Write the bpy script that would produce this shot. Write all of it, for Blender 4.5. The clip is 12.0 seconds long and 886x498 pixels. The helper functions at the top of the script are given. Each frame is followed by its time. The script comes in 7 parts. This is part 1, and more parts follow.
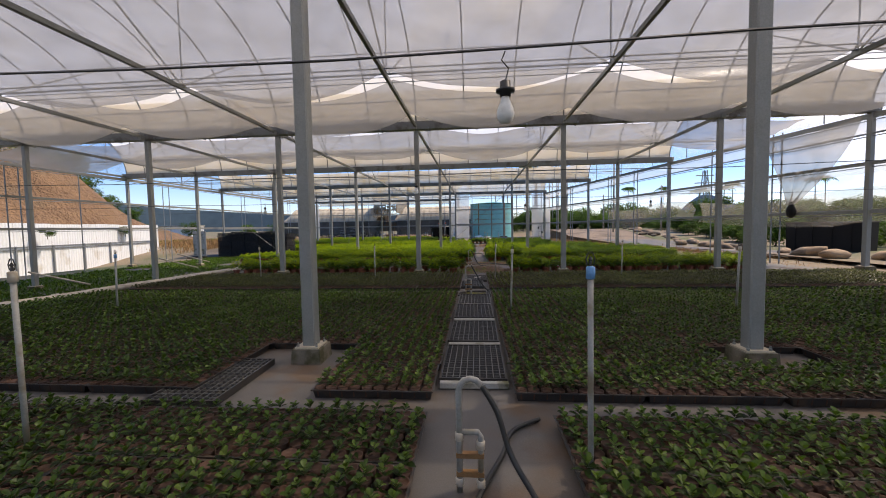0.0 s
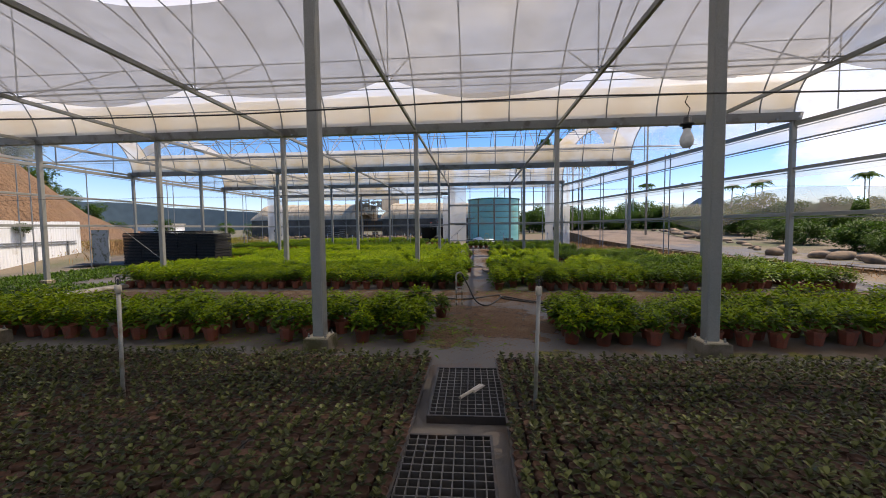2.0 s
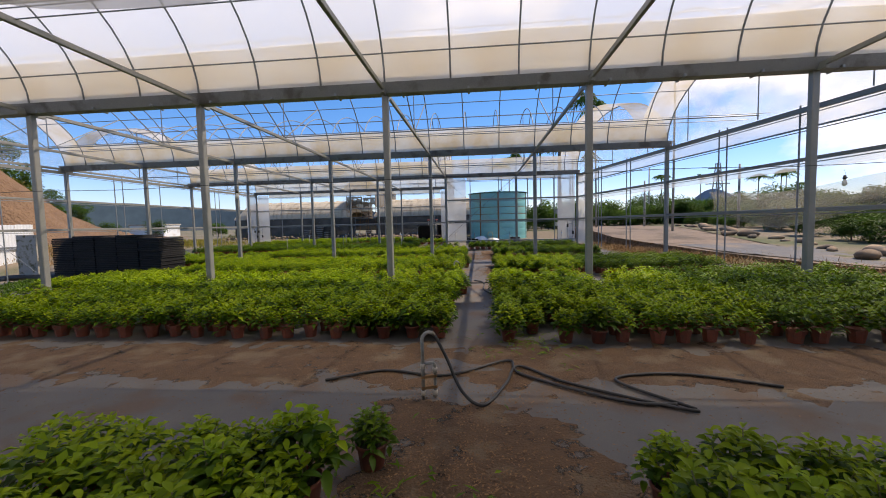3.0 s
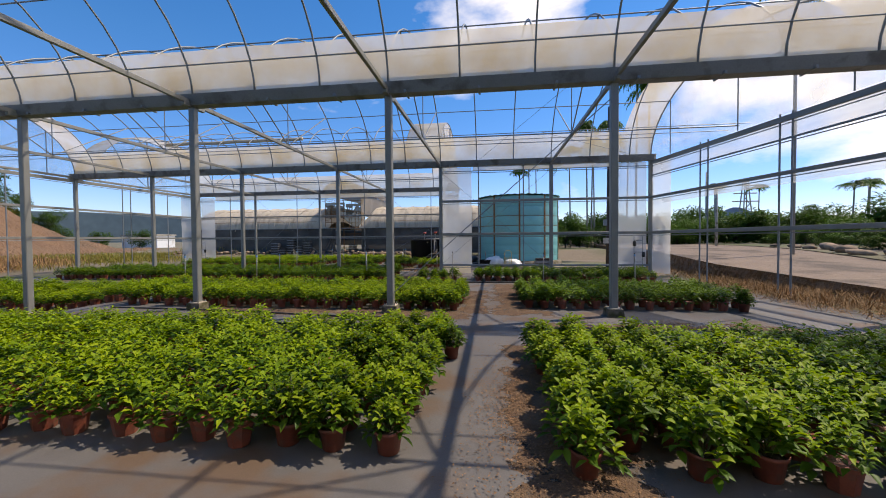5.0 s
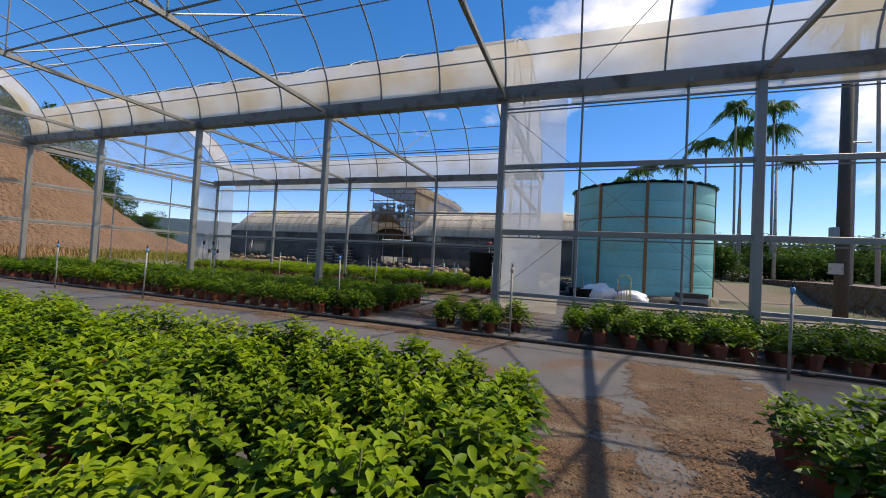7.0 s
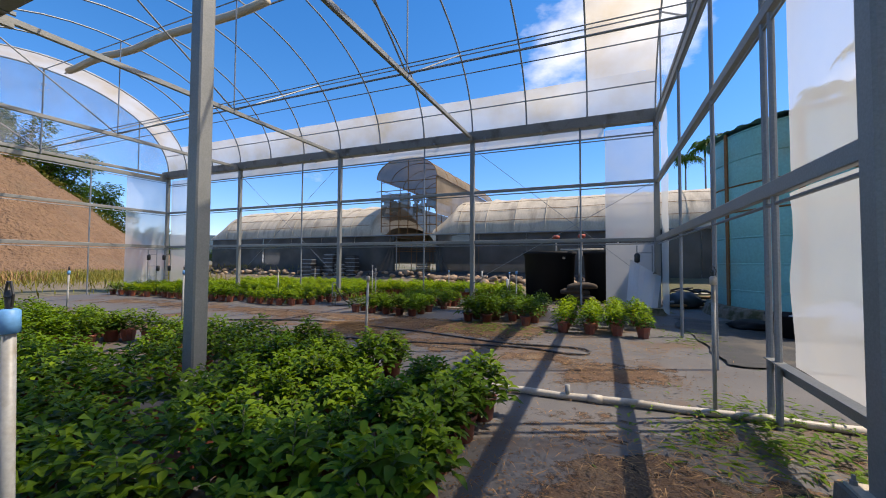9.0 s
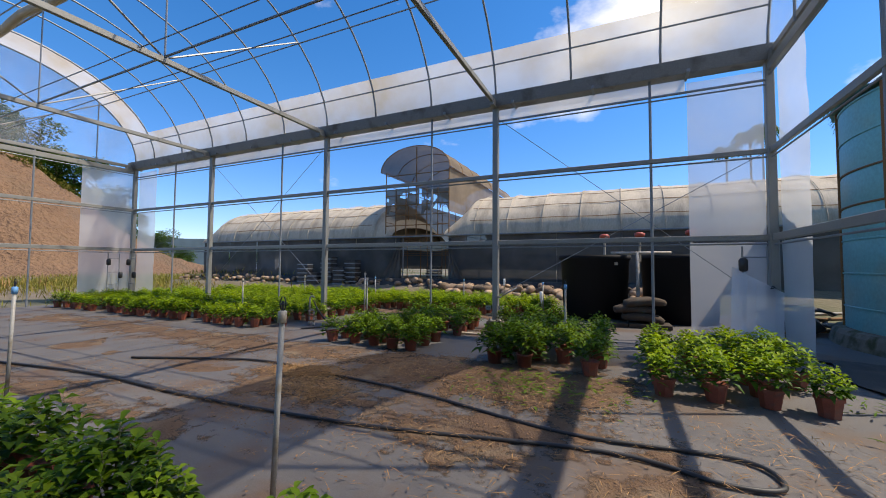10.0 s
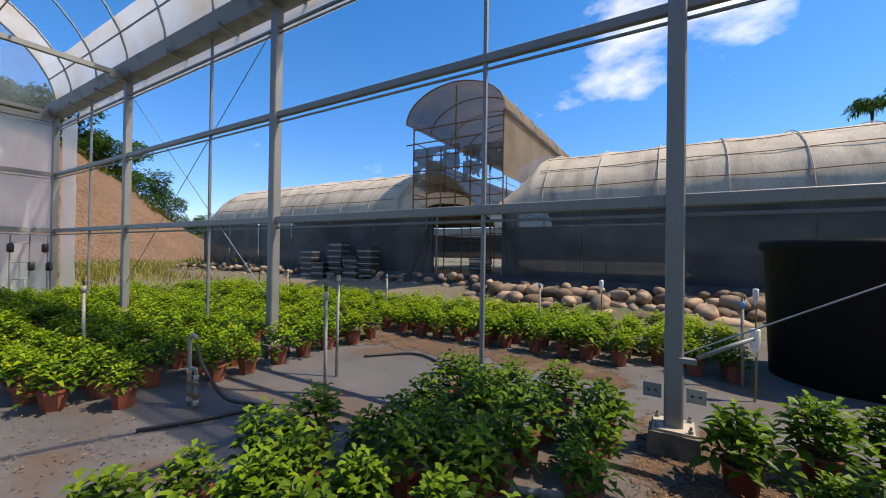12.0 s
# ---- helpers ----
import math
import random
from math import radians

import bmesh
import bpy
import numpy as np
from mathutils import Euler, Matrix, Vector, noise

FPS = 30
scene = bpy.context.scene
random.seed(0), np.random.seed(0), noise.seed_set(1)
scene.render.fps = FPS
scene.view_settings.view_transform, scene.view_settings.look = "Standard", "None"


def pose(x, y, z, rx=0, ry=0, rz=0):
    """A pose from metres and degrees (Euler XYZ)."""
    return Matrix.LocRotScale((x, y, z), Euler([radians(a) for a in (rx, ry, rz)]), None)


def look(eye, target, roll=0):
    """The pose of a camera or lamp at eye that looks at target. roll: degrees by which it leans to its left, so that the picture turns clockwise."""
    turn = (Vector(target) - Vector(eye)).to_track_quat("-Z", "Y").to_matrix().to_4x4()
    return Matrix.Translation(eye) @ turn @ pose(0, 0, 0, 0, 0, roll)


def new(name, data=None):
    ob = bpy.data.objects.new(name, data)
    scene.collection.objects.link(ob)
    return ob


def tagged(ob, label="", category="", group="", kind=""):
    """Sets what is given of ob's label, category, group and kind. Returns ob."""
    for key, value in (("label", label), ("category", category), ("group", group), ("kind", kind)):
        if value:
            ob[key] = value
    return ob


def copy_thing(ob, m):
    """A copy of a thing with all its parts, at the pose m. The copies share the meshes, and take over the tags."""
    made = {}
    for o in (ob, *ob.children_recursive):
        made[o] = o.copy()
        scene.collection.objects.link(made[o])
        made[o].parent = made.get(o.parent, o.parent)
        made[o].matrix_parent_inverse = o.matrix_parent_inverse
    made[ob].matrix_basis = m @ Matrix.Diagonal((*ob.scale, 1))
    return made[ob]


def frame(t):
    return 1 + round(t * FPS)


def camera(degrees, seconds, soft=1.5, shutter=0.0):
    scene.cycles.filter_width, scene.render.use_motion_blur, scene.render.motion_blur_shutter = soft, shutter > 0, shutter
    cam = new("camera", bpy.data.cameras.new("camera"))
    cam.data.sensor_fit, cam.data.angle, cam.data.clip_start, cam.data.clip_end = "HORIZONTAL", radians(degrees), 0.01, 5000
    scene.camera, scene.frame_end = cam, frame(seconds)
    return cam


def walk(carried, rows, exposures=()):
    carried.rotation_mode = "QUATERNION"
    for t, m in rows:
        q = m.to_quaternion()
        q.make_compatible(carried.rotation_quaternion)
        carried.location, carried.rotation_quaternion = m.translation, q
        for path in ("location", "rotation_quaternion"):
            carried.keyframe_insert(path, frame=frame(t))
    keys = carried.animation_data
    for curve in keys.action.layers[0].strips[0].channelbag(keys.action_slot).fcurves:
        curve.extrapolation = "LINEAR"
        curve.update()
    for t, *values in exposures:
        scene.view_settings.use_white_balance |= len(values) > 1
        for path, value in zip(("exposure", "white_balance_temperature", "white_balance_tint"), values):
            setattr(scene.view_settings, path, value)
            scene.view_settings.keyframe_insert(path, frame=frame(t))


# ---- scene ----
cam = camera(98.2, 12.0, soft=1.0)
PATH = [
    (0, (1.585, -3.532, 1.260), (1.419, -1.542, 1.148), -1.01),
    (0.5, (1.559, -1.882, 1.219), (1.404, 0.109, 1.115), -0.96),
    (1, (1.610, -0.273, 1.214), (1.451, 1.718, 1.115), -0.74),
    (1.5, (1.709, 1.477, 1.198), (1.528, 3.466, 1.097), -0.86),
    (2, (1.666, 3.226, 1.224), (1.503, 5.217, 1.113), -0.62),
    (2.5, (1.747, 4.888, 1.280), (1.570, 6.876, 1.150), -1.14),
    (4.5, (1.897, 12.421, 1.464), (1.681, 14.406, 1.350), -1.03),
    (5, (1.908, 14.583, 1.295), (1.651, 16.566, 1.245), -0.48),
    (5.5, (1.840, 16.503, 1.228), (1.548, 18.482, 1.218), -0.05),
    (6, (1.858, 18.555, 1.102), (1.467, 20.516, 1.142), 0.41),
    (6.5, (1.761, 20.130, 1.074), (1.220, 22.055, 1.116), 1.67),
    (7, (1.480, 21.661, 0.913), (0.802, 23.542, 0.965), 3.03),
    (9, (-1.038, 26.745, 0.988), (-1.807, 28.590, 1.056), 0.32),
    (9.5, (-1.357, 27.939, 1.007), (-2.167, 29.765, 1.092), 0.29),
    (10, (-1.944, 28.972, 1.050), (-2.781, 30.786, 1.138), 0.40),
    (10.5, (-2.453, 29.964, 1.091), (-3.351, 31.749, 1.176), 1.07),
    (11, (-2.978, 31.081, 1.151), (-3.957, 32.824, 1.207), 1.04),
    (11.5, (-3.510, 31.988, 1.175), (-4.523, 33.712, 1.199), 0.83),
    (12, (-4.008, 32.918, 1.140), (-5.038, 34.632, 1.154), 0.82),
]
walk(cam, [(t, look(eye, target, roll)) for t, eye, target, roll in PATH],
     exposures=[(0, 0.25, 7700, 17), (1, 0.27, 7700, 17), (2.5, 0.17, 7700, 17), (4.5, 0.05, 7400, 16), (5.5, 0.03, 7350, 15.5), (7, 0.0, 7100, 14), (9, 0.31, 7120, 14.5), (10, 0.22, 7080, 14), (11, 0.27, 7100, 14.5), (12, 0.28, 7130, 14)])

# ---- light ----
SUN_TO = Vector((0.585, 0.27, 1.0)).normalized()
SUN_EL = math.asin(SUN_TO.z)
SUN_AZ = math.atan2(SUN_TO.x, SUN_TO.y)

world = bpy.data.worlds.new("sky")
scene.world = world
world.use_nodes = True
wn, wl = world.node_tree.nodes, world.node_tree.links
wn.clear()
w_out = wn.new("ShaderNodeOutputWorld")
w_bg = wn.new("ShaderNodeBackground")
w_sky = wn.new("ShaderNodeTexSky")
w_sky.sky_type = "NISHITA"
w_sky.sun_disc = False
w_sky.sun_elevation = SUN_EL
w_sky.sun_rotation = SUN_AZ
w_sky.air_density, w_sky.dust_density, w_sky.ozone_density = 1.0, 0.15, 4.0
w_bg.inputs["Strength"].default_value = 0.13
w_co = wn.new("ShaderNodeTexCoord")
w_map = wn.new("ShaderNodeMapping")
w_map.inputs["Scale"].default_value = (1.0, 1.0, 2.1)
w_map.inputs["Location"].default_value = (0.35, 0.1, 0.0)
w_no = wn.new("ShaderNodeTexNoise")
w_no.inputs["Scale"].default_value = 2.3
w_no.inputs["Detail"].default_value = 7.0
w_no.inputs["Roughness"].default_value = 0.55
w_ra = wn.new("ShaderNodeValToRGB")
w_ra.color_ramp.elements[0].position, w_ra.color_ramp.elements[0].color = 0.635, (0, 0, 0, 1)
w_ra.color_ramp.elements[1].position, w_ra.color_ramp.elements[1].color = 0.80, (1, 1, 1, 1)
w_mix = wn.new("ShaderNodeMix")
w_mix.data_type = "RGBA"
w_mix.inputs["B"].default_value = (9.5, 9.6, 9.8, 1)
w_hs = wn.new("ShaderNodeHueSaturation")
w_hs.inputs["Saturation"].default_value, w_hs.inputs["Value"].default_value = 1.33, 1.42
w_hs.inputs["Hue"].default_value = 0.504
# cumulus banks: towards them the cloud noise is lifted
w_lift = None
for az, el, spread, amount in ((1, 29, 0.972, 0.15), (-8, 26, 0.99, 0.06), (11, 24, 0.985, 0.09), (24, 13, 0.985, 0.10), (-16, 9, 0.985, 0.10), (75, 18, 0.55, 0.34)):
    dot = wn.new("ShaderNodeVectorMath")
    dot.operation = "DOT_PRODUCT"
    dot.inputs[1].default_value = (math.sin(radians(az)) * math.cos(radians(el)), math.cos(radians(az)) * math.cos(radians(el)), math.sin(radians(el)))
    wl.new(w_co.outputs["Generated"], dot.inputs[0])
    rng_node = wn.new("ShaderNodeMapRange")
    rng_node.inputs["From Min"].default_value, rng_node.inputs["From Max"].default_value = spread, 1.0
    rng_node.inputs["To Max"].default_value = amount
    wl.new(dot.outputs["Value"], rng_node.inputs["Value"])
    if w_lift is None:
        w_lift = rng_node.outputs["Result"]
    else:
        add_node = wn.new("ShaderNodeMath")
        wl.new(w_lift, add_node.inputs[0])
        wl.new(rng_node.outputs["Result"], add_node.inputs[1])
        w_lift = add_node.outputs[0]
w_sum = wn.new("ShaderNodeMath")
wl.new(w_co.outputs["Generated"], w_map.inputs["Vector"])
wl.new(w_map.outputs["Vector"], w_no.inputs["Vector"])
wl.new(w_no.outputs["Fac"], w_sum.inputs[0])
wl.new(w_lift, w_sum.inputs[1])
wl.new(w_sum.outputs[0], w_ra.inputs["Fac"])
wl.new(w_ra.outputs["Color"], w_mix.inputs["Factor"])
wl.new(w_sky.outputs["Color"], w_hs.inputs["Color"])
# bluish haze towards the horizon
w_sep = wn.new("ShaderNodeSeparateXYZ")
wl.new(w_co.outputs["Generated"], w_sep.inputs["Vector"])
w_low = wn.new("ShaderNodeMapRange")
w_low.inputs["From Min"].default_value, w_low.inputs["From Max"].default_value = 0.0, 0.4
w_low.inputs["To Min"].default_value, w_low.inputs["To Max"].default_value = 1.0, 0.0
wl.new(w_sep.outputs["Z"], w_low.inputs["Value"])
w_haze = wn.new("ShaderNodeMix")
w_haze.data_type, w_haze.blend_type = "RGBA", "MULTIPLY"
w_haze.inputs["B"].default_value = (0.70, 0.76, 1.04, 1)
wl.new(w_low.outputs["Result"], w_haze.inputs["Factor"])
wl.new(w_hs.outputs["Color"], w_haze.inputs["A"])
wl.new(w_haze.outputs["Result"], w_mix.inputs["A"])
wl.new(w_mix.outputs["Result"], w_bg.inputs["Color"])
wl.new(w_bg.outputs["Background"], w_out.inputs["Surface"])

sun = new("sun", bpy.data.lights.new("sun", "SUN"))
sun.data.energy, sun.data.angle, sun.data.color = 4.4, radians(0.53), (1.0, 0.94, 0.83)
sun.matrix_world = look((0, 0, 60), Vector((0, 0, 60)) - SUN_TO)

# ---- materials ----


def shader(name):
    m = bpy.data.materials.new(name)
    m.use_nodes = True
    return m, m.node_tree.nodes, m.node_tree.links


def rgb(c):
    return (c[0], c[1], c[2], 1.0)


def surface(name, a, b, rough=0.6, metal=0.0, scale=6.0, fine=60.0, bump=0.15, dist=0.01, c=None, cscale=1.2, clo=0.52, chi=0.66,
            stretch=(1, 1, 1), vary=0.0, island=0.0, spec=0.5, gaps=None):
    """Two tones by a coarse noise, a fine grain, patches of a third colour, variation from object to object."""
    m, n, l = shader(name)
    p = n["Principled BSDF"]
    co = n.new("ShaderNodeTexCoord")
    geo = n.new("ShaderNodeNewGeometry")
    mp = n.new("ShaderNodeMapping")
    mp.inputs["Scale"].default_value = stretch
    l.new(geo.outputs["Position"], mp.inputs["Vector"])
    n1 = n.new("ShaderNodeTexNoise")
    n1.inputs["Scale"].default_value, n1.inputs["Detail"].default_value = scale, 6.0
    n2 = n.new("ShaderNodeTexNoise")
    n2.inputs["Scale"].default_value, n2.inputs["Detail"].default_value = fine, 4.0
    for q in (n1, n2):
        l.new(mp.outputs["Vector"], q.inputs["Vector"])
    mix = n.new("ShaderNodeMix")
    mix.data_type = "RGBA"
    mix.inputs["A"].default_value, mix.inputs["B"].default_value = rgb(a), rgb(b)
    l.new(n1.outputs["Fac"], mix.inputs["Factor"])
    last = mix.outputs["Result"]
    if c:
        n3 = n.new("ShaderNodeTexNoise")
        n3.inputs["Scale"].default_value, n3.inputs["Detail"].default_value = cscale, 8.0
        l.new(mp.outputs["Vector"], n3.inputs["Vector"])
        mr = n.new("ShaderNodeMapRange")
        mr.inputs["From Min"].default_value, mr.inputs["From Max"].default_value = clo, chi
        l.new(n3.outputs["Fac"], mr.inputs["Value"])
        mc = n.new("ShaderNodeMix")
        mc.data_type = "RGBA"
        mc.inputs["B"].default_value = rgb(c)
        l.new(mr.outputs["Result"], mc.inputs["Factor"])
        l.new(last, mc.inputs["A"])
        last = mc.outputs["Result"]
    hs = n.new("ShaderNodeHueSaturation")
    l.new(last, hs.inputs["Color"])
    ad = n.new("ShaderNodeMath")
    ad.operation = "MULTIPLY_ADD"
    ad.inputs[1].default_value, ad.inputs[2].default_value = 0.5, 0.75
    l.new(n2.outputs["Fac"], ad.inputs[0])
    val = ad.outputs[0]
    for amount, out in ((vary, "object"), (island, "island")):
        if amount:
            if out == "object":
                src = n.new("ShaderNodeObjectInfo").outputs["Random"]
            else:
                src = geo.outputs["Random Per Island"]
            k = n.new("ShaderNodeMath")
            k.operation = "MULTIPLY_ADD"
            k.inputs[1].default_value, k.inputs[2].default_value = 2 * amount, 1 - amount
            l.new(src, k.inputs[0])
            k2 = n.new("ShaderNodeMath")
            k2.operation = "MULTIPLY"
            l.new(k.outputs[0], k2.inputs[0])
            l.new(val, k2.inputs[1])
            val = k2.outputs[0]
    l.new(val, hs.inputs["Value"])
    l.new(hs.outputs["Color"], p.inputs["Base Color"])
    p.inputs["Metallic"].default_value = metal
    p.inputs["Specular IOR Level"].default_value = spec
    rr = n.new("ShaderNodeMath")
    rr.operation = "MULTIPLY_ADD"
    rr.inputs[1].default_value, rr.inputs[2].default_value = 0.25, rough - 0.12
    l.new(n1.outputs["Fac"], rr.inputs[0])
    l.new(rr.outputs[0], p.inputs["Roughness"])
    if bump:
        bp = n.new("ShaderNodeBump")
        bp.inputs["Strength"].default_value, bp.inputs["Distance"].default_value = bump, dist
        l.new(n2.outputs["Fac"], bp.inputs["Height"])
        l.new(bp.outputs["Normal"], p.inputs["Normal"])
    if gaps:
        n4 = n.new("ShaderNodeTexNoise")
        n4.inputs["Scale"].default_value, n4.inputs["Detail"].default_value, n4.inputs["Roughness"].default_value = gaps[0], 10.0, 0.68
        l.new(mp.outputs["Vector"], n4.inputs["Vector"])
        thick = n.new("ShaderNodeAttribute")
        thick.attribute_name = "cover"
        more = n.new("ShaderNodeMath")
        more.operation = "MULTIPLY_ADD"
        more.inputs[1].default_value = 0.22
        l.new(thick.outputs["Fac"], more.inputs[0])
        l.new(n4.outputs["Fac"], more.inputs[2])
        mg = n.new("ShaderNodeMapRange")
        mg.inputs["From Min"].default_value, mg.inputs["From Max"].default_value = gaps[1], gaps[2]
        l.new(more.outputs[0], mg.inputs["Value"])
        bare = n.new("ShaderNodeBsdfTransparent")
        ms = n.new("ShaderNodeMixShader")
        l.new(mg.outputs["Result"], ms.inputs[0])
        l.new(bare.outputs[0], ms.inputs[1])
        l.new(p.outputs[0], ms.inputs[2])
        l.new(ms.outputs[0], n["Material Output"].inputs["Surface"])
    return m


def thin(name, clear, through_part, front, tint, dirt, scale=1.5, gloss=0.06, weave=0.0):
    """A film or cloth: part clear, part passing light on softly, part turning it back, with dirt."""
    m, n, l = shader(name)
    n.remove(n["Principled BSDF"])
    out = n["Material Output"]
    geo = n.new("ShaderNodeNewGeometry")
    n1 = n.new("ShaderNodeTexNoise")
    n1.inputs["Scale"].default_value, n1.inputs["Detail"].default_value = scale, 7.0
    l.new(geo.outputs["Position"], n1.inputs["Vector"])
    mr = n.new("ShaderNodeMapRange")
    mr.inputs["From Min"].default_value, mr.inputs["From Max"].default_value = 0.35, 0.75
    l.new(n1.outputs["Fac"], mr.inputs["Value"])
    mix = n.new("ShaderNodeMix")
    mix.data_type = "RGBA"
    mix.inputs["A"].default_value, mix.inputs["B"].default_value = rgb(tint), rgb(dirt)
    l.new(mr.outputs["Result"], mix.inputs["Factor"])
    tr = n.new("ShaderNodeBsdfTransparent")
    tl = n.new("ShaderNodeBsdfTranslucent")
    di = n.new("ShaderNodeBsdfDiffuse")
    gl = n.new("ShaderNodeBsdfGlossy")
    gl.inputs["Roughness"].default_value = 0.25
    for q in (tl, di):
        l.new(mix.outputs["Result"], q.inputs["Color"])
    s1 = n.new("ShaderNodeMixShader")
    s1.inputs[0].default_value = front / max(1e-6, front + through_part)
    l.new(tl.outputs[0], s1.inputs[1])
    l.new(di.outputs[0], s1.inputs[2])
    s2 = n.new("ShaderNodeMixShader")
    cl = n.new("ShaderNodeMath")
    cl.operation = "MULTIPLY_ADD"
    cl.inputs[1].default_value, cl.inputs[2].default_value = -0.35 * clear, clear * 1.15
    l.new(mr.outputs["Result"], cl.inputs[0])
    l.new(cl.outputs[0], s2.inputs[0])
    l.new(s1.outputs[0], s2.inputs[1])
    l.new(tr.outputs[0], s2.inputs[2])
    s3 = n.new("ShaderNodeMixShader")
    s3.inputs[0].default_value = gloss
    l.new(s2.outputs[0], s3.inputs[1])
    l.new(gl.outputs[0], s3.inputs[2])
    l.new(s3.outputs[0], out.inputs["Surface"])
    return m


def leafy(name, a, b, c, translucent=0.45, rough=0.5, sheen=0.1):
    """Leaves: three greens by island and object, part of the light passing through."""
    m, n, l = shader(name)
    p = n["Principled BSDF"]
    out = n["Material Output"]
    geo = n.new("ShaderNodeNewGeometry")
    oi = n.new("ShaderNodeObjectInfo")
    nz = n.new("ShaderNodeTexNoise")
    nz.inputs["Scale"].default_value, nz.inputs["Detail"].default_value = 1.1, 3.0
    l.new(geo.outputs["Position"], nz.inputs["Vector"])
    ramp = n.new("ShaderNodeValToRGB")
    ramp.color_ramp.elements[0].color, ramp.color_ramp.elements[1].color = rgb(a), rgb(c)
    e = ramp.color_ramp.elements.new(0.5)
    e.color = rgb(b)
    ad = n.new("ShaderNodeMath")
    ad.operation = "MULTIPLY_ADD"
    ad.inputs[1].default_value = 0.55
    l.new(geo.outputs["Random Per Island"], ad.inputs[0])
    k = n.new("ShaderNodeMath")
    k.operation = "MULTIPLY_ADD"
    k.inputs[1].default_value, k.inputs[2].default_value = 0.9, -0.22
    l.new(nz.outputs["Fac"], k.inputs[0])
    l.new(k.outputs[0], ad.inputs[2])
    l.new(ad.outputs[0], ramp.inputs["Fac"])
    hs = n.new("ShaderNodeHueSaturation")
    v = n.new("ShaderNodeMath")
    v.operation = "MULTIPLY_ADD"
    v.inputs[1].default_value, v.inputs[2].default_value = 0.35, 0.82
    l.new(oi.outputs["Random"], v.inputs[0])
    l.new(v.outputs[0], hs.inputs["Value"])
    l.new(ramp.outputs["Color"], hs.inputs["Color"])
    l.new(hs.outputs["Color"], p.inputs["Base Color"])
    p.inputs["Roughness"].default_value = rough
    p.inputs["Specular IOR Level"].default_value = sheen
    tl = n.new("ShaderNodeBsdfTranslucent")
    bright = n.new("ShaderNodeHueSaturation")
    bright.inputs["Saturation"].default_value, bright.inputs["Value"].default_value = 1.15, 1.7
    l.new(hs.outputs["Color"], bright.inputs["Color"])
    l.new(bright.outputs["Color"], tl.inputs["Color"])
    mx = n.new("ShaderNodeMixShader")
    mx.inputs[0].default_value = translucent
    l.new(p.outputs[0], mx.inputs[1])
    l.new(tl.outputs[0], mx.inputs[2])
    l.new(mx.outputs[0], out.inputs["Surface"])
    return m


STEEL = surface("galvanised_steel", (0.205, 0.208, 0.195), (0.28, 0.282, 0.265), 0.5, 0.35, 5.0, 90.0, 0.05, 0.002, c=(0.27, 0.27, 0.26), cscale=9.0, clo=0.6, chi=0.8)
DARKSTEEL = surface("weathered_steel_pipe", (0.19, 0.21, 0.225), (0.26, 0.28, 0.295), 0.5, 0.4, 6.0, 80.0, 0.05, 0.002)
GUTTER = surface("dull_gutter_metal", (0.17, 0.175, 0.175), (0.25, 0.25, 0.245), 0.55, 0.3, 3.0, 60.0, 0.06, 0.003, c=(0.12, 0.11, 0.1), cscale=2.5)
CONCRETE = surface("stained_concrete", (0.34, 0.32, 0.28), (0.42, 0.40, 0.36), 0.85, 0, 7.0, 90.0, 0.35, 0.01, c=(0.13, 0.12, 0.06), cscale=5.0)
BASEPLATE = surface("sandy_base_plate", (0.42, 0.34, 0.24), (0.5, 0.44, 0.34), 0.8, 0, 8.0, 70.0, 0.2, 0.004)
FILM_ROOF = thin("white_roof_film", 0.26, 0.56, 0.20, (0.95, 0.945, 0.93), (0.88, 0.86, 0.82), 0.5)
FILM_CREAM = thin("yellowed_film", 0.22, 0.50, 0.26, (0.92, 0.84, 0.70), (0.80, 0.66, 0.44), 1.3)
FILM_STRIP = thin("milky_film_strip", 0.27, 0.42, 0.25, (0.92, 0.86, 0.74), (0.72, 0.56, 0.32), 1.3)
FILM_GABLE = thin("clear_gable_film", 0.78, 0.14, 0.08, (0.86, 0.88, 0.9), (0.72, 0.70, 0.66), 1.1, 0.06)
FILM_WALL = thin("clear_wall_film", 0.55, 0.28, 0.17, (0.86, 0.88, 0.9), (0.72, 0.70, 0.66), 1.1, 0.1)
FILM_MILK = thin("milky_film_panel", 0.42, 0.54, 0.30, (0.93, 0.95, 0.97), (0.84, 0.83, 0.79), 1.4, 0.1)
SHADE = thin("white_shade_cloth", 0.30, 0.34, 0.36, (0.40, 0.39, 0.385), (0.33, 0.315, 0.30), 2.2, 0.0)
NET_DARK = thin("black_shade_net", 0.07, 0.12, 0.80, (0.085, 0.083, 0.08), (0.15, 0.145, 0.135), 1.2, 0.0)
NET_FOOT = surface("black_woven_cloth", (0.02, 0.02, 0.02), (0.05, 0.047, 0.043), 0.75, 0, 4.0, 120.0, 0.3, 0.006, c=(0.09, 0.075, 0.055), cscale=2.0)
NET_TOWER = thin("brown_torn_net", 0.10, 0.16, 0.74, (0.19, 0.155, 0.115), (0.29, 0.235, 0.175), 1.0, 0.0)
NET_GREY = thin("torn_grey_net", 0.58, 0.2, 0.22, (0.34, 0.32, 0.28), (0.40, 0.38, 0.34), 0.4, 0.0)
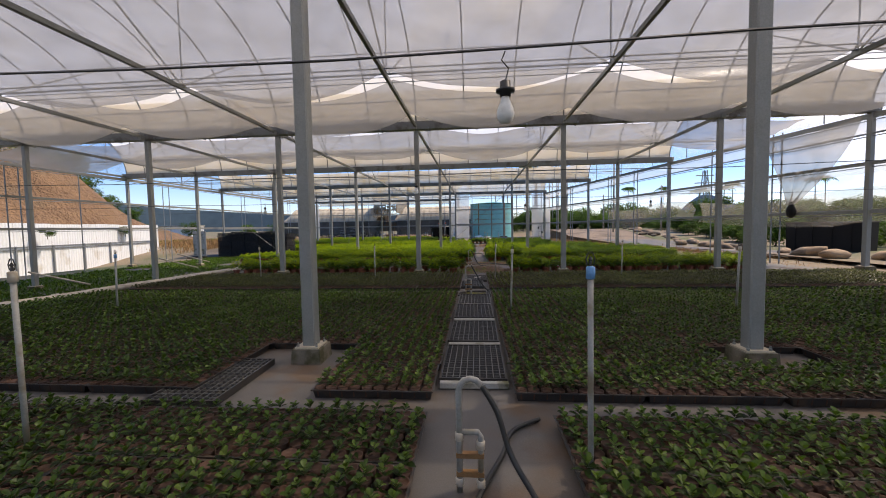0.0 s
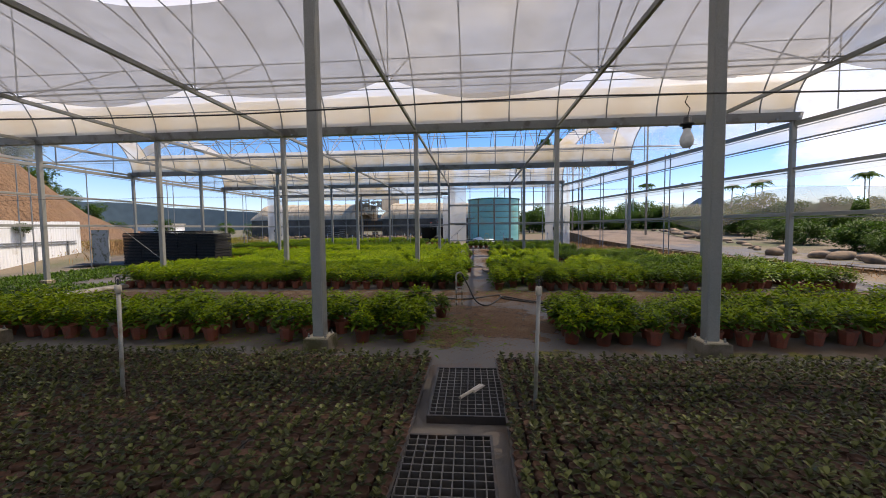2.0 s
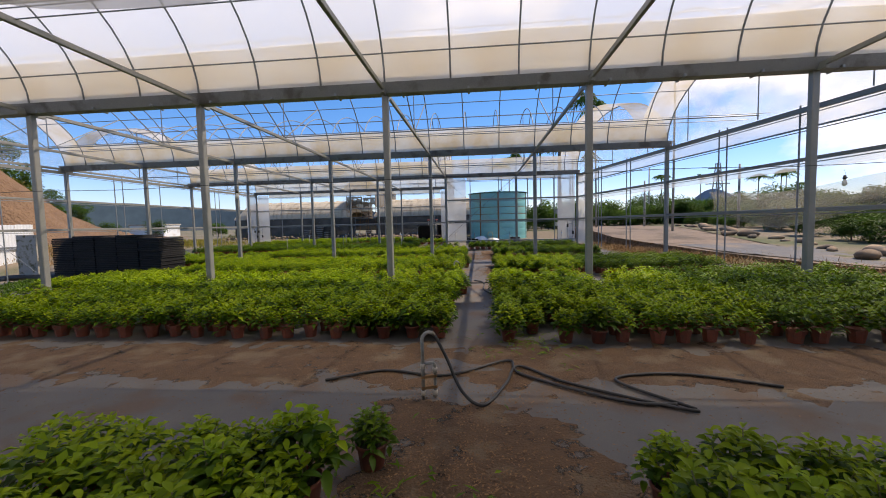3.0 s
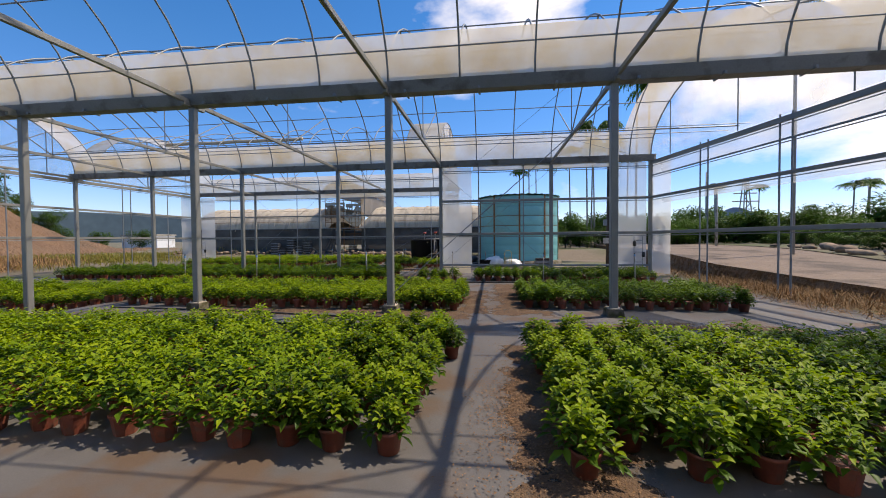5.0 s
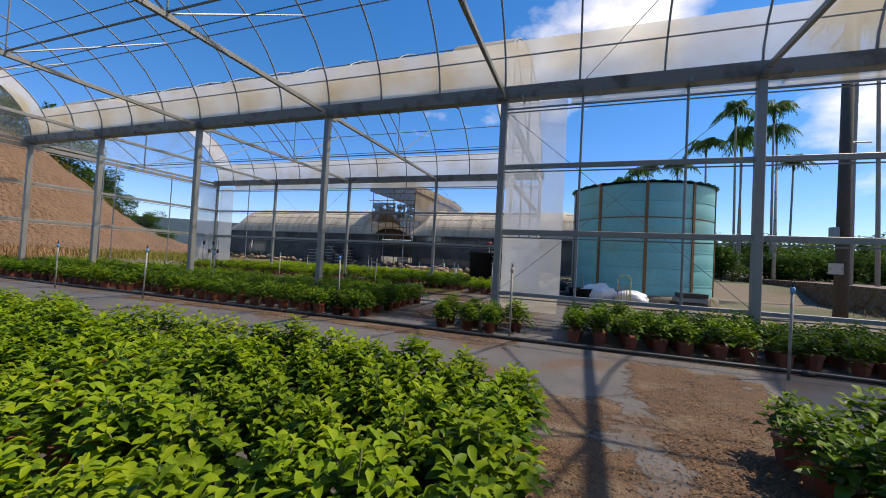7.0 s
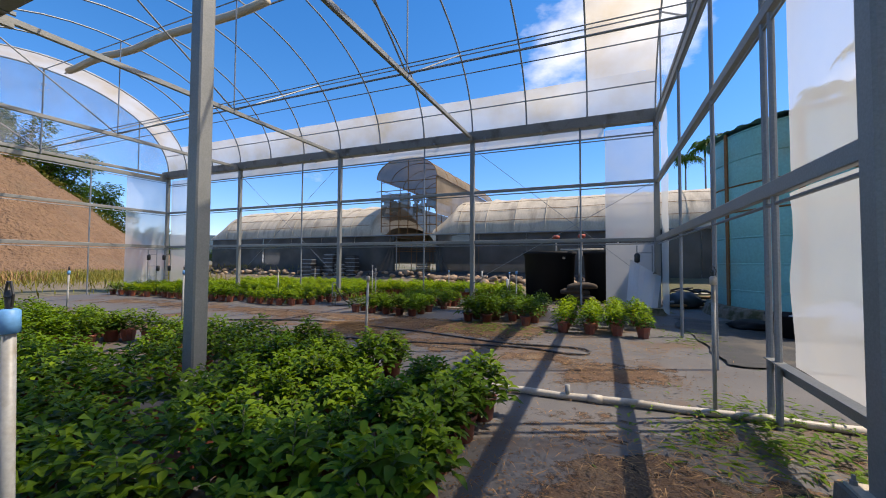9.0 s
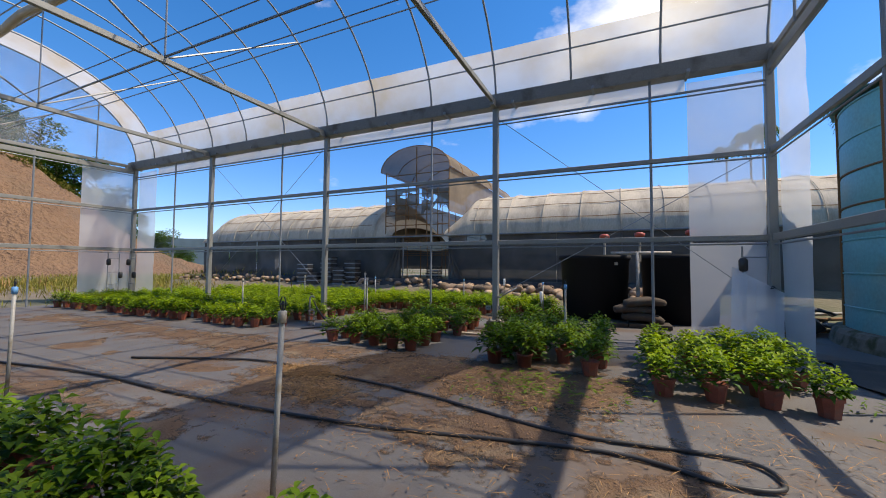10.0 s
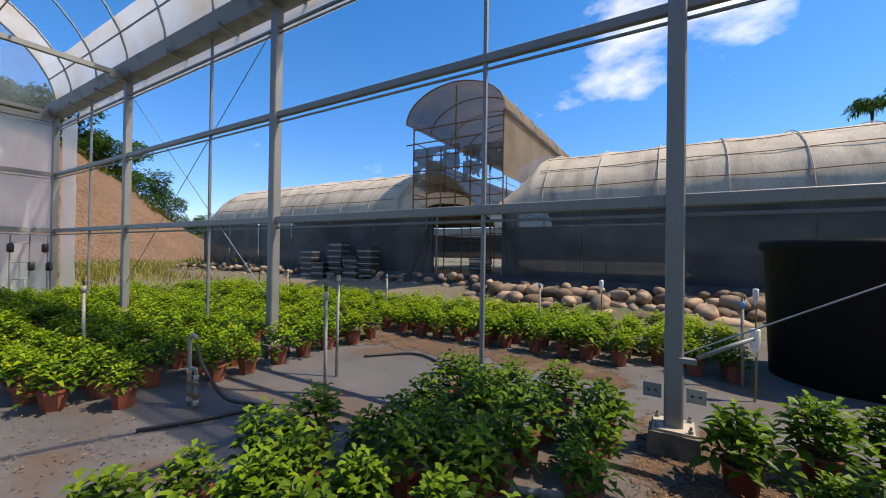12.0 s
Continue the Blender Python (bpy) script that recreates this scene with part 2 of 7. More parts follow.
TUNNEL = surface("beige_tunnel_cloth", (0.36, 0.30, 0.215), (0.66, 0.57, 0.43), 0.9, 0, 1.6, 22.0, 0.3, 0.015, c=(0.32, 0.265, 0.195), cscale=1.5, clo=0.5, chi=0.7, stretch=(1.6, 0.35, 0.5))
MAT = surface("woven_ground_cover", (0.072, 0.066, 0.062), (0.150, 0.137, 0.124), 0.7, 0, 2.2, 160.0, 0.25, 0.004, c=(0.115, 0.074, 0.046), cscale=1.3, clo=0.52, chi=0.64)
FLOORSOIL = surface("brown_trodden_soil", (0.065, 0.036, 0.019), (0.185, 0.108, 0.058), 0.95, 0, 7.0, 70.0, 1.0, 0.02, c=(0.20, 0.145, 0.09), cscale=2.5, clo=0.53, chi=0.7, gaps=(7.0, 0.50, 0.61))
ALGAE = surface("yellow_green_algae", (0.095, 0.095, 0.018), (0.18, 0.16, 0.03), 0.9, 0, 4.0, 60.0, 0.4, 0.01, c=(0.09, 0.08, 0.05), cscale=3.0, gaps=(8.0, 0.52, 0.66))
EARTH = surface("dry_earth", (0.16, 0.122, 0.08), (0.235, 0.185, 0.128), 0.95, 0, 0.25, 9.0, 0.5, 0.06, c=(0.09, 0.10, 0.04), cscale=0.12, clo=0.44, chi=0.58)
LITTER = surface("brown_leaf_litter", (0.11, 0.058, 0.028), (0.29, 0.165, 0.08), 0.95, 0, 9.0, 70.0, 0.4, 0.02, vary=0.15, island=0.35)
STRAW = surface("dry_straw", (0.21, 0.11, 0.042), (0.39, 0.235, 0.10), 0.9, 0, 9.0, 70.0, 0.2, 0.01, island=0.3)
ROAD = surface("dusty_dirt_road", (0.15, 0.105, 0.075), (0.27, 0.205, 0.15), 0.95, 0, 0.7, 9.0, 0.8, 0.06, c=(0.105, 0.08, 0.06), cscale=0.6, clo=0.5, chi=0.62)
CUT = surface("cut_orange_earth", (0.125, 0.066, 0.033), (0.29, 0.175, 0.098), 0.95, 0, 0.5, 3.0, 1.0, 0.6, c=(0.17, 0.11, 0.065), cscale=0.25)
POT = surface("terracotta_plastic", (0.15, 0.038, 0.022), (0.24, 0.066, 0.036), 0.55, 0, 10.0, 80.0, 0.05, 0.002, c=(0.15, 0.06, 0.04), cscale=14.0, vary=0.25)
SOIL = surface("dark_potting_soil", (0.035, 0.026, 0.02), (0.07, 0.05, 0.035), 0.95, 0, 30.0, 140.0, 0.6, 0.01)
TRAY = surface("black_tray_plastic", (0.022, 0.02, 0.02), (0.04, 0.036, 0.034), 0.5, 0, 12.0, 120.0, 0.1, 0.002, c=(0.07, 0.05, 0.035), cscale=6.0)
RUBBER = surface("black_rubber_hose", (0.02, 0.02, 0.02), (0.035, 0.033, 0.03), 0.5, 0, 12.0, 120.0, 0.1, 0.002)
PVC = surface("grey_pvc", (0.25, 0.25, 0.235), (0.33, 0.325, 0.30), 0.5, 0, 9.0, 90.0, 0.05, 0.002, c=(0.2, 0.17, 0.12), cscale=7.0)
PVC_WHITE = surface("dirty_white_pvc", (0.40, 0.34, 0.26), (0.56, 0.51, 0.43), 0.5, 0, 6.0, 60.0, 0.05, 0.002, c=(0.3, 0.25, 0.18), cscale=5.0)
BLUE = surface("blue_plastic_cap", (0.10, 0.28, 0.55), (0.14, 0.35, 0.62), 0.45, 0, 12.0, 90.0, 0.03, 0.001)
TANKBLUE = surface("turquoise_tank_steel", (0.13, 0.43, 0.45), (0.20, 0.54, 0.54), 0.5, 0.1, 0.8, 22.0, 0.08, 0.004, c=(0.22, 0.42, 0.38), cscale=0.9)
RUST = surface("rusty_steel", (0.16, 0.075, 0.03), (0.30, 0.16, 0.06), 0.85, 0, 6.0, 60.0, 0.3, 0.004)
BLACKTANK = surface("black_tank_plastic", (0.008, 0.008, 0.009), (0.014, 0.014, 0.0145), 0.72, 0, 3.0, 80.0, 0.05, 0.003, spec=0.25)
WHITE_SHEET = surface("white_corrugated_sheet", (0.66, 0.69, 0.72), (0.76, 0.79, 0.82), 0.5, 0.1, 0.7, 30.0, 0.08, 0.004, c=(0.5, 0.46, 0.4), cscale=0.8, clo=0.58, chi=0.75)
STONE = surface("river_stone", (0.20, 0.12, 0.07), (0.42, 0.30, 0.19), 0.85, 0, 3.0, 40.0, 0.35, 0.02, c=(0.13, 0.10, 0.075), cscale=2.2, clo=0.5, chi=0.6, vary=0.55)
TIMBER = surface("dark_timber_pole", (0.055, 0.045, 0.035), (0.1, 0.085, 0.07), 0.9, 0, 4.0, 40.0, 0.4, 0.01, stretch=(1, 1, 0.2))
BULB = surface("white_bulb_glass", (0.78, 0.77, 0.72), (0.82, 0.81, 0.77), 0.25, 0, 5.0, 50.0, 0.0)
BLACKPLASTIC = surface("black_plastic", (0.02, 0.02, 0.02), (0.035, 0.035, 0.035), 0.4, 0, 9.0, 90.0, 0.05, 0.001)
# upper leaves lighter, lower leaves darker: leaf age plus shade painted into the colour
LEAF_BRIGHT = leafy("lit_young_yellow_green_leaf", (0.09, 0.16, 0.008), (0.17, 0.25, 0.010), (0.31, 0.36, 0.016), 0.25, 0.48, 0.12)
LEAF_BRIGHT_SHADED = leafy("shaded_grown_green_leaf", (0.022, 0.055, 0.006), (0.05, 0.105, 0.008), (0.11, 0.18, 0.010), 0.18, 0.45, 0.15)
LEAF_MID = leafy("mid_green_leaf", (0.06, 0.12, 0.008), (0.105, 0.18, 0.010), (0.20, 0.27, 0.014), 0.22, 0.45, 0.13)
LEAF_MID_DARK = leafy("dark_green_leaf", (0.026, 0.06, 0.006), (0.048, 0.098, 0.008), (0.09, 0.15, 0.010), 0.15, 0.42, 0.16)
# seedling hearts lightened, outer leaves darkened: lit tops put into the colour
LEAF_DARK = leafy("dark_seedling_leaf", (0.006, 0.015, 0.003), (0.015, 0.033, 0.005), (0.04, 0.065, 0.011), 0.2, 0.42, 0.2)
LEAF_HEART_LIT = leafy("lit_green_seedling_heart", (0.018, 0.044, 0.007), (0.045, 0.088, 0.012), (0.12, 0.17, 0.03), 0.2, 0.4, 0.22)
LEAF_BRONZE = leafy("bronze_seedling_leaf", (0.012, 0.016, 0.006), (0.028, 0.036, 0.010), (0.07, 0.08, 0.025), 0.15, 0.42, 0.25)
LEAF_BRONZE_LIT = leafy("lit_bronze_seedling_heart", (0.028, 0.036, 0.010), (0.065, 0.077, 0.02), (0.18, 0.19, 0.06), 0.15, 0.4, 0.28)
LEAF_TREE = leafy("tree_leaf", (0.03, 0.065, 0.015), (0.05, 0.10, 0.02), (0.10, 0.16, 0.03), 0.25, 0.55)
LEAF_PALM = leafy("palm_leaf", (0.03, 0.07, 0.015), (0.05, 0.11, 0.02), (0.08, 0.15, 0.03), 0.3, 0.45)
STEM = surface("plant_stem", (0.10, 0.12, 0.04), (0.16, 0.15, 0.06), 0.7, 0, 9.0, 60.0, 0.1, 0.002)
TRUNK = surface("grey_palm_trunk", (0.22, 0.2, 0.17), (0.32, 0.30, 0.26), 0.9, 0, 3.0, 30.0, 0.3, 0.01, stretch=(1, 1, 3))

# ---- building blocks ----


class Geo:
    """Vertices and faces of one mesh."""

    def __init__(self):
        self.v, self.f = [], []

    def add(self, verts, faces):
        k = len(self.v)
        self.v.extend(verts)
        self.f.extend([tuple(i + k for i in q) for q in faces])

    def box(self, c, s, m=None, taper=1.0):
        x, y, z = s[0] / 2, s[1] / 2, s[2] / 2
        vs = [Vector((i * x * (taper if k > 0 else 1), j * y * (taper if k > 0 else 1), k * z)) for i in (-1, 1) for j in (-1, 1) for k in (-1, 1)]
        if m is not None:
            vs = [m @ q for q in vs]
        c = Vector(c)
        self.add([tuple(q + c) for q in vs], [(0, 1, 3, 2), (4, 6, 7, 5), (0, 4, 5, 1), (2, 3, 7, 6), (0, 2, 6, 4), (1, 5, 7, 3)])
        return self

    def bar(self, a, b, w, h, up=(0, 0, 1), cut=0.12):
        """A straight bar with chamfered edges."""
        a, b = Vector(a), Vector(b)
        d = (b - a).normalized()
        side = d.cross(Vector(up))
        side = side.normalized() if side.length > 1e-4 else Vector((1, 0, 0))
        top = side.cross(d).normalized()
        k = min(w, h) * cut
        ring = [(w / 2 - k, h / 2), (w / 2, h / 2 - k), (w / 2, -h / 2 + k), (w / 2 - k, -h / 2), (-w / 2 + k, -h / 2), (-w / 2, -h / 2 + k), (-w / 2, h / 2 - k), (-w / 2 + k, h / 2)]
        vs = [tuple(e + side * p + top * q) for e in (a, b) for p, q in ring]
        fs = [(i, (i + 1) % 8, 8 + (i + 1) % 8, 8 + i) for i in range(8)] + [tuple(range(7, -1, -1)), tuple(range(8, 16))]
        self.add(vs, fs)
        return self

    def tube(self, pts, r, n=8, r2=None, closed_ends=True):
        """A round tube along points."""
        pts = [Vector(p) for p in pts]
        rings = []
        prev = None
        for i, p in enumerate(pts):
            d = (pts[min(i + 1, len(pts) - 1)] - pts[max(i - 1, 0)]).normalized()
            if prev is None:
                u = d.orthogonal().normalized()
            else:
                u = (prev - d * prev.dot(d))
                u = u.normalized() if u.length > 1e-5 else d.orthogonal().normalized()
            prev = u
            w = d.cross(u)
            rr = r if r2 is None else r + (r2 - r) * i / max(1, len(pts) - 1)
            rings.append([tuple(p + (u * math.cos(a) + w * math.sin(a)) * rr) for a in (2 * math.pi * k / n for k in range(n))])
        fs = []
        for i in range(len(pts) - 1):
            for k in range(n):
                fs.append((i * n + k, i * n + (k + 1) % n, (i + 1) * n + (k + 1) % n, (i + 1) * n + k))
        if closed_ends:
            fs.append(tuple(range(n - 1, -1, -1)))
            fs.append(tuple(range((len(pts) - 1) * n, len(pts) * n)))
        self.add([q for ring in rings for q in ring], fs)
        return self

    def lathe(self, profile, n=16, at=(0, 0, 0), caps=True):
        vs = [(at[0] + r * math.cos(2 * math.pi * k / n), at[1] + r * math.sin(2 * math.pi * k / n), at[2] + z) for r, z in profile for k in range(n)]
        fs = [(i * n + k, i * n + (k + 1) % n, (i + 1) * n + (k + 1) % n, (i + 1) * n + k) for i in range(len(profile) - 1) for k in range(n)]
        if caps:
            fs += [tuple(range(n - 1, -1, -1)), tuple(range((len(profile) - 1) * n, len(profile) * n))]
        self.add(vs, fs)
        return self

    def sheet(self, fn, nu, nv, thick=0.0):
        """A sheet fn(u, v) over the unit square; with thick, a second skin below and closed edges."""
        k = len(self.v)
        top = [tuple(fn(i / nu, j / nv)) for i in range(nu + 1) for j in range(nv + 1)]
        w = nv + 1
        fs = [(i * w + j, (i + 1) * w + j, (i + 1) * w + j + 1, i * w + j + 1) for i in range(nu) for j in range(nv)]
        self.add(top, fs)
        return self


def mesh_of(name, g, mat, smooth=False):
    me = bpy.data.meshes.new(name)
    me.from_pydata(g.v, [], g.f)
    me.materials.append(mat)
    if smooth:
        me.polygons.foreach_set("use_smooth", [True] * len(me.polygons))
    me.update()
    return me


def part(name, g, mat, parent, label="", smooth=False):
    ob = new(name, g if isinstance(g, bpy.types.Mesh) else mesh_of(name, g, mat, smooth))
    ob.parent = parent
    if label:
        ob["label"] = label
    return ob


def thing(name, at, label, category, group="", kind=""):
    ob = new(name)
    ob.empty_display_size = 0.2
    ob.matrix_basis = pose(*at)
    return tagged(ob, label, category, group, kind)


def solid(name, g, mat, label, category, group="", kind="", smooth=False, at=(0, 0, 0)):
    ob = new(name, mesh_of(name, g, mat, smooth))
    ob.matrix_basis = pose(*at)
    return tagged(ob, label, category, group, kind)


def step01(a, b, v):
    k = min(1.0, max(0.0, (v - a) / (b - a)))
    return k * k * (3 - 2 * k)


# ---- plan: columns every 4 m in x, rows every 7.2 m in y ----
BAY, SPAN = 4.0, 7.2
ROWS = [SPAN * i for i in range(-2, 5)] + [35.73]
WEST = -15.65
GUT = 3.97
RISE = 2.3


def east(y):
    """The slanting east wall."""
    return 13.04 - 0.197 * y


def ground(x, y):
    """Height of the ground: a lower terrace to the west, and falling beyond the west wall."""
    low = -0.40 * step01(-6.6, -8.2, x) * step01(27.0, 19.0, y)
    dip = -0.08 * step01(1.0, 7.0, y)
    rise = 0.56 * step01(41.0, 41.7, y) * step01(-24.0, -22.0, x)
    return low + dip - 0.8 * step01(-17.0, -24.0, x) * step01(34.0, 20.0, y) + rise


def width(y0):
    """Depth of the span that begins at y0."""
    return 35.73 - y0 if y0 > 28 else SPAN


def arc(u, y0=0.0):
    """The roof hoop over one span, u from 0 to 1: offset in y and height over the gutter."""
    a = math.pi * (1 - u)
    return (width(y0) / 2) * (1 + math.cos(a)), 0.10 + RISE * math.sin(a)

# ---- ground ----
g = Geo()
xs = [-3000, -900, -300, -120, -70] + [-50 + 2.0 * i for i in range(46)] + [45, 60, 90, 150, 400, 1200, 3000]
ys = [-3000, -800, -200, -60] + [-30 + 2.0 * i for i in range(50)] + [75, 95, 140, 300, 900, 3000]
vs = [(x, y, ground(x, y) + (0.03 * noise.noise((x * 0.3, y * 0.3, 0)) if abs(x) < 60 and not (WEST < x < 14 and y < 38) else 0.0)) for x in xs for y in ys]
w = len(ys)
g.add(vs, [(i * w + j, (i + 1) * w + j, (i + 1) * w + j + 1, i * w + j + 1) for i in range(len(xs) - 1) for j in range(w - 1)])
solid("ground", g, EARTH, "dry brown earth with patches of grass", "ground", kind="structure")

# woven ground cover inside the greenhouse
g = Geo()


def cover(u, v):
    y = -14.5 + v * 54.5
    x1 = east(y) - 0.1 if y < 29.2 else 1.4
    x = -15.9 + u * (x1 + 15.9)
    return (x, y, ground(x, y) + 0.008 + 0.004 * noise.noise((x * 1.3, y * 1.3, 3)))


g.sheet(cover, 70, 130)
solid("floor", g, MAT, "grey woven ground cover stained with soil and leaf litter", "floor", kind="structure", smooth=True)

# trodden soil and algae over the cover, with ragged edges


def floor_patch(name, x0, x1, y0, y1, mat, label, seed, lift=0.004, rag=0.35):
    nx, ny = max(20, int((x1 - x0) * 16)), max(20, int((y1 - y0) * 18))
    half = min(x1 - x0, y1 - y0) / 2
    g = Geo()
    keep, dense = {}, []
    for i in range(nx + 1):
        for j in range(ny + 1):
            x, y = x0 + (x1 - x0) * i / nx, y0 + (y1 - y0) * j / ny
            inside = min(x - x0, x1 - x, (y - y0) * 1.0, y1 - y)
            h = 2.2 * inside / half - 0.35 + noise.noise((x * 1.3, y * 1.3, seed)) * 1.2 + noise.noise((x * 4, y * 4, seed)) * 0.8 + noise.noise((x * 11, y * 11, seed)) * 0.4 - rag
            keep[i, j] = (x, y, ground(x, y) + 0.004 + 0.0005 * (seed % 20) + lift * max(0.0, min(1.0, h)))
            dense.append(max(-1.0, min(1.0, h, inside * 6.0 - 1.0)))
    w = ny + 1
    g.add([keep[i, j] for i in range(nx + 1) for j in range(ny + 1)], [(i * w + j, (i + 1) * w + j, (i + 1) * w + j + 1, i * w + j + 1) for i in range(nx) for j in range(ny)])
    ob = solid(name, g, mat, label, "soil", kind="structure", smooth=True)
    ob.data.attributes.new("cover", "FLOAT", "POINT").data.foreach_set("value", dense)


for k, (x0, x1, y0, y1, rag) in enumerate(((-6.4, 9.5, 9.35, 11.5, 0.1), (0.8, 2.9, 7.1, 9.8, 0.0), (1.8, 3.0, 16.0, 19.8, -0.2), (1.75, 3.2, 21.3, 26.4, -0.2), (-4.0, 1.7, 20.9, 22.2, 0.2), (1.0, 2.0, 21.4, 25.0, 0.5), (-6.5, 1.2, 25.9, 27.0, 0.9), (-2.0, 1.3, 26.9, 29.9, 0.7), (-14.0, -3.6, 32.1, 33.6, 0.8),
                                           (-4.9, -1.6, 31.85, 33.6, 0.15), (-1.6, -0.2, 30.1, 31.4, 0.6), (-9.0, -4.2, 30.0, 31.2, 1.1), (-4.4, -2.0, 34.7, 36.4, 0.1), (-8.2, -6.0, 32.2, 33.2, 0.5), (-15.0, -4.0, 36.4, 37.7, 0.6), (2.0, 7.0, 20.0, 21.4, 0.9), (-6.2, -0.6, 30.3, 33.0, 1.25), (-1.4, 1.5, 26.7, 28.6, 0.35), (-9.5, -5.0, 30.9, 32.6, 0.9))):
    floor_patch("soil_patch", x0, x1, y0, y1, FLOORSOIL, "brown trodden soil and litter over the ground cover", 3.0 + k, rag=rag)
for k, (x0, x1, y0, y1) in enumerate(((-3.0, 6.0, 6.75, 7.6), (0.6, 2.6, 6.9, 8.0), (1.1, 2.8, 3.55, 4.3), (-6.0, 1.2, 3.6, 4.3), (1.9, 9.5, 3.6, 4.3), (1.3, 1.7, 14.4, 16.2), (-0.6, 0.6, 35.9, 36.6), (-1.1, 0.9, 28.2, 29.5))):
    floor_patch("algae_patch", x0, x1, y0, y1, ALGAE, "yellow-green algae on the damp ground cover", 23.0 + k, lift=0.003, rag=0.0 if k == 2 else 0.75 if k in (3, 4) else 1.15)

# ---- posts ----
FOOTSTONE = surface("mossy_dark_concrete", (0.12, 0.10, 0.075), (0.24, 0.205, 0.155), 0.9, 0, 9.0, 90.0, 0.4, 0.01, c=(0.07, 0.065, 0.025), cscale=6.0, clo=0.45, chi=0.62, vary=0.15)
FOOTING = mesh_of("footing", Geo().box((0, 0, 0.06), (0.29, 0.29, 0.17), taper=0.92), FOOTSTONE)
PLATE = mesh_of("base_plate", Geo().box((0, 0, 0.153), (0.225, 0.225, 0.014)), BASEPLATE)
BOLT = mesh_of("bolt", Geo().lathe([(0.014, 0), (0.014, 0.018), (0.008, 0.02), (0.008, 0.04)], 6), STEEL)
COLUMNS = {}


def post(x, y):
    z = ground(x, y)
    p = thing("greenhouse_post", (x, y, z), "grey galvanised steel post on a stained concrete footing", "post", "greenhouse posts")
    part("footing", FOOTING, FOOTSTONE, p, "stained concrete footing")
    plate = part("base_plate", PLATE, BASEPLATE, p)
    h, wide = round(GUT - z, 2), 0.105 if y > 35 else 0.125
    if (h, wide) not in COLUMNS:
        COLUMNS[h, wide] = mesh_of("column", Geo().bar((0, 0, 0.16), (0, 0, h), wide, wide, (0, 1, 0), 0.1), STEEL)
    part("column", COLUMNS[h, wide], STEEL, p)
    for sx in (-1, 1):
        for sy in (-1, 1):
            part("bolt", BOLT, STEEL, plate).location = (sx * 0.09, sy * 0.09, 0.16)


spots = []
for y in ROWS:
    last = 0 if y > 35 else int(math.floor((east(y) - 0.9) / BAY))
    spots.append((WEST, y))
    for k in range(-3, last + 1):
        spots.append((k * BAY, y))
    if y < 35:
        spots.append((east(y), y))
for x, y in spots:
    post(x, y)

# ---- gutters ----
PROFILE = [(-0.17, 0.20), (-0.11, 0.0), (0.11, 0.0), (0.17, 0.20), (0.15, 0.20), (0.095, 0.02), (-0.095, 0.02), (-0.15, 0.20)]
for y in ROWS:
    x1 = 0.12 if y > 35 else east(y) + 0.12
    gt = thing("gutter", (WEST, y, GUT), "dull grey sheet metal gutter along a row of posts", "gutter", "roof gutters")
    n = len(PROFILE)
    g = Geo()
    L = x1 - WEST + 0.12
    g.add([(xx, a, b) for xx in (-0.12, L - 0.12) for a, b in PROFILE], [(i, (i + 1) % n, n + (i + 1) % n, n + i) for i in range(n)] + [tuple(range(n)), tuple(range(2 * n - 1, n - 1, -1))])
    part("channel", g, GUTTER, gt)
    k = 0
    while WEST + k * BAY / 3 < x1:
        part("bracket", Geo().bar((k * BAY / 3, -0.17, 0.015), (k * BAY / 3, 0.17, 0.015), 0.04, 0.05), DARKSTEEL, gt)
        k += 1

# ---- roof frames: hoops, purlins ----


def hoop_line(y0, n=22, x=0.0):
    return [(x, y0 + arc(i / n, y0)[0], GUT + 0.05 + arc(i / n, y0)[1]) for i in range(n + 1)]


for y0 in ROWS[:-1]:
    x1 = 0.0 if y0 > 28 else min(east(y0), east(y0 + SPAN))
    rf = thing("roof_frame", (WEST, y0, 0), "arched frame of thin galvanised pipes", "roof frame", "arched roof frames")
    hoop = mesh_of("hoop", Geo().tube([(0, p[1] - y0, p[2]) for p in hoop_line(y0)], 0.019, 6), DARKSTEEL, True)
    part("hoop", hoop, DARKSTEEL, rf)
    k = -11
    while k * BAY / 3 <= x1 + 0.05:
        part("hoop", hoop, DARKSTEEL, rf).location = (k * BAY / 3 - WEST, 0, 0)
        k += 1
    if y0 < 28:
        far = Geo().tube([(east(y0 + (p[1] - y0)) - WEST, p[1] - y0, p[2]) for p in hoop_line(y0)], 0.022, 6)
        part("hoop", far, DARKSTEEL, rf)
    for u in (0.09, 0.24, 0.5, 0.76, 0.91):
        dy, dz = arc(u, y0)
        xe = (x1 if y0 > 28 else east(y0 + dy)) - WEST
        part("purlin", Geo().tube([(0, dy, GUT + 0.05 + dz - 0.03), (xe, dy, GUT + 0.05 + dz - 0.03)], 0.014, 6), DARKSTEEL, rf)
    h = width(y0) / 2
    for dy, dz, r in ((h, 0.13, 0.018), (h - 0.32, 0.1, 0.009), (h + 0.33, 0.1, 0.009)):
        xe = (x1 if y0 > 28 else east(y0 + dy)) - WEST
        part("tie_rail", Geo().tube([(0, dy, GUT + dz), (xe, dy, GUT + dz)], r, 6), DARKSTEEL, rf)

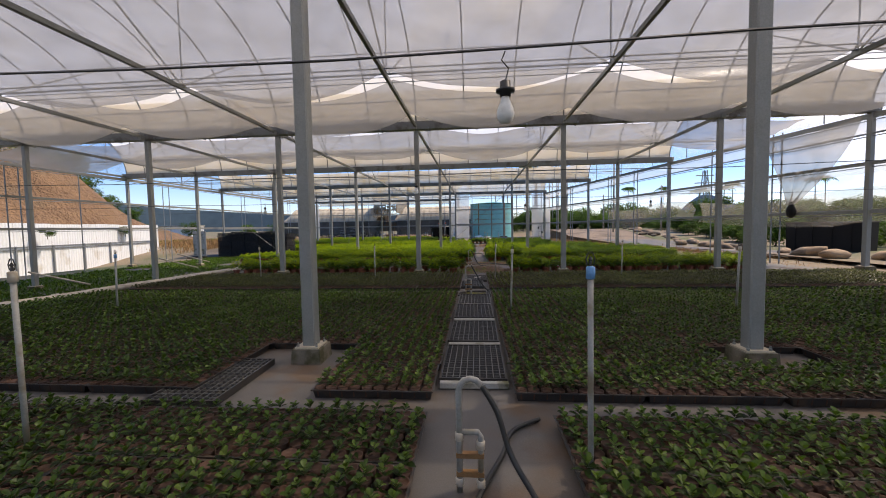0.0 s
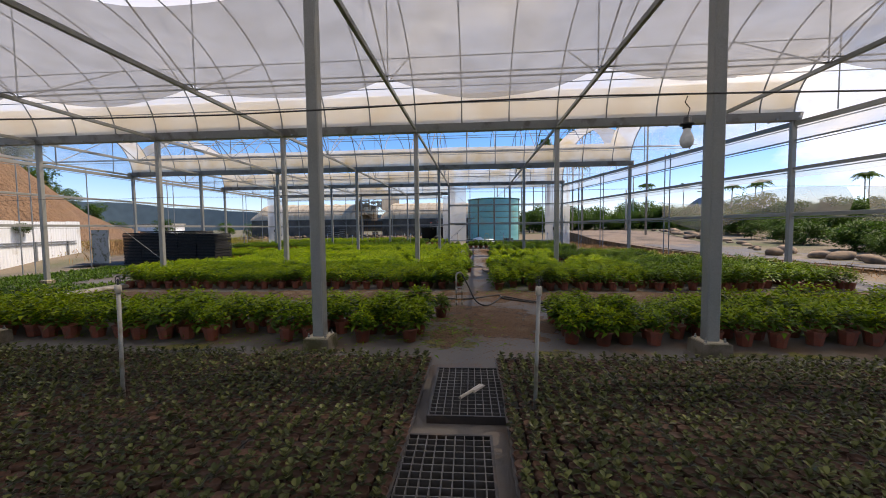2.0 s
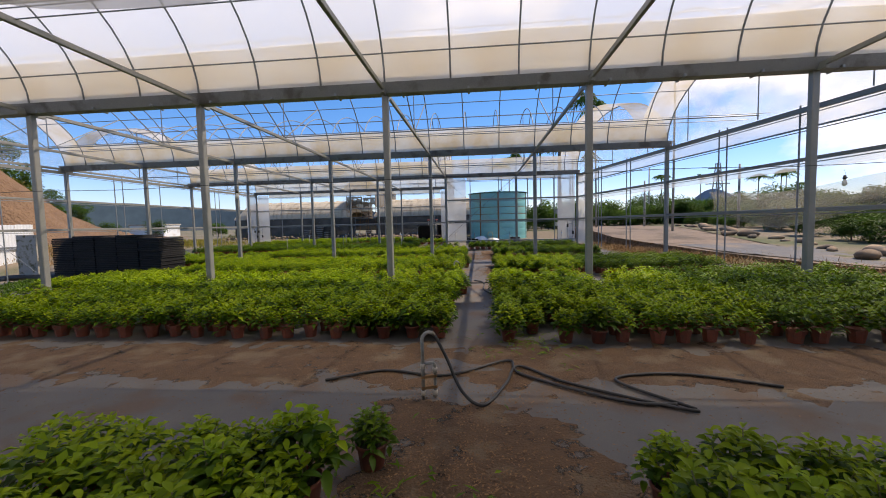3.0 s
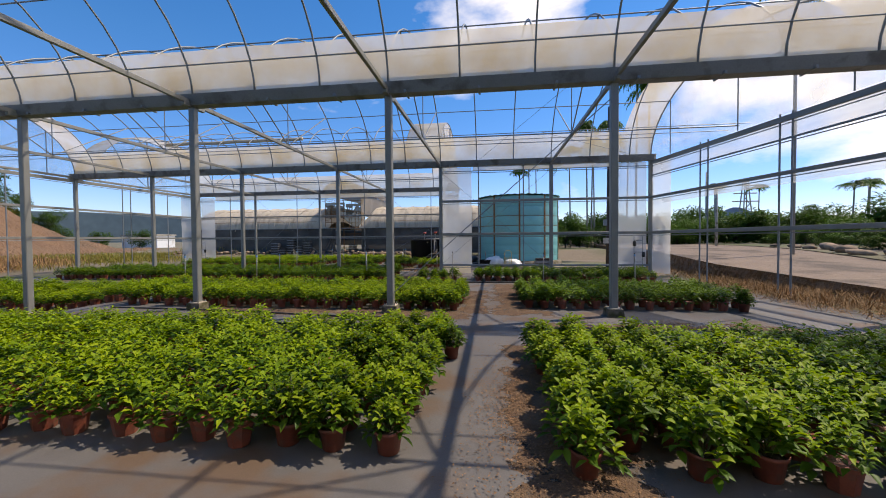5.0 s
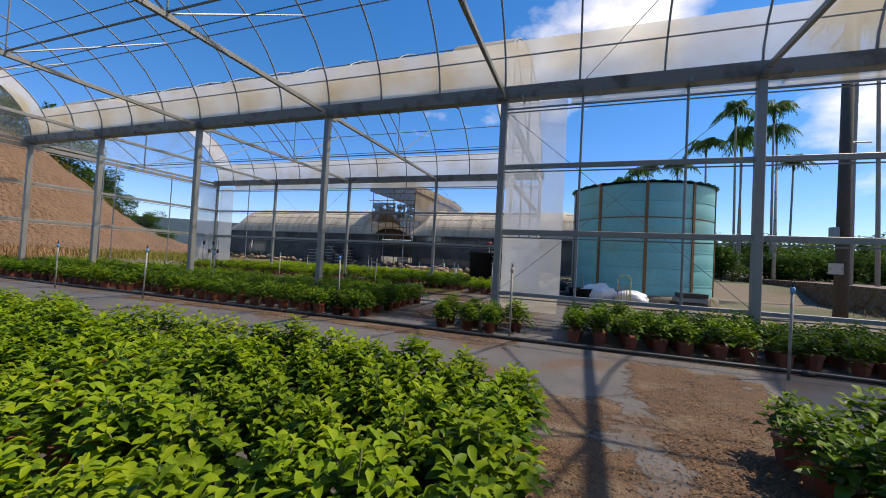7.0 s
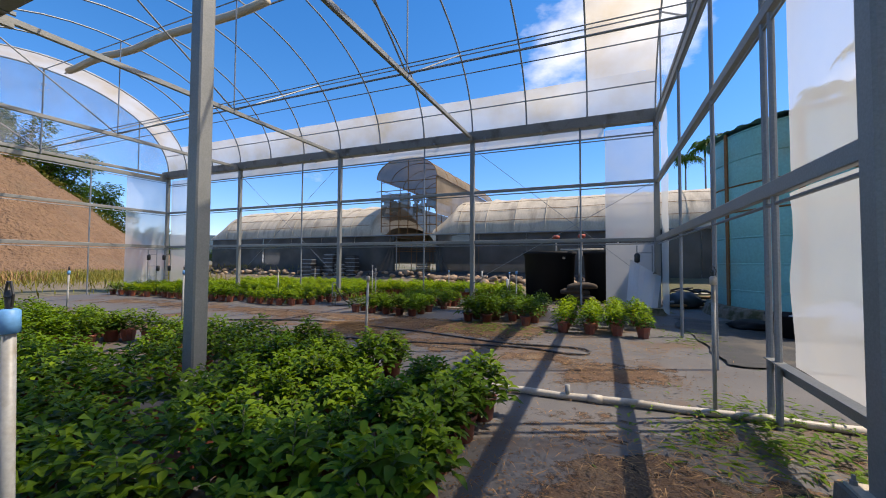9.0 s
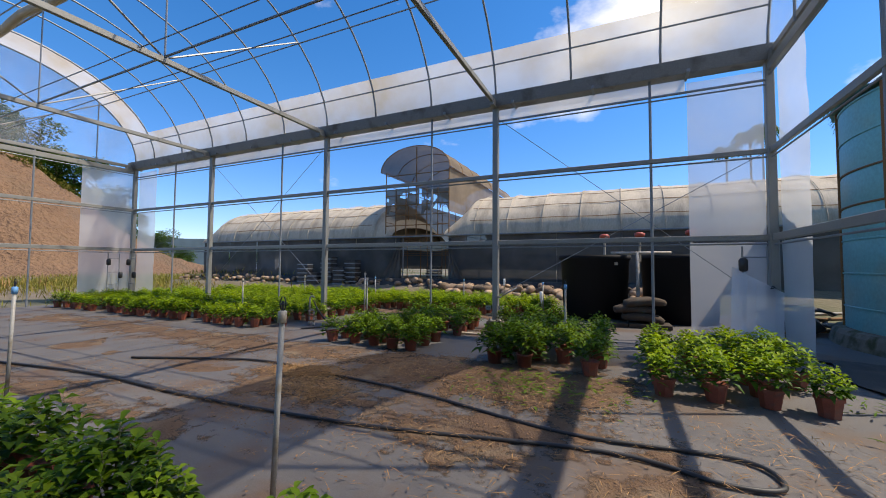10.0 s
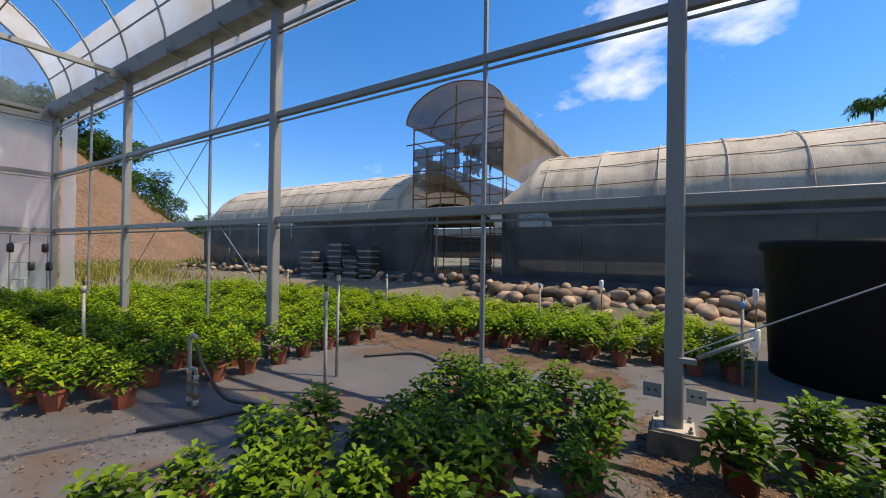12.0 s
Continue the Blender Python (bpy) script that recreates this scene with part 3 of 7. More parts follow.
# ---- trusses over each column ----
def make_truss(y0):
    w = width(y0)
    mid = w / 2
    truss = thing("roof_truss", (0, y0, 0), "pale galvanised truss chord with thin struts", "truss", "roof trusses")
    part("chord", Geo().bar((0, 0.06, GUT + 0.07), (0, w - 0.06, GUT + 0.07), 0.06, 0.085), STEEL, truss)
    part("king_strut", Geo().tube([(0, mid, GUT + 0.1), (0, mid, GUT + 2.42)], 0.014, 6), DARKSTEEL, truss)
    for s in (-1, 1):
        dy, dz = arc(0.5 + 0.26 * s, y0)
        part("web_strut", Geo().tube([(0, mid, GUT + 0.1), (0, dy, GUT + dz + 0.05)], 0.016, 6), STEEL, truss)
        part("end_plate", Geo().box((0, mid + s * (mid - 0.16), GUT + 0.04), (0.075, 0.22, 0.13)), STEEL, truss)
    return truss


for y0 in ROWS[:-1]:
    last = 0 if y0 > 28 else int(math.floor((east(y0 + SPAN) - 0.9) / BAY))
    tr = make_truss(y0)
    tr.location.x = WEST
    for k in range(-3, last + 1):
        copy_thing(tr, pose(k * BAY, y0, 0))

# ---- roof film ----


def film_arc(y0, xa, xb, ua, ub, nx=10, nu=10, off=0.022, sag=0.02):
    def fn(a, b):
        u = ua + (ub - ua) * b
        dy, dz = arc(u, y0)
        x0 = xa
        x1 = xb if not callable(xb) else xb(y0 + dy)
        x = x0 + (x1 - x0) * a
        z = GUT + 0.05 + dz + off + sag * noise.noise((x * 0.9, (y0 + dy) * 1.1, 5))
        return (x, y0 + dy, z)
    return Geo().sheet(fn, nx, nu)


U_STRIP = 0.115
for i, y0 in enumerate(ROWS[:-1]):
    covered = y0 < 14
    edge = (lambda y: 0.0) if y0 > 28 else (lambda y: east(y))
    rf = thing("roof_film", (0, 0, 0), "cream dusty plastic roof film over the hoops" if covered else "leftover cream film strips along gutter and gable", "roof film", "roof films")
    if covered:
        cuts = [WEST] + [BAY * k for k in range(-3, int(east(y0 + SPAN) // BAY) + 1)]
        for xa, xb in zip(cuts, cuts[1:]):
            part("film_sheet", film_arc(y0, xa, xb, 0.0, 1.0, 10, 30), FILM_ROOF, rf, smooth=True)
        part("film_sheet", film_arc(y0, cuts[-1], edge, 0.0, 1.0, 12, 30), FILM_ROOF, rf, smooth=True)
        part("film_strip", film_arc(y0, WEST, edge, 0.0, U_STRIP, 60, 4, 0.035), FILM_CREAM, rf, "yellowed double film along the gutter", smooth=True)
        part("film_strip", film_arc(y0, WEST, edge, 1 - U_STRIP, 1.0, 60, 4, 0.035), FILM_CREAM, rf, "yellowed double film along the gutter", smooth=True)
    else:
        part("film_strip", film_arc(y0, WEST, edge, 0.0, U_STRIP, 60, 4), FILM_STRIP, rf, smooth=True)
        part("film_strip", film_arc(y0, WEST, edge, 1 - U_STRIP, 1.0, 60, 4), FILM_STRIP, rf, smooth=True)
        part("film_strip", film_arc(y0, WEST, WEST + 1.0, U_STRIP, 1 - U_STRIP, 3, 24), FILM_STRIP, rf, smooth=True)
        if y0 > 28:
            part("film_patch", film_arc(y0, -BAY / 3, 0.0, U_STRIP, 1 - U_STRIP, 3, 24), FILM_STRIP, rf, smooth=True)
        else:
            def fe(a, b, y0=y0):
                u = U_STRIP + (1 - 2 * U_STRIP) * b
                dy, dz = arc(u, y0)
                return (east(y0 + dy) - 1.0 + a, y0 + dy, GUT + 0.072 + dz)
            part("film_strip", Geo().sheet(fe, 3, 24), FILM_STRIP, rf, smooth=True)

# ---- gable film at the west wall and slanting east wall ----


def gable(xfun, y0, name):
    def fn(a, b):
        dy, dz = arc(a, y0)
        return (xfun(y0 + dy), y0 + dy, GUT + 0.02 + (dz + 0.03) * b)
    return Geo().sheet(fn, 24, 4)


for y0 in ROWS[:-1]:
    gw = thing("gable_film", (0, 0, 0), "clear plastic film closing an arched gable", "gable film", "gable films")
    part("film", gable(lambda y: WEST, y0, "w"), FILM_GABLE, gw)
    for u in (0.25, 0.5, 0.75):
        dy, dz = arc(u, y0)
        part("gable_strut", Geo().tube([(WEST + 0.03, y0 + dy, GUT), (WEST + 0.03, y0 + dy, GUT + dz)], 0.016, 6), DARKSTEEL, gw)
    gw = thing("gable_film", (0, 0, 0), "clear plastic film closing an arched gable", "gable film", "gable films")
    xe = (lambda y: 0.0) if y0 > 28 else east
    part("film", gable(xe, y0, "e"), FILM_GABLE, gw)
    for u in (0.25, 0.5, 0.75):
        dy, dz = arc(u, y0)
        part("gable_strut", Geo().tube([(xe(y0 + dy) - 0.03, y0 + dy, GUT), (xe(y0 + dy) - 0.03, y0 + dy, GUT + dz)], 0.016, 6), DARKSTEEL, gw)

# ---- shade cloths hung under the covered roof ----


def shade_cloth(xa, xb, ya, yb, za, zb, seed):
    """A screen drawn half way across a span at chord level: straight along the gutter, hanging in bellies between the chords at its hem."""
    def fn(a, b):
        x, y = xa + (xb - xa) * a, ya + (yb - ya) * b
        bay = math.floor(x / BAY)
        k = (x / BAY - bay)
        deep = 0.42 + 0.2 * noise.noise((bay * 1.7, seed, 0.5))
        belly = math.sin(math.pi * k) ** 0.8 * deep * (0.55 + 0.45 * b) + 0.06 * math.sin(math.pi * b)
        near = math.sin(math.pi * k) * 0.4 * (1 - b)
        folds = 0.018 * math.sin(y * 9.0 + 3.0 * noise.noise((x * 0.6, y * 0.4, seed))) * math.sin(math.pi * k) + 0.05 * noise.noise((x * 0.9, y * 0.8, seed))
        return (x, y + near + 0.22 * noise.noise((x * 0.35, seed, 1.0)) * b, za + (zb - za) * b - belly + folds)
    return Geo().sheet(fn, 150, 28)


for y0, ya, yb, za, zb in ((-SPAN, 0.35, 3.55, 4.28, 4.16), (0.0, 0.35, 3.55, 4.28, 4.16), (0.0, 4.3, 6.5, 4.30, 4.22), (SPAN, 0.35, 3.5, 4.28, 4.16)):
    sc = thing("shade_cloth", (0, 0, 0), "dusty white shade cloth sagging in bellies below the roof", "shade cloth", "shade cloths")
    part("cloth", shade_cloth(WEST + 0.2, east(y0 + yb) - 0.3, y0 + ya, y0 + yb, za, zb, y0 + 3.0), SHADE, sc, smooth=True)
    for yy, zz in ((y0 + ya, za), (y0 + yb, zb)):
        part("wire", Geo().tube([(WEST, yy, zz + 0.01), (east(yy), yy, zz + 0.01)], 0.008, 5), DARKSTEEL, sc)

# ---- side walls ----


def pane(a, b, z0, z1, bulge=0.02, nu=6, nv=8, seed=0.0):
    """A hanging film between two plan points."""
    a, b = Vector((a[0], a[1], 0)), Vector((b[0], b[1], 0))
    side = Vector((-(b - a).y, (b - a).x, 0)).normalized()

    def fn(u, v):
        q = a.lerp(b, u)
        q = q + side * bulge * (noise.noise((q.x * 1.7 + seed, q.y * 1.7, v * 3)) + math.sin(math.pi * u) * 0.6)
        return (q.x, q.y, z0 + (z1 - z0) * v)
    return Geo().sheet(fn, nu, nv)


def wall_frame(name, a, b, heights, mullions, label):
    """Rails at the given heights between two plan points, and thin pipes from the ground to the eaves."""
    w = thing(name, (a[0], a[1], 0), label, "wall frame", "wall frames", "structure")
    d = Vector((b[0] - a[0], b[1] - a[1], 0))
    for z, h, t in heights:
        part("rail", Geo().bar((0, 0, z), (d.x, d.y, z), t, h), STEEL if h > 0.07 else DARKSTEEL, w)
        part("rail_pipe", Geo().tube([(0, 0, z - h / 2 - 0.05), (d.x, d.y, z - h / 2 - 0.05)], 0.012, 6), DARKSTEEL, w)
    for m in mullions:
        p = d * m
        zg = ground(a[0] + p.x, a[1] + p.y)
        part("mullion", Geo().tube([(p.x, p.y, zg - 0.05), (p.x, p.y, GUT + 0.05)], 0.021, 8), DARKSTEEL, w)
    return w


RAILS = ((1.48, 0.10, 0.05), (2.70, 0.09, 0.05), (GUT - 0.08, 0.13, 0.06))
for i, y0 in enumerate(ROWS[:-1]):
    y1 = y0 + width(y0)
    wall_frame("wall_frame_west", (WEST, y0), (WEST, y1), RAILS, (0.3, 0.36, 0.67), "galvanised wall rails and thin upright pipes")
    if y0 < 28:
        wall_frame("wall_frame_east", (east(y0), y0), (east(y1), y1), RAILS + ((3.45, 0.04, 0.04),), (0.31, 0.35, 0.64, 0.68), "galvanised wall rails and thin upright pipes")
    else:
        wall_frame("wall_frame_east", (0.0, y0), (0.0, y1), RAILS, (0.155, 0.175, 0.37, 0.63), "galvanised wall rails and thin upright pipes")
wall_frame("wall_frame_north", (WEST, 35.73), (0, 35.73), ((1.48, 0.08, 0.05), (2.70, 0.072, 0.05), (3.72, 0.03, 0.03)), (0.13, 0.40, 0.66, 0.905), "galvanised wall rails and thin upright pipes")
wall_frame("wall_frame_north", (0, 28.8), (east(28.8), 28.8), RAILS[:2] + ((3.80, 0.03, 0.03), (0.34, 0.07, 0.05)), (0.19, 0.41, 0.83), "galvanised wall rails and thin upright pipes")
wall_frame("wall_frame_south", (WEST, ROWS[0]), (east(ROWS[0]), ROWS[0]), RAILS[:2], (0.2, 0.4, 0.6, 0.8), "galvanised wall rails and thin upright pipes")


def film_panel(panels, label="milky plastic film panel hung on the wall rails"):
    w = thing("film_curtain", (panels[0][0][0], panels[0][0][1], 0), label, "film curtain", "wall film curtains")
    o = Vector((panels[0][0][0], panels[0][0][1], 0))
    for k, (a, b, z0, z1, mat) in enumerate(panels):
        g = pane(a, b, z0, z1, seed=k * 3.1 + a[0])
        g.v = [tuple(Vector(q) - o) for q in g.v]
        part("film", g, mat, w, smooth=True)
    return w


film_panel([((0.07, 28.88), (1.14, 28.88), 0.36, 1.40, FILM_MILK), ((0.07, 28.88), (1.14, 28.88), 1.45, 2.66, FILM_MILK), ((0.07, 28.88), (1.14, 28.88), 2.74, 3.95, FILM_MILK)])
film_panel([((0.07, 28.9), (1.1, 28.9), 0.03, 0.33, FILM_CREAM)], "yellowed plastic film skirt below the wall rail")
film_panel([((6.3, 28.88), (7.26, 28.88), 0.1, 2.66, FILM_MILK), ((6.3, 28.88), (7.26, 28.88), 2.74, 3.95, FILM_MILK)])
film_panel([((7.40, 28.75), (7.62, 27.85), 0.1, 2.62, FILM_MILK), ((7.40, 28.75), (7.62, 27.85), 2.75, 3.9, FILM_MILK)])
film_panel([((0.07, 28.9), (0.07, 29.85), 0.34, 1.44, FILM_MILK), ((0.07, 28.9), (0.07, 29.85), 1.56, 3.9, FILM_MILK)])
film_panel([((0.07, 34.75), (0.07, 35.65), 0.05, 1.42, FILM_MILK), ((0.07, 34.75), (0.07, 35.65), 1.52, 2.66, FILM_MILK), ((0.07, 34.75), (0.07, 35.65), 2.74, 3.9, FILM_MILK)])
film_panel([((-0.98, 35.82), (-0.05, 35.82), 0.05, 1.42, FILM_MILK), ((-0.98, 35.82), (-0.05, 35.82), 1.52, 2.66, FILM_MILK), ((-0.98, 35.82), (-0.05, 35.82), 2.74, 3.9, FILM_MILK)])
film_panel([((WEST + 0.05, 35.82), (WEST + 0.95, 35.82), 0.05, 1.42, FILM_MILK), ((WEST + 0.05, 35.82), (WEST + 0.95, 35.82), 1.52, 2.66, FILM_MILK), ((WEST + 0.05, 35.82), (WEST + 0.95, 35.82), 2.74, 3.9, FILM_MILK)])
film_panel([((WEST - 0.07, 34.45), (WEST - 0.07, 35.7), 0.05, 1.42, FILM_MILK), ((WEST - 0.07, 34.45), (WEST - 0.07, 35.7), 1.52, 2.66, FILM_MILK), ((WEST - 0.07, 34.45), (WEST - 0.07, 35.7), 2.74, 3.85, FILM_MILK)])
# valances under gutters and eaves
film_panel([((WEST + 1.0, 35.84), (-1.0, 35.84), 3.74, 3.98, FILM_CREAM)], "narrow white film valance below the gutter")
film_panel([((1.2, 28.9), (6.3, 28.9), 3.82, 3.98, FILM_CREAM)], "narrow white film valance below the gutter")
for y0 in ROWS[1:-2]:
    y1 = y0 + SPAN
    film_panel([((east(y0) + 0.06, y0), (east(y1) + 0.06, y1), 3.46, 3.86, FILM_WALL), ((east(y0) + 0.06, y0), (east(y1) + 0.06, y1), 2.46, 2.66, FILM_WALL)], "clear film strips along the east wall rails")

# a loose torn piece of film leaning in the corner
g = Geo()
g.sheet(lambda u, v: (-0.62 + 0.55 * u + 0.1 * v, 35.55 - 0.28 * (1 - v) + 0.05 * math.sin(5 * u), 0.12 + v * (0.95 - 0.35 * u)), 6, 6)
solid("loose_film", g, FILM_MILK, "torn piece of milky film leaning in the corner", "film")


# nets hanging on the slanting east wall
def net_sheet(ya, yb, zt, drop, seed):
    def fn(u, v):
        y = ya + (yb - ya) * u
        z = zt + 0.12 * math.sin(7 * u) - v * (drop - 0.25 * abs(math.sin(3.3 * u + seed)))
        return (east(y) + 0.12 + 0.12 * noise.noise((y * 0.7, v * 2, seed)) + 0.15 * math.sin(math.pi * v), y, z)
    return Geo().sheet(fn, 40, 12)


for ya, yb, zt, drop, seed in ((13.2, 19.8, 2.1, 0.95, 1.0), (5.6, 12.9, 2.0, 1.0, 2.0), (-2.5, 5.0, 3.9, 2.2, 3.0)):
    solid("hanging_net", net_sheet(ya, yb, zt, drop, seed), NET_GREY, "grey shade net sagging along the east wall", "net", "hanging nets", smooth=True)

# a cloth curtain on the east wall, gathered and tied at its foot


def tied_curtain(u, v):
    y = (7.3 + 2.6 * u) * (1 - v ** 1.3) + (9.0 + 0.16 * (u - 0.5)) * v ** 1.3
    z = 3.9 - 0.12 * math.sin(math.pi * u) - v * (2.12 - 0.1 * math.sin(math.pi * u))
    return (east(y) - 0.12 + 0.07 * math.sin(17 * u + 2 * v) * v + 0.1 * math.sin(math.pi * v), y, z)


tc = thing("tied_curtain", (0, 0, 0), "pale translucent cloth curtain gathered and tied low on the east wall", "curtain")
part("cloth", Geo().sheet(tied_curtain, 40, 24), SHADE, tc, smooth=True)
part("knot", Geo().lathe([(0.03, -0.42), (0.10, -0.36), (0.13, -0.2), (0.08, -0.06), (0.03, 0.02), (0.05, 0.06)], 10, (east(9.0) - 0.1, 9.0, 1.78)), BLACKTANK, tc, "dark knotted end of the cloth", smooth=True)

# bracing wires
for a, b in (((0, 28.8, 3.8), (4, 28.8, 0.35)), ((4, 28.8, 3.8), (0, 28.8, 0.35)), ((-4, 35.73, 3.8), (0, 35.73, 0.5)), ((0, 35.73, 2.72), (-4, 35.73, 0.5)),
             ((-12, 35.73, 3.8), (-8, 35.73, 0.5)), ((-8, 35.73, 3.8), (-12, 35.73, 0.5)),
             ((0, 21.6, 0.25), (4, 21.6, 3.75)), ((east(28.8), 28.8, 4.02), (3.2, 25.2, 4.16)), ((1.3, 28.8, 4.1), (4.0, 25.2, 5.4)),
             ((-8, 14.4, 0.3), (-9.6, 14.4, 1.5))):
    solid("bracing_wire", Geo().tube([a, b], 0.009 if a[1] == 21.6 else 0.0055, 5), DARKSTEEL, "thin steel bracing wire between posts", "wire", "bracing wires")
# the rolled-up film along the ridge of the last span
rr = thing("rolled_film", (WEST, 32.4, 6.25), "cream roof film rolled up along the ridge", "rolled film")
part("roll", Geo().tube([(x, 0.04 * math.sin(x * 2.0), 0.015 * math.sin(3 * x)) for x in [0.9 + 0.5 * i for i in range(16)]], 0.085, 8), BASEPLATE, rr, smooth=True)
part("roll_pipe", Geo().tube([(0.5, 0.12, 0.05), (9.0, 0.12, 0.05)], 0.02, 6), DARKSTEEL, rr)

# wall motors with crank boxes on the corner panels
def wall_motor(x, y, rz):
    w = thing("roll_up_motor", (x, y, 0), "black roll-up motors on a pipe ladder", "motor", "roll-up motors")
    w.rotation_euler[2] = radians(rz)
    for dx in (-0.14, 0.14):
        part("guide_pipe", Geo().tube([(dx, 0, 0.05), (dx, 0, 1.35)], 0.012, 6), DARKSTEEL, w)
    for z in (0.45, 0.8, 1.2):
        part("rung", Geo().tube([(-0.14, 0, z), (0.14, 0, z)], 0.01, 6), DARKSTEEL, w)
    for dx, z in ((-0.14, 1.1), (0.16, 0.72)):
        part("motor", Geo().lathe([(0.03, -0.1), (0.055, -0.08), (0.055, 0.06), (0.03, 0.09)], 10, (dx, -0.04, z)), BLACKPLASTIC, w, smooth=True)


wall_motor(6.95, 28.75, 0)
wall_motor(-0.25, 35.6, 0)
wall_motor(WEST + 0.3, 35.6, 0)
wall_motor(WEST + 0.12, 35.2, 90)

# ---- blue water tank ----
TX, TY, TR, TH = 3.33, 36.5, 2.15, 3.62
tank = thing("water_tank", (TX, TY, -0.07), "round turquoise steel water tank with rusty straps", "tank")
N = 96
g = Geo()
prof = []
for k in range(7):
    z0, z1 = 0.05 + k * 0.5, 0.05 + (k + 1) * 0.5
    prof += [(TR, z0), (TR + 0.012, z0 + 0.06), (TR + 0.012, z1 - 0.05), (TR, z1 - 0.005)]
g.lathe(prof, N, caps=False)
shell = part("shell", g, TANKBLUE, tank, smooth=True)
for k in range(8):
    part("seam_band", Geo().lathe([(TR + 0.005, k * 0.5 + 0.035), (TR + 0.022, k * 0.5 + 0.04), (TR + 0.022, k * 0.5 + 0.06), (TR + 0.005, k * 0.5 + 0.065)], N, caps=False), RUST if k in (4, 5) else TANKBLUE, shell)
for k in range(10):
    a = 2 * math.pi * k / 10 + 0.28
    c, s = math.cos(a), math.sin(a)
    part("strap", Geo().bar((c * (TR + 0.025), s * (TR + 0.025), 0), (c * (TR + 0.025), s * (TR + 0.025), TH), 0.085, 0.03, (c, s, 0)), RUST, tank, "rusty upright strap")
g = Geo()
n = 160
g.add([(r * math.cos(2 * math.pi * k / n), r * math.sin(2 * math.pi * k / n), TH + (0.03 if k % 4 < 2 else 0.0) + h) for r, h in ((TR + 0.1, 0.0), (0.02, 0.22)) for k in range(n)],
      [(k, (k + 1) % n, n + (k + 1) % n, n + k) for k in range(n)])
part("roof", g, TANKBLUE, tank)
part("plinth", Geo().lathe([(TR + 0.22, -0.02), (TR + 0.17, 0.16), (TR + 0.13, 0.22), (TR + 0.02, 0.235)], N, caps=False), FOOTSTONE, tank, "rough stained concrete ring")

# ---- clutter at the tank ----


def bundle(x, y, seed, name, mat, label, sx=0.5, sy=0.3, sz=0.25):
    g = Geo()
    bm = bmesh.new()
    bmesh.ops.create_icosphere(bm, subdivisions=3, radius=1.0)
    for v in bm.verts:
        k = 1 + 0.3 * noise.noise(v.co * 2.2 + Vector((seed, 0, 0))) + 0.1 * noise.noise(v.co * 6 + Vector((0, seed, 0)))
        v.co = Vector((v.co.x * sx, v.co.y * sy, max(v.co.z, -0.75) * sz)) * k
    g.add([tuple(v.co) for v in bm.verts], [tuple(q.index for q in f.verts) for f in bm.faces])
    bm.free()
    return solid(name, g, mat, label, name.replace("_", " "), smooth=True, at=(x, y, ground(x, y) + sz * 0.7))


bundle(2.0, 33.9, 1.0, "crumpled_sheet", WHITE_SHEET, "crumpled bundle of grey-white sheeting by the tank", 0.5, 0.35, 0.3)
bundle(2.85, 33.8, 4.0, "crumpled_sheet", WHITE_SHEET, "crumpled bundle of grey-white sheeting by the tank", 0.45, 0.35, 0.22)
bundle(1.3, 34.4, 7.0, "crumpled_sheet", BLACKTANK, "crumpled black plastic sheeting by the tank", 0.45, 0.28, 0.1)
bundle(0.75, 37.6, 9.0, "hose_coil", RUBBER, "heap of black hoses and pipes behind the wall", 0.4, 0.4, 0.22)
tr = thing("hand_truck", (2.65, 33.45, -0.08), "small yellow steel hand truck", "hand truck")
YELLOW = surface("worn_yellow_paint", (0.5, 0.36, 0.06), (0.6, 0.44, 0.1), 0.5, 0, 9.0, 60.0, 0.1, 0.002, c=(0.2, 0.1, 0.04), cscale=9.0)
for dx in (-0.17, 0.17):
    part("rail", Geo().tube([(dx, 0, 0.05), (dx, 0.08, 0.55), (dx * 0.95, 0.14, 0.72)], 0.014, 6), YELLOW, tr)
part("handle", Geo().tube([(-0.165, 0.14, 0.7), (-0.1, 0.17, 0.8), (0.1, 0.17, 0.8), (0.165, 0.14, 0.7)], 0.014, 6), YELLOW, tr)
for k in range(5):
    part("slat", Geo().bar((0.13 * (k / 2 - 1), 0.01, 0.08), (0.13 * (k / 2 - 1), 0.07, 0.5), 0.02, 0.01), YELLOW, tr)
cr = thing("crate_stack", (4.3, 33.9, -0.08), "low stack of grey crates and pallets beside the tank", "crates")
for k in range(3):
    part("crate", Geo().box((0.03 * k, 0, 0.1 + 0.13 * k), (0.8 - 0.06 * k, 0.5, 0.11)), DARKSTEEL if k % 2 else TRAY, cr)

# ---- black round tanks, sacks, pipes behind the last wall ----
for x, y, r in ((-2.47, 38.2, 0.73), (-0.82, 38.35, 0.74)):
    t = thing("black_tub", (x, y, -0.08), "large round open black plastic tub", "tub", "black tubs")
    tub_wall = part("wall", Geo().lathe([(r * 0.9, 0.0), (r * 0.97, 1.27), (r * 1.03, 1.30), (r * 1.03, 1.38), (r * 0.95, 1.38), (r * 0.94, 1.2), (r * 0.86, 0.06)], 48), BLACKTANK, t, smooth=True)
    part("sticker", Geo().box((r * 0.62, -r * 0.78, 1.2), (0.08, 0.012, 0.06), Matrix.Rotation(0.67, 3, "Z")), PVC_WHITE, tub_wall, "small pale sticker")
mf = thing("pipe_manifold", (-1.62, 37.75, -0.08), "beige pipe manifold with red valve caps between the tubs", "pipes")
part("riser", Geo().tube([(0, 0, 0), (0, 0, 1.42)], 0.035, 10), PVC, mf, smooth=True)
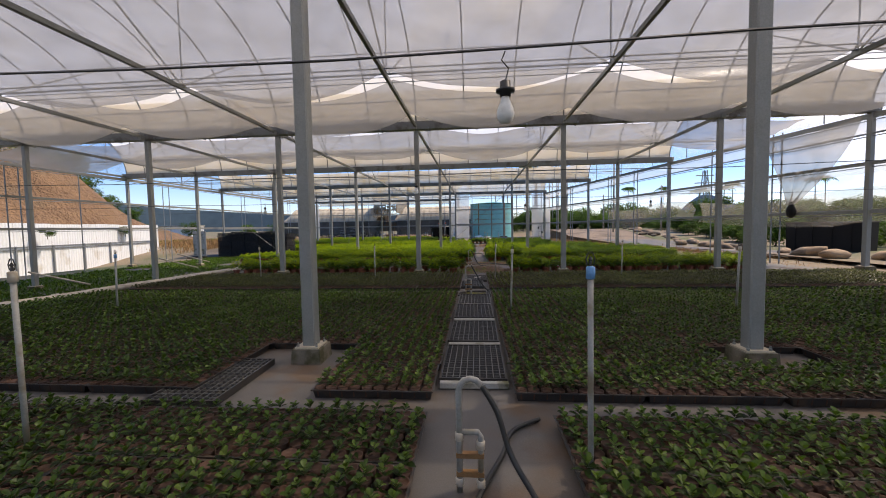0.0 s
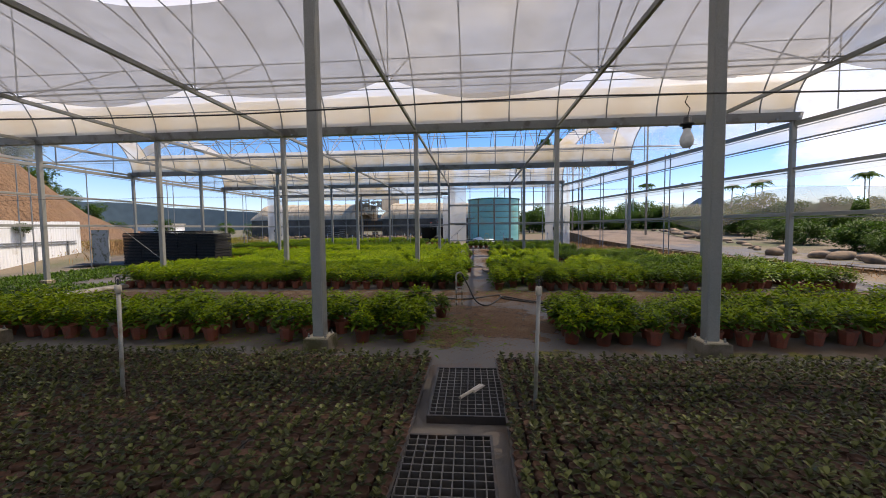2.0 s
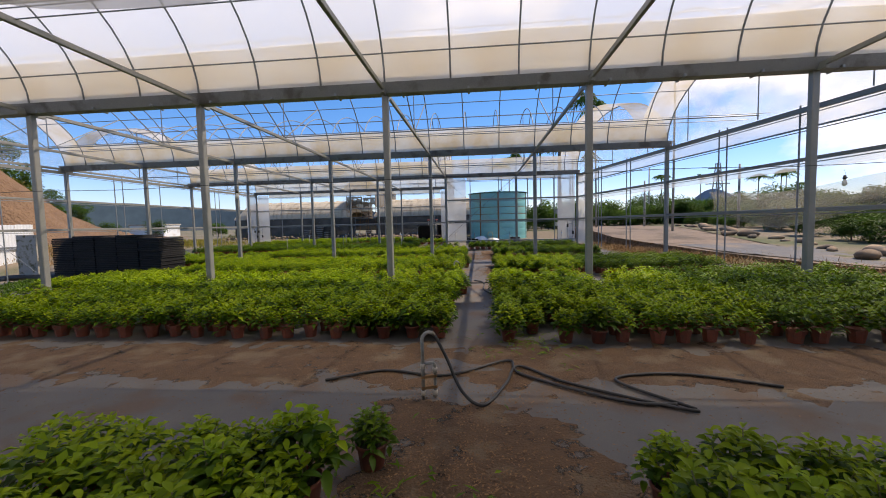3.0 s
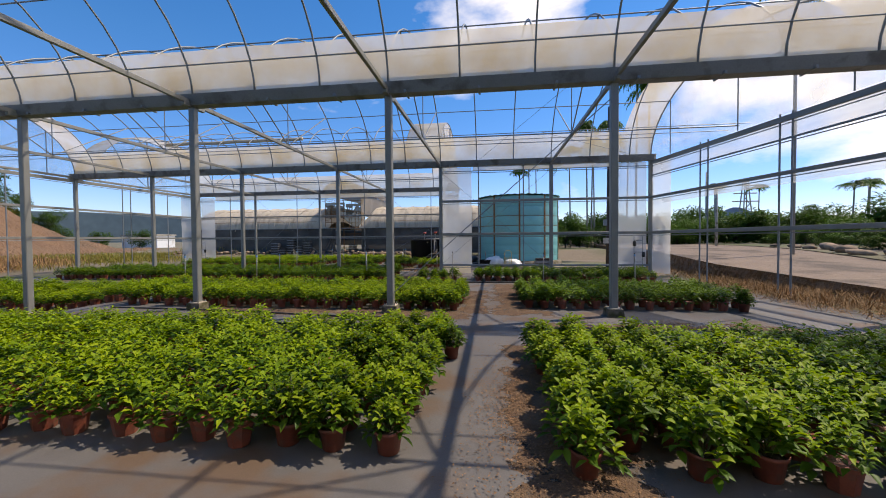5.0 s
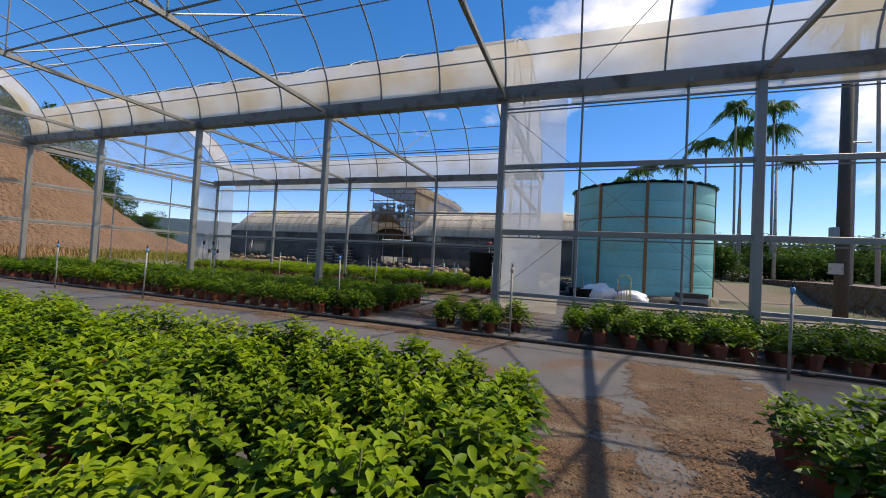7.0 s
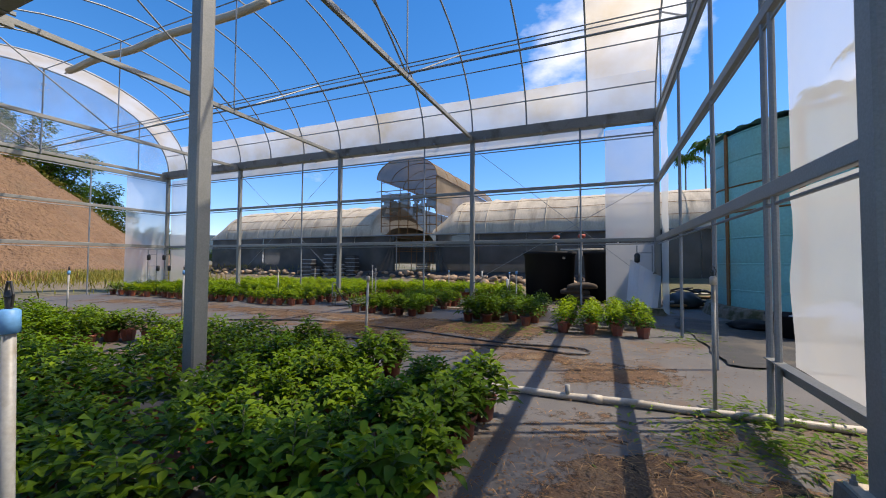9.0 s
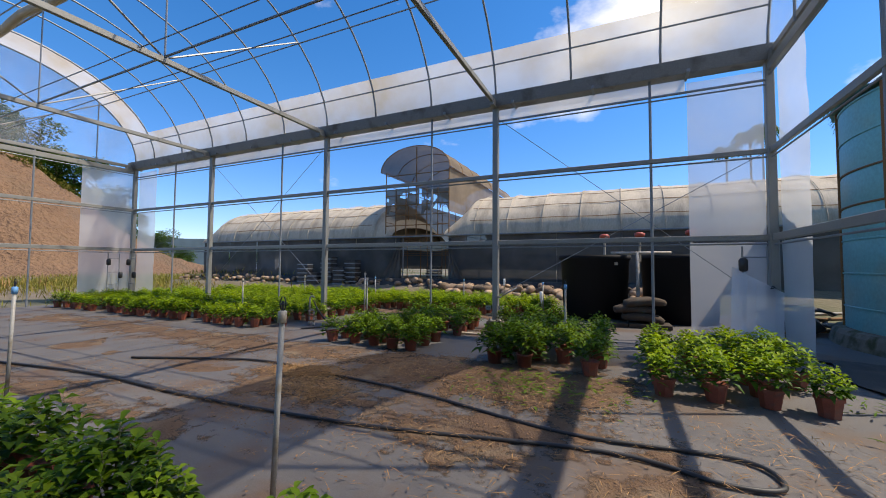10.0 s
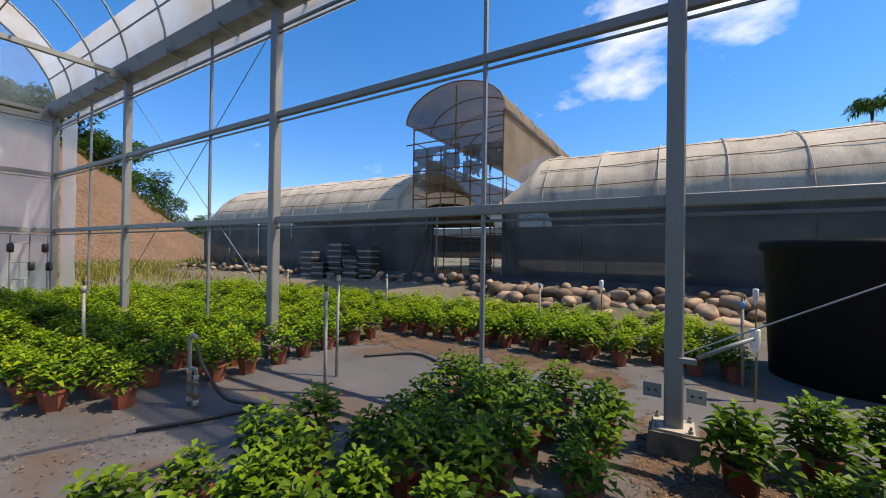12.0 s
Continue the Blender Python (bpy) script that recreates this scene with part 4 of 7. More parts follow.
part("header", Geo().tube([(-0.5, 0, 1.42), (0.6, 0, 1.42)], 0.03, 10), PVC_WHITE, mf, smooth=True)
RED = surface("red_plastic_cap", (0.42, 0.07, 0.04), (0.5, 0.1, 0.06), 0.5, 0, 12.0, 90.0, 0.05, 0.001)
for k, (dx, h) in enumerate(((-0.62, 1.72), (0.05, 1.74), (0.95, 1.76))):
    part("stem", Geo().tube([(dx, 0.1, 1.25), (dx, 0.1, h)], 0.022, 8), PVC_WHITE, mf)
    part("cap", Geo().lathe([(0.05, 0), (0.1, 0.03), (0.1, 0.09), (0.05, 0.11)], 12, (dx, 0.1, h)), RED, mf, "red plastic cap", smooth=True)
SACK = surface("mouldy_fibre_sack", (0.028, 0.021, 0.015), (0.085, 0.058, 0.036), 0.9, 0, 6.0, 60.0, 0.4, 0.01, c=(0.06, 0.055, 0.045), cscale=4.0, vary=0.2)
for k, (dx, dy) in enumerate(((0.05, 0), (-0.09, 0.03), (0.08, 0.0))):
    g = Geo()
    bm = bmesh.new()
    bmesh.ops.create_icosphere(bm, subdivisions=3, radius=1.0)
    for v in bm.verts:
        p = v.co
        e = [math.copysign(abs(q) ** 0.6, q) for q in p]
        k2 = 1 + 0.06 * noise.noise(Vector(e) * 3 + Vector((k, 0, 0)))
        v.co = Vector((e[0] * 0.37 * k2, e[1] * 0.24 * k2, e[2] * 0.08 * k2 - 0.05 * e[0] ** 2))
    g.add([tuple(v.co) for v in bm.verts], [tuple(q.index for q in f.verts) for f in bm.faces])
    bm.free()
    solid("sack", g, SACK, "mouldy brown sack lying flat in a pile", "sack", "pile of sacks", smooth=True, at=(-1.62 + dx, 37.22 + dy, 0.12 + 0.145 * k, 0, 5 - 4 * k, 6 * k))
pl = thing("pallet_slab", (-1.65, 37.15, -0.08), "dark stained slabs under the sacks", "slab")
for k in range(3):
    part("slab", Geo().box((-0.35 + 0.36 * k, 0, 0.05), (0.34, 0.5, 0.07)), SACK, pl)

# ---- net house beyond ----
NY, NZ, EV = 42.0, 0.48, 2.18
nh = thing("net_house", (-9.1, NY, NZ), "long low net house with beige cloth tunnel roof", "net house")


def local(g, o):
    g.v = [(q[0] - o[0], q[1] - o[1], q[2] - o[2]) for q in g.v]
    return g


ORG = (-9.1, NY, NZ)


def net_wall(xa, xb, seed):
    def fn(u, v):
        x = xa + (xb - xa) * u
        return (x, NY + 0.05 * noise.noise((x * 0.8, v * 3, seed)) - 0.10 * math.sin(math.pi * (1 - v)) * 0.3, NZ - 0.1 + (EV - NZ + 0.1) * v)
    return Geo().sheet(fn, max(4, int((xb - xa) * 2)), 8)


x = -21.7
while x < 5.5:
    nx = min(x + 1.95, 5.5)
    if -9.75 < x < -7.8:
        x = -7.72
        continue
    if x < -9.75 < nx:
        nx = -9.72
    part("net_panel", local(net_wall(x, nx - 0.02, x), ORG), NET_DARK, nh, smooth=True)
    part("wall_post", local(Geo().tube([(nx, NY + 0.06, NZ - 0.1), (nx, NY + 0.06, EV)], 0.025, 6), ORG), DARKSTEEL, nh)
    x = nx
for xa, s in ((-9.75, -1), (-7.70, 1)):
    def curtain(u, v, xa=xa, s=s):
        spread = 0.10 + 0.75 * (1 - v) ** 1.5
        return (xa + s * spread * u, NY - 0.08 - 0.30 * (1 - v) * u + 0.04 * math.sin(18 * u), NZ - 0.08 + (EV - NZ) * v)
    part("curtain", local(Geo().sheet(curtain, 14, 12), ORG), NET_DARK, nh, "gathered net curtain", smooth=True)


def tunnel(xa, xb, seed):
    """Cloth over hoops every 1.2 m, hollow between them."""
    def fn(u, v):
        x = xa + (xb - xa) * u
        ph = ((x - xa) % 1.2) / 1.2
        dip = 0.045 * math.sin(math.pi * ph) + 0.04 * noise.noise((x * 1.5, v * 6, seed)) + 0.022 * noise.noise((x * 5.0, v * 26, seed)) + 0.012 * noise.noise((x * 3.0, v * 70, seed))
        a = math.pi * v
        end = min(1.0, 0.35 + (min(x - xa, xb - x)) / 1.3) if seed > 0 else 1.0
        return (x, NY + 2.6 - 2.65 * math.cos(a), EV - 0.02 + (1.75 * end - dip) * math.sin(a))
    return Geo().sheet(fn, int((xb - xa) * 12), 80)


part("tunnel_roof", local(tunnel(-21.8, -10.2, 2.0), ORG), TUNNEL, nh, smooth=True)
part("tunnel_roof", local(tunnel(-7.9, 5.6, 3.0), ORG), TUNNEL, nh, smooth=True)
for xa, xb in ((-21.8, -10.2), (-7.9, 5.6)):
    x = xa + 1.2
    while x < xb - 0.3:
        end = min(1.0, 0.35 + (min(x - xa, xb - x)) / 1.3)
        part("tunnel_hoop", local(Geo().tube([(x, NY + 2.6 - 2.67 * math.cos(math.pi * k / 20), EV + 1.755 * end * math.sin(math.pi * k / 20)) for k in range(21)], 0.011, 5), ORG), TUNNEL, nh)
        x += 1.2
for v in (0.10, 0.2, 0.31):
    for xa, xb in ((-20.6, -11.2), (-6.9, 5.0)):
        a = math.pi * v
        part("batten_wire", local(Geo().tube([(xa + (xb - xa) * k / 24, NY + 2.6 - 2.68 * math.cos(a), EV + 1.73 * math.sin(a) - 0.03 * math.sin(k * 2.6) ** 2) for k in range(25)], 0.009, 5), ORG), RUST, nh)
part("eave_pipe", local(Geo().tube([(-21.8, NY - 0.05, EV), (5.6, NY - 0.05, EV)], 0.03, 6), ORG), DARKSTEEL, nh)
# inside: rows of posts and a lit strip beyond
for i in range(14):
    part("inner_post", local(Geo().tube([(-11.5 + 0.45 * i, NY + 1.5 + (i % 4) * 1.2, NZ), (-11.5 + 0.45 * i, NY + 1.5 + (i % 4) * 1.2, EV)], 0.02, 6), ORG), RUST, nh)
for k in range(4):
    part("inner_rail", local(Geo().bar((-12, NY + 1.6 + k, 1.5 + 0.12 * k), (-6, NY + 1.6 + k, 1.5 + 0.12 * k), 0.03, 0.03), ORG), RUST, nh)
part("back_net", local(Geo().sheet(lambda u, v: (-22 + 27.5 * u, NY + 5.25, NZ + (0.4 if -14 < -22 + 27.5 * u < -4 else 0.0) + (EV - NZ) * v * (0.74 if -14 < -22 + 27.5 * u < -4 else 1.0)), 40, 3), ORG), NET_DARK, nh)
# tower over the entrance
tw = thing("net_tower", (-9.1, NY, EV), "tall arched pipe tower with torn grey nets", "tower")
TO = (-9.1, NY, EV)
TXA, TXB, TE, TA = -10.5, -7.72, 4.75, 5.68


def tower_arc(u, y):
    a = math.pi * u
    cx, hw = (TXA + TXB) / 2, (TXB - TXA) / 2 + 0.12
    return (cx - hw * math.cos(a), y, TE + (TA - TE) * math.sin(a))


part("roof_cloth", local(Geo().sheet(lambda u, v: Vector(tower_arc(u, NY - 0.25 + 9 * v)) + Vector((0, 0, 0.03 * noise.noise((u * 6, v * 8, 1)))), 20, 24), TO), NET_TOWER, tw, smooth=True)
for i in range(8):
    part("roof_hoop", local(Geo().tube([tower_arc(k / 14, NY - 0.2 + 1.25 * i) for k in range(15)], 0.018, 6), TO), RUST, tw)
for i in range(7):
    xx = TXA + (TXB - TXA) * i / 6
    top = TE + (TA - TE) * math.sin(math.pi * i / 6) if 0 < i < 6 else TE
    part("upright", local(Geo().tube([(xx, NY, EV - 0.05), (xx, NY, top if i in (0, 3, 6) else TE - 0.7)], 0.022, 6), TO), RUST, tw)
for k in range(7):
    z = EV + 0.05 + k * 0.4
    part("crossbar", local(Geo().tube([(TXA - (0.25 if k == 5 else 0.0), NY - 0.02, z), (TXB, NY - 0.02, z)], 0.018, 6), TO), RUST, tw)
for xx in (TXA, TXB):
    for j in range(5):
        part("side_post", local(Geo().tube([(xx, NY + 1.8 * (j + 1), EV - 0.05), (xx, NY + 1.8 * (j + 1), TE)], 0.018, 6), TO), RUST, tw)
    for k in range(6):
        part("side_rail", local(Geo().tube([(xx, NY, EV + 0.1 + 0.5 * k), (xx, NY + 9, EV + 0.1 + 0.5 * k)], 0.014, 6), TO), RUST, tw)


def torn(xa, xb, za, zb, seed):
    """A net with ragged lower edge and holes, hanging in one piece."""
    g = Geo()
    n = 14
    g.add([(xa + (xb - xa) * i / n, NY + 0.04 + 0.04 * noise.noise((i / n * 5, j / n * 5, seed)), zb - (zb - za) * (j / n) * (0.8 + 0.35 * noise.noise((i * 0.5, seed, 0)))) for i in range(n + 1) for j in range(n + 1)],
          [(i * (n + 1) + j, (i + 1) * (n + 1) + j, (i + 1) * (n + 1) + j + 1, i * (n + 1) + j + 1) for i in range(n) for j in range(n) if j < 3 or i % 4 == 1 or noise.noise((i / n * 4 + seed, j / n * 4, seed)) < 0.25])
    return g


part("torn_net", local(torn(TXA, -9.0, 3.1, 4.1, 1.3), TO), NET_TOWER, tw)
part("torn_net", local(torn(-8.9, TXB, 3.0, 4.0, 5.3), TO), NET_TOWER, tw)
part("side_net", local(Geo().sheet(lambda u, v: (TXB + 0.02, NY + 9 * u, 3.1 + (TE - 3.1) * v), 12, 6), TO), NET_TOWER, tw)
part("side_net", local(Geo().sheet(lambda u, v: (TXA - 0.02, NY + 0.8 + 8 * u, EV + (TE - EV) * v * 0.7), 12, 6), TO), NET_TOWER, tw)

# black cloth spread along the foot of the net wall, hanging over the terrace edge
g = Geo()


def foot_cloth(u, v):
    x = -16.0 + 17.0 * u
    y = 41.95 - 1.05 * v - 0.12 * noise.noise((x * 0.9, v * 2, 7))
    return (x, y, ground(x, y) + 0.035 + 0.05 * abs(noise.noise((x * 1.6, y * 3.0, 2.0))) + 0.05 * math.sin(math.pi * v))


g.sheet(foot_cloth, 120, 14)
solid("ground_cloth", g, NET_FOOT, "black woven cloth spread in folds along the net wall", "cloth", smooth=True)
# stacks of black trays against the net wall
rs = random.Random(5)
for x, y, n in ((-14.2, 41.45, 13), (-13.55, 41.35, 9), (-12.95, 41.5, 17), (-12.25, 41.4, 12), (-11.75, 41.5, 15), (-8.6, 42.6, 9)):
    st = thing("tray_stack", (x, y, NZ if y > 41.7 else ground(x, y)), "stack of black plastic nursery trays", "tray stack", "stacked trays")
    for k in range(n):
        part("tray", Geo().box((rs.uniform(-0.03, 0.03), rs.uniform(-0.03, 0.03), 0.035 + 0.06 * k), (0.54, 0.36, 0.045), Matrix.Rotation(rs.uniform(-0.06, 0.06), 3, "Z")), TRAY if k % 3 else DARKSTEEL, st)

# field stones along the terrace edge
stones = []
for v in range(5):
    bm = bmesh.new()
    bmesh.ops.create_icosphere(bm, subdivisions=2, radius=1.0)
    for q in bm.verts:
        k = 1 + 0.22 * noise.noise(q.co * 1.4 + Vector((v * 7.0, 0, 0)))
        q.co = Vector((q.co.x, q.co.y * 0.8, q.co.z * 0.68)) * k
    g = Geo()
    g.add([tuple(q.co) for q in bm.verts], [tuple(w.index for w in f.verts) for f in bm.faces])
    bm.free()
    stones.append(mesh_of("field_stone", g, STONE, True))
rs = random.Random(11)
x = -22.5
while x < 0.2:
    big = x > -8.2
    for row in range(4 if big else 2):
        r = rs.uniform(0.11, 0.2) * (1.1 if big else 0.8) if row < 3 else rs.uniform(0.07, 0.14)
        ob = new("field_stone", rs.choice(stones))
        yy = (40.62 if big else 41.3) + rs.uniform(-0.08, 0.08) + (0.22 if big else 0.16) * row
        ob.matrix_basis = pose(x + rs.uniform(-0.12, 0.12), yy, (-0.08 + 0.15 * row if big else ground(x, yy) + 0.06 * row) + r * 0.5, 0, rs.uniform(-15, 15), rs.uniform(0, 360)) @ Matrix.Diagonal((r * rs.uniform(1.0, 1.6), r * rs.uniform(0.9, 1.1), r * rs.uniform(0.85, 1.2), 1))
        tagged(ob, "rounded tan river stone piled along the terrace edge", "stone", "row of stones")
    x += rs.uniform(0.2, 0.33)

# ---- west side: white sheet fence, black stack, cut hill ----
fx0, fy0, fx1, fy1 = -21.6, 2.0, -26.95, 28.6
fence = thing("sheet_fence", (fx0, fy0, -1.3), "white corrugated sheet fence on grey posts", "fence")
L = math.hypot(fx1 - fx0, fy1 - fy0)
d = Vector(((fx1 - fx0) / L, (fy1 - fy0) / L, 0))
nrm = Vector((d.y, -d.x, 0))
k = 0
while k * 1.2 < L:
    a = k * 1.2
    g = Geo()

    def corr(u, v, a=a):
        q = d * (a + 1.19 * u) + nrm * (0.018 * (1 if (int(u * 24) % 4) < 2 else 0))
        return (q.x, q.y, 0.02 + v * (3.2 + 0.03 * math.sin(a)))
    part("sheet", Geo().sheet(corr, 24, 2), WHITE_SHEET, fence)
    if k % 2 == 0:
        q = d * a + nrm * 0.08
        part("post", Geo().bar((q.x, q.y, -0.2), (q.x, q.y, 1.9), 0.09, 0.09, (0, 1, 0)), DARKSTEEL, fence)
    k += 1
for z in (1.7, 1.85):
    q0, q1 = nrm * 0.06, d * L + nrm * 0.06
    part("rail", Geo().bar((q0.x, q0.y, z), (q1.x, q1.y, z), 0.05, 0.06), DARKSTEEL, fence)

blk = thing("black_stack", (-13.5, 21.3, -0.4), "long block of stacked black trays under dark netting", "tray block")
rs = random.Random(3)
TRAY_SLAB = mesh_of("tray", Geo().box((0, 0, 0), (0.92, 1.3, 0.06), taper=0.98), BLACKTANK)
for i in range(1, 6):
    for k in range(22 + rs.choice((-1, 0, 0)) - (2 if i == 5 else 0)):
        part("tray", TRAY_SLAB, BLACKTANK, blk).location = (-2.45 + 0.95 * i + rs.uniform(-0.02, 0.02), rs.uniform(-0.02, 0.02), 0.04 + 0.073 * k)
g = Geo()
g.sheet(lambda u, v: (-4.2 + 8.6 * u, -1.4 + 2.6 * v, 0.03 + 0.05 * noise.noise((u * 9, v * 5, 2))), 24, 10)
part("tarp", g, BLACKTANK, blk, "black plastic sheet on the ground", smooth=True)
bb = thing("pale_board", (-16.9, 20.9, -0.4), "pale grey board standing beside the black stack", "board")
part("board", Geo().box((0, 0, 0.85), (0.9, 0.06, 1.7)), CONCRETE, bb)


def hill_height(x, y):
    """The cut hillside to the west, falling away to the north."""
    along = 13.0 * step01(68.0, 42.0, y) * step01(20.0, 42.0, y) + 0.8 * noise.noise((x * 0.1, y * 0.1, 4))
    up = step01(-43.0, -60.0, x + 0.05 * (y - 45) + 1.5 * noise.noise((y * 0.12, 0.0, 6)))
    gul = 0.7 * noise.noise((x * 0.4, y * 0.35, 1)) + 0.3 * noise.noise((x * 1.2, y * 1.2, 2))
    return ground(x, y) - 0.3 + max(0.0, along) * up + gul * up * (1 - up * 0.6) * 2.2


g = Geo()
g.sheet(lambda u, v: (-110 + 80 * u, -5 + 90 * v, hill_height(-110 + 80 * u, -5 + 90 * v)), 160, 170)
solid("cut_hillside", g, CUT, "cut orange earth hillside with gullies", "hill", kind="structure", smooth=True)

# ---- east side: road on a low bank, kerb, poles ----


def road_height(x, y):
    return 0.72 * step01(17.0, 38.0, y) + 0.02 * noise.noise((x * 0.4, y * 0.4, 8))


g = Geo()


def road_fn(u, v):
    y = 4 + 76 * v
    x0 = max(east(min(y, 28.8)) + 1.6, 8.9 + 0.07 * (y - 25))
    return (x0 + u * (12.9 + 0.2 * max(0, y - 18) - x0), y, road_height(x0, y) + 0.02)


g.sheet(road_fn, 12, 60)
solid("road", g, ROAD, "dusty brown dirt road beside the greenhouse", "road", kind="structure", smooth=True)
g = Geo()
g.sheet(lambda u, v: (max(east(min(17 + 60 * u, 29)) + 1.58, 8.88 + 0.07 * (17 + 60 * u - 25)), 17 + 60 * u, -0.1 + v * (road_height(0, 17 + 60 * u) + 0.12)), 40, 3)
solid("retaining_wall", g, CUT, "brown earth and stone retaining wall along the road bank", "wall", kind="structure")
g = Geo()
g.sheet(lambda u, v: (12.6 + 0.2 * max(0, 76 * v - 14) + 48 * u, 4 + 76 * v, road_height(20, 4 + 76 * v) * (1 - 0.2 * u) + 0.05 + 0.25 * noise.noise((u * 20, v * 30, 3)) * min(1, u * 6)), 40, 60)
solid("verge", g, EARTH, "rough grassy earth beyond the road", "ground", kind="structure", smooth=True)

pole = thing("timber_pole", (7.34, 33.52, -0.08), "dark thick timber utility pole with a small meter box", "pole")
part("pole", Geo().tube([(0, 0, -0.1), (0.02, 0, 3.0), (0.06, 0.02, 7.5)], 0.14, 12, 0.11), TIMBER, pole, smooth=True)
part("meter_box", Geo().box((-0.16, -0.12, 1.25), (0.22, 0.14, 0.26)), PVC_WHITE, pole)
part("lamp_box", Geo().box((-0.2, -0.1, 2.1), (0.14, 0.16, 0.28)), DARKSTEEL, pole)
part("arm", Geo().tube([(-0.1, 0, 4.3), (0.5, 0, 4.3)], 0.02, 6), DARKSTEEL, pole)
for x, y, h in ((11.2, 47, 6.0), (16.0, 41, 4.0), (21, 52, 6.5), (18.5, 33, 4.2)):
    p = thing("concrete_pole", (x, y, road_height(x, y) - 0.1), "thin grey concrete pole beside the road", "pole", "roadside poles")
    part("shaft", Geo().tube([(0, 0, 0), (0, 0, h)], 0.09, 10, 0.06), CONCRETE, p, smooth=True)
py = thing("power_pylon", (190, 330, 0), "distant lattice power pylon", "pylon")
for sx in (-1, 1):
    for sy in (-1, 1):
        part("leg", Geo().tube([(4 * sx, 4 * sy, 0), (1.0 * sx, 1.0 * sy, 44)], 0.45, 5), STEEL, py)
for k, z in enumerate((28, 34, 40)):
    part("arm", Geo().bar((-9 + k, 0, z), (9 - k, 0, z), 0.8, 0.8), STEEL, py)
for k in range(8):
    s = 1 if k % 2 else -1
    part("lattice", Geo().tube([(s * (4 - 0.38 * k), -3 + 0.3 * k, 5.2 * k), (-s * (3.6 - 0.38 * k), -3 + 0.3 * k, 5.2 * (k + 1))], 0.35, 4), STEEL, py)

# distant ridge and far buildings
# the haze of distance is put into the ridge's bluish colour
RIDGE = surface("haze_tinted_far_ridge", (0.07, 0.115, 0.15), (0.11, 0.165, 0.20), 1.0, 0, 0.004, 0.05, 0.0)
g = Geo()


def ridge(u, v):
    a = radians(-95 + 165 * u)
    r = 1700
    h = 60 + 45 * step01(0.5, 0.25, u) + 75 * math.exp(-((math.degrees(a) - 29.5) / 2.6) ** 2) + 26 * math.exp(-((math.degrees(a) - 35) / 4.0) ** 2) + 40 * noise.noise((u * 7, 0, 3)) + 14 * noise.noise((u * 31, 0, 5)) - 42 * step01(0.45, 0.62, u)
    return (r * math.sin(a), r * math.cos(a), -5 + max(8, h) * v)


g.sheet(lambda u, v: ridge(0.66 * u, v), 110, 2)
solid("backdrop", g, RIDGE, "far ridge on the horizon with haze painted into its blue", "backdrop", kind="structure", smooth=True)
g = Geo()
g.sheet(lambda u, v: ridge(0.66 + 0.34 * u, v), 90, 2)
# the peak lies farther off: more haze painted in as a paler blue
solid("backdrop", g, surface("haze_tinted_far_peak", (0.15, 0.21, 0.30), (0.20, 0.27, 0.37), 1.0, 0, 0.004, 0.05, 0.0), "far peak with haze painted into its pale blue", "backdrop", kind="structure", smooth=True)
fb = thing("far_shed", (-78, 95, -0.5), "low white shed in the far field", "shed")
part("wall", Geo().box((0, 0, 1.6), (9, 5, 3.2)), WHITE_SHEET, fb)
part("roof", Geo().box((0, 0, 3.35), (9.4, 5.4, 0.3)), CONCRETE, fb)

# stones along the far road edge
rs = random.Random(17)
for k in range(34):
    y = 9.0 + 0.85 * k + rs.uniform(-0.3, 0.3)
    r = rs.uniform(0.16, 0.36)
    xx = 13.3 + 0.2 * max(0, y - 18) + rs.uniform(-0.5, 0.6)
    ob = new("field_stone", rs.choice(stones))
    ob.matrix_basis = pose(xx, y, road_height(xx, y) + 0.03 + r * 0.4, 0, rs.uniform(-15, 15), rs.uniform(0, 360)) @ Matrix.Diagonal((r * rs.uniform(1.1, 1.6), r, r * 0.8, 1))
    tagged(ob, "pale rounded stone along the road edge", "stone", "roadside stones")
# black crate standing on the verge
bc = thing("black_crate", (15.6, 12.9, road_height(15.6, 12.9) - 0.02, 0, 0, -64), "black plastic crate standing on the verge", "crate")
part("body", Geo().box((0, 0, 0.6), (2.3, 1.1, 1.2), taper=1.02), BLACKTANK, bc)
for dx in (-0.85, -0.3, 0.3, 0.85):
    part("rib", Geo().box((dx, -0.575, 0.6), (0.06, 0.04, 1.1)), BLACKTANK, bc)
part("rim", Geo().box((0, 0, 1.215), (2.4, 1.2, 0.05)), TRAY, bc)
# dark plastic sheet laid beside the east wall
g = Geo()
g.sheet(lambda u, v: (east(6 + 18 * v) + 1.9 + 3.4 * u + 0.2 * noise.noise((u * 3, v * 9, 1)), 6 + 18 * v, road_height(12, 6 + 18 * v) + 0.05 + 0.03 * noise.noise((u * 8, v * 40, 4))), 16, 60)
solid("ground_sheet", g, surface("grey_dusty_plastic", (0.05, 0.05, 0.055), (0.12, 0.115, 0.115), 0.7, 0, 1.5, 14.0, 0.6, 0.05, c=(0.17, 0.125, 0.085), cscale=0.9, clo=0.48, chi=0.6, stretch=(1, 0.4, 1)), "grey plastic sheet laid on the ground outside the wall", "sheet", smooth=True)
# bottle upside down on a stick
bt = thing("bottle_on_stick", (-3.42, 37.0, -0.08), "pale plastic bottle pushed over a short stick", "bottle")
part("stick", Geo().tube([(0, 0, 0), (0.01, 0, 0.45)], 0.009, 6), STEM, bt)
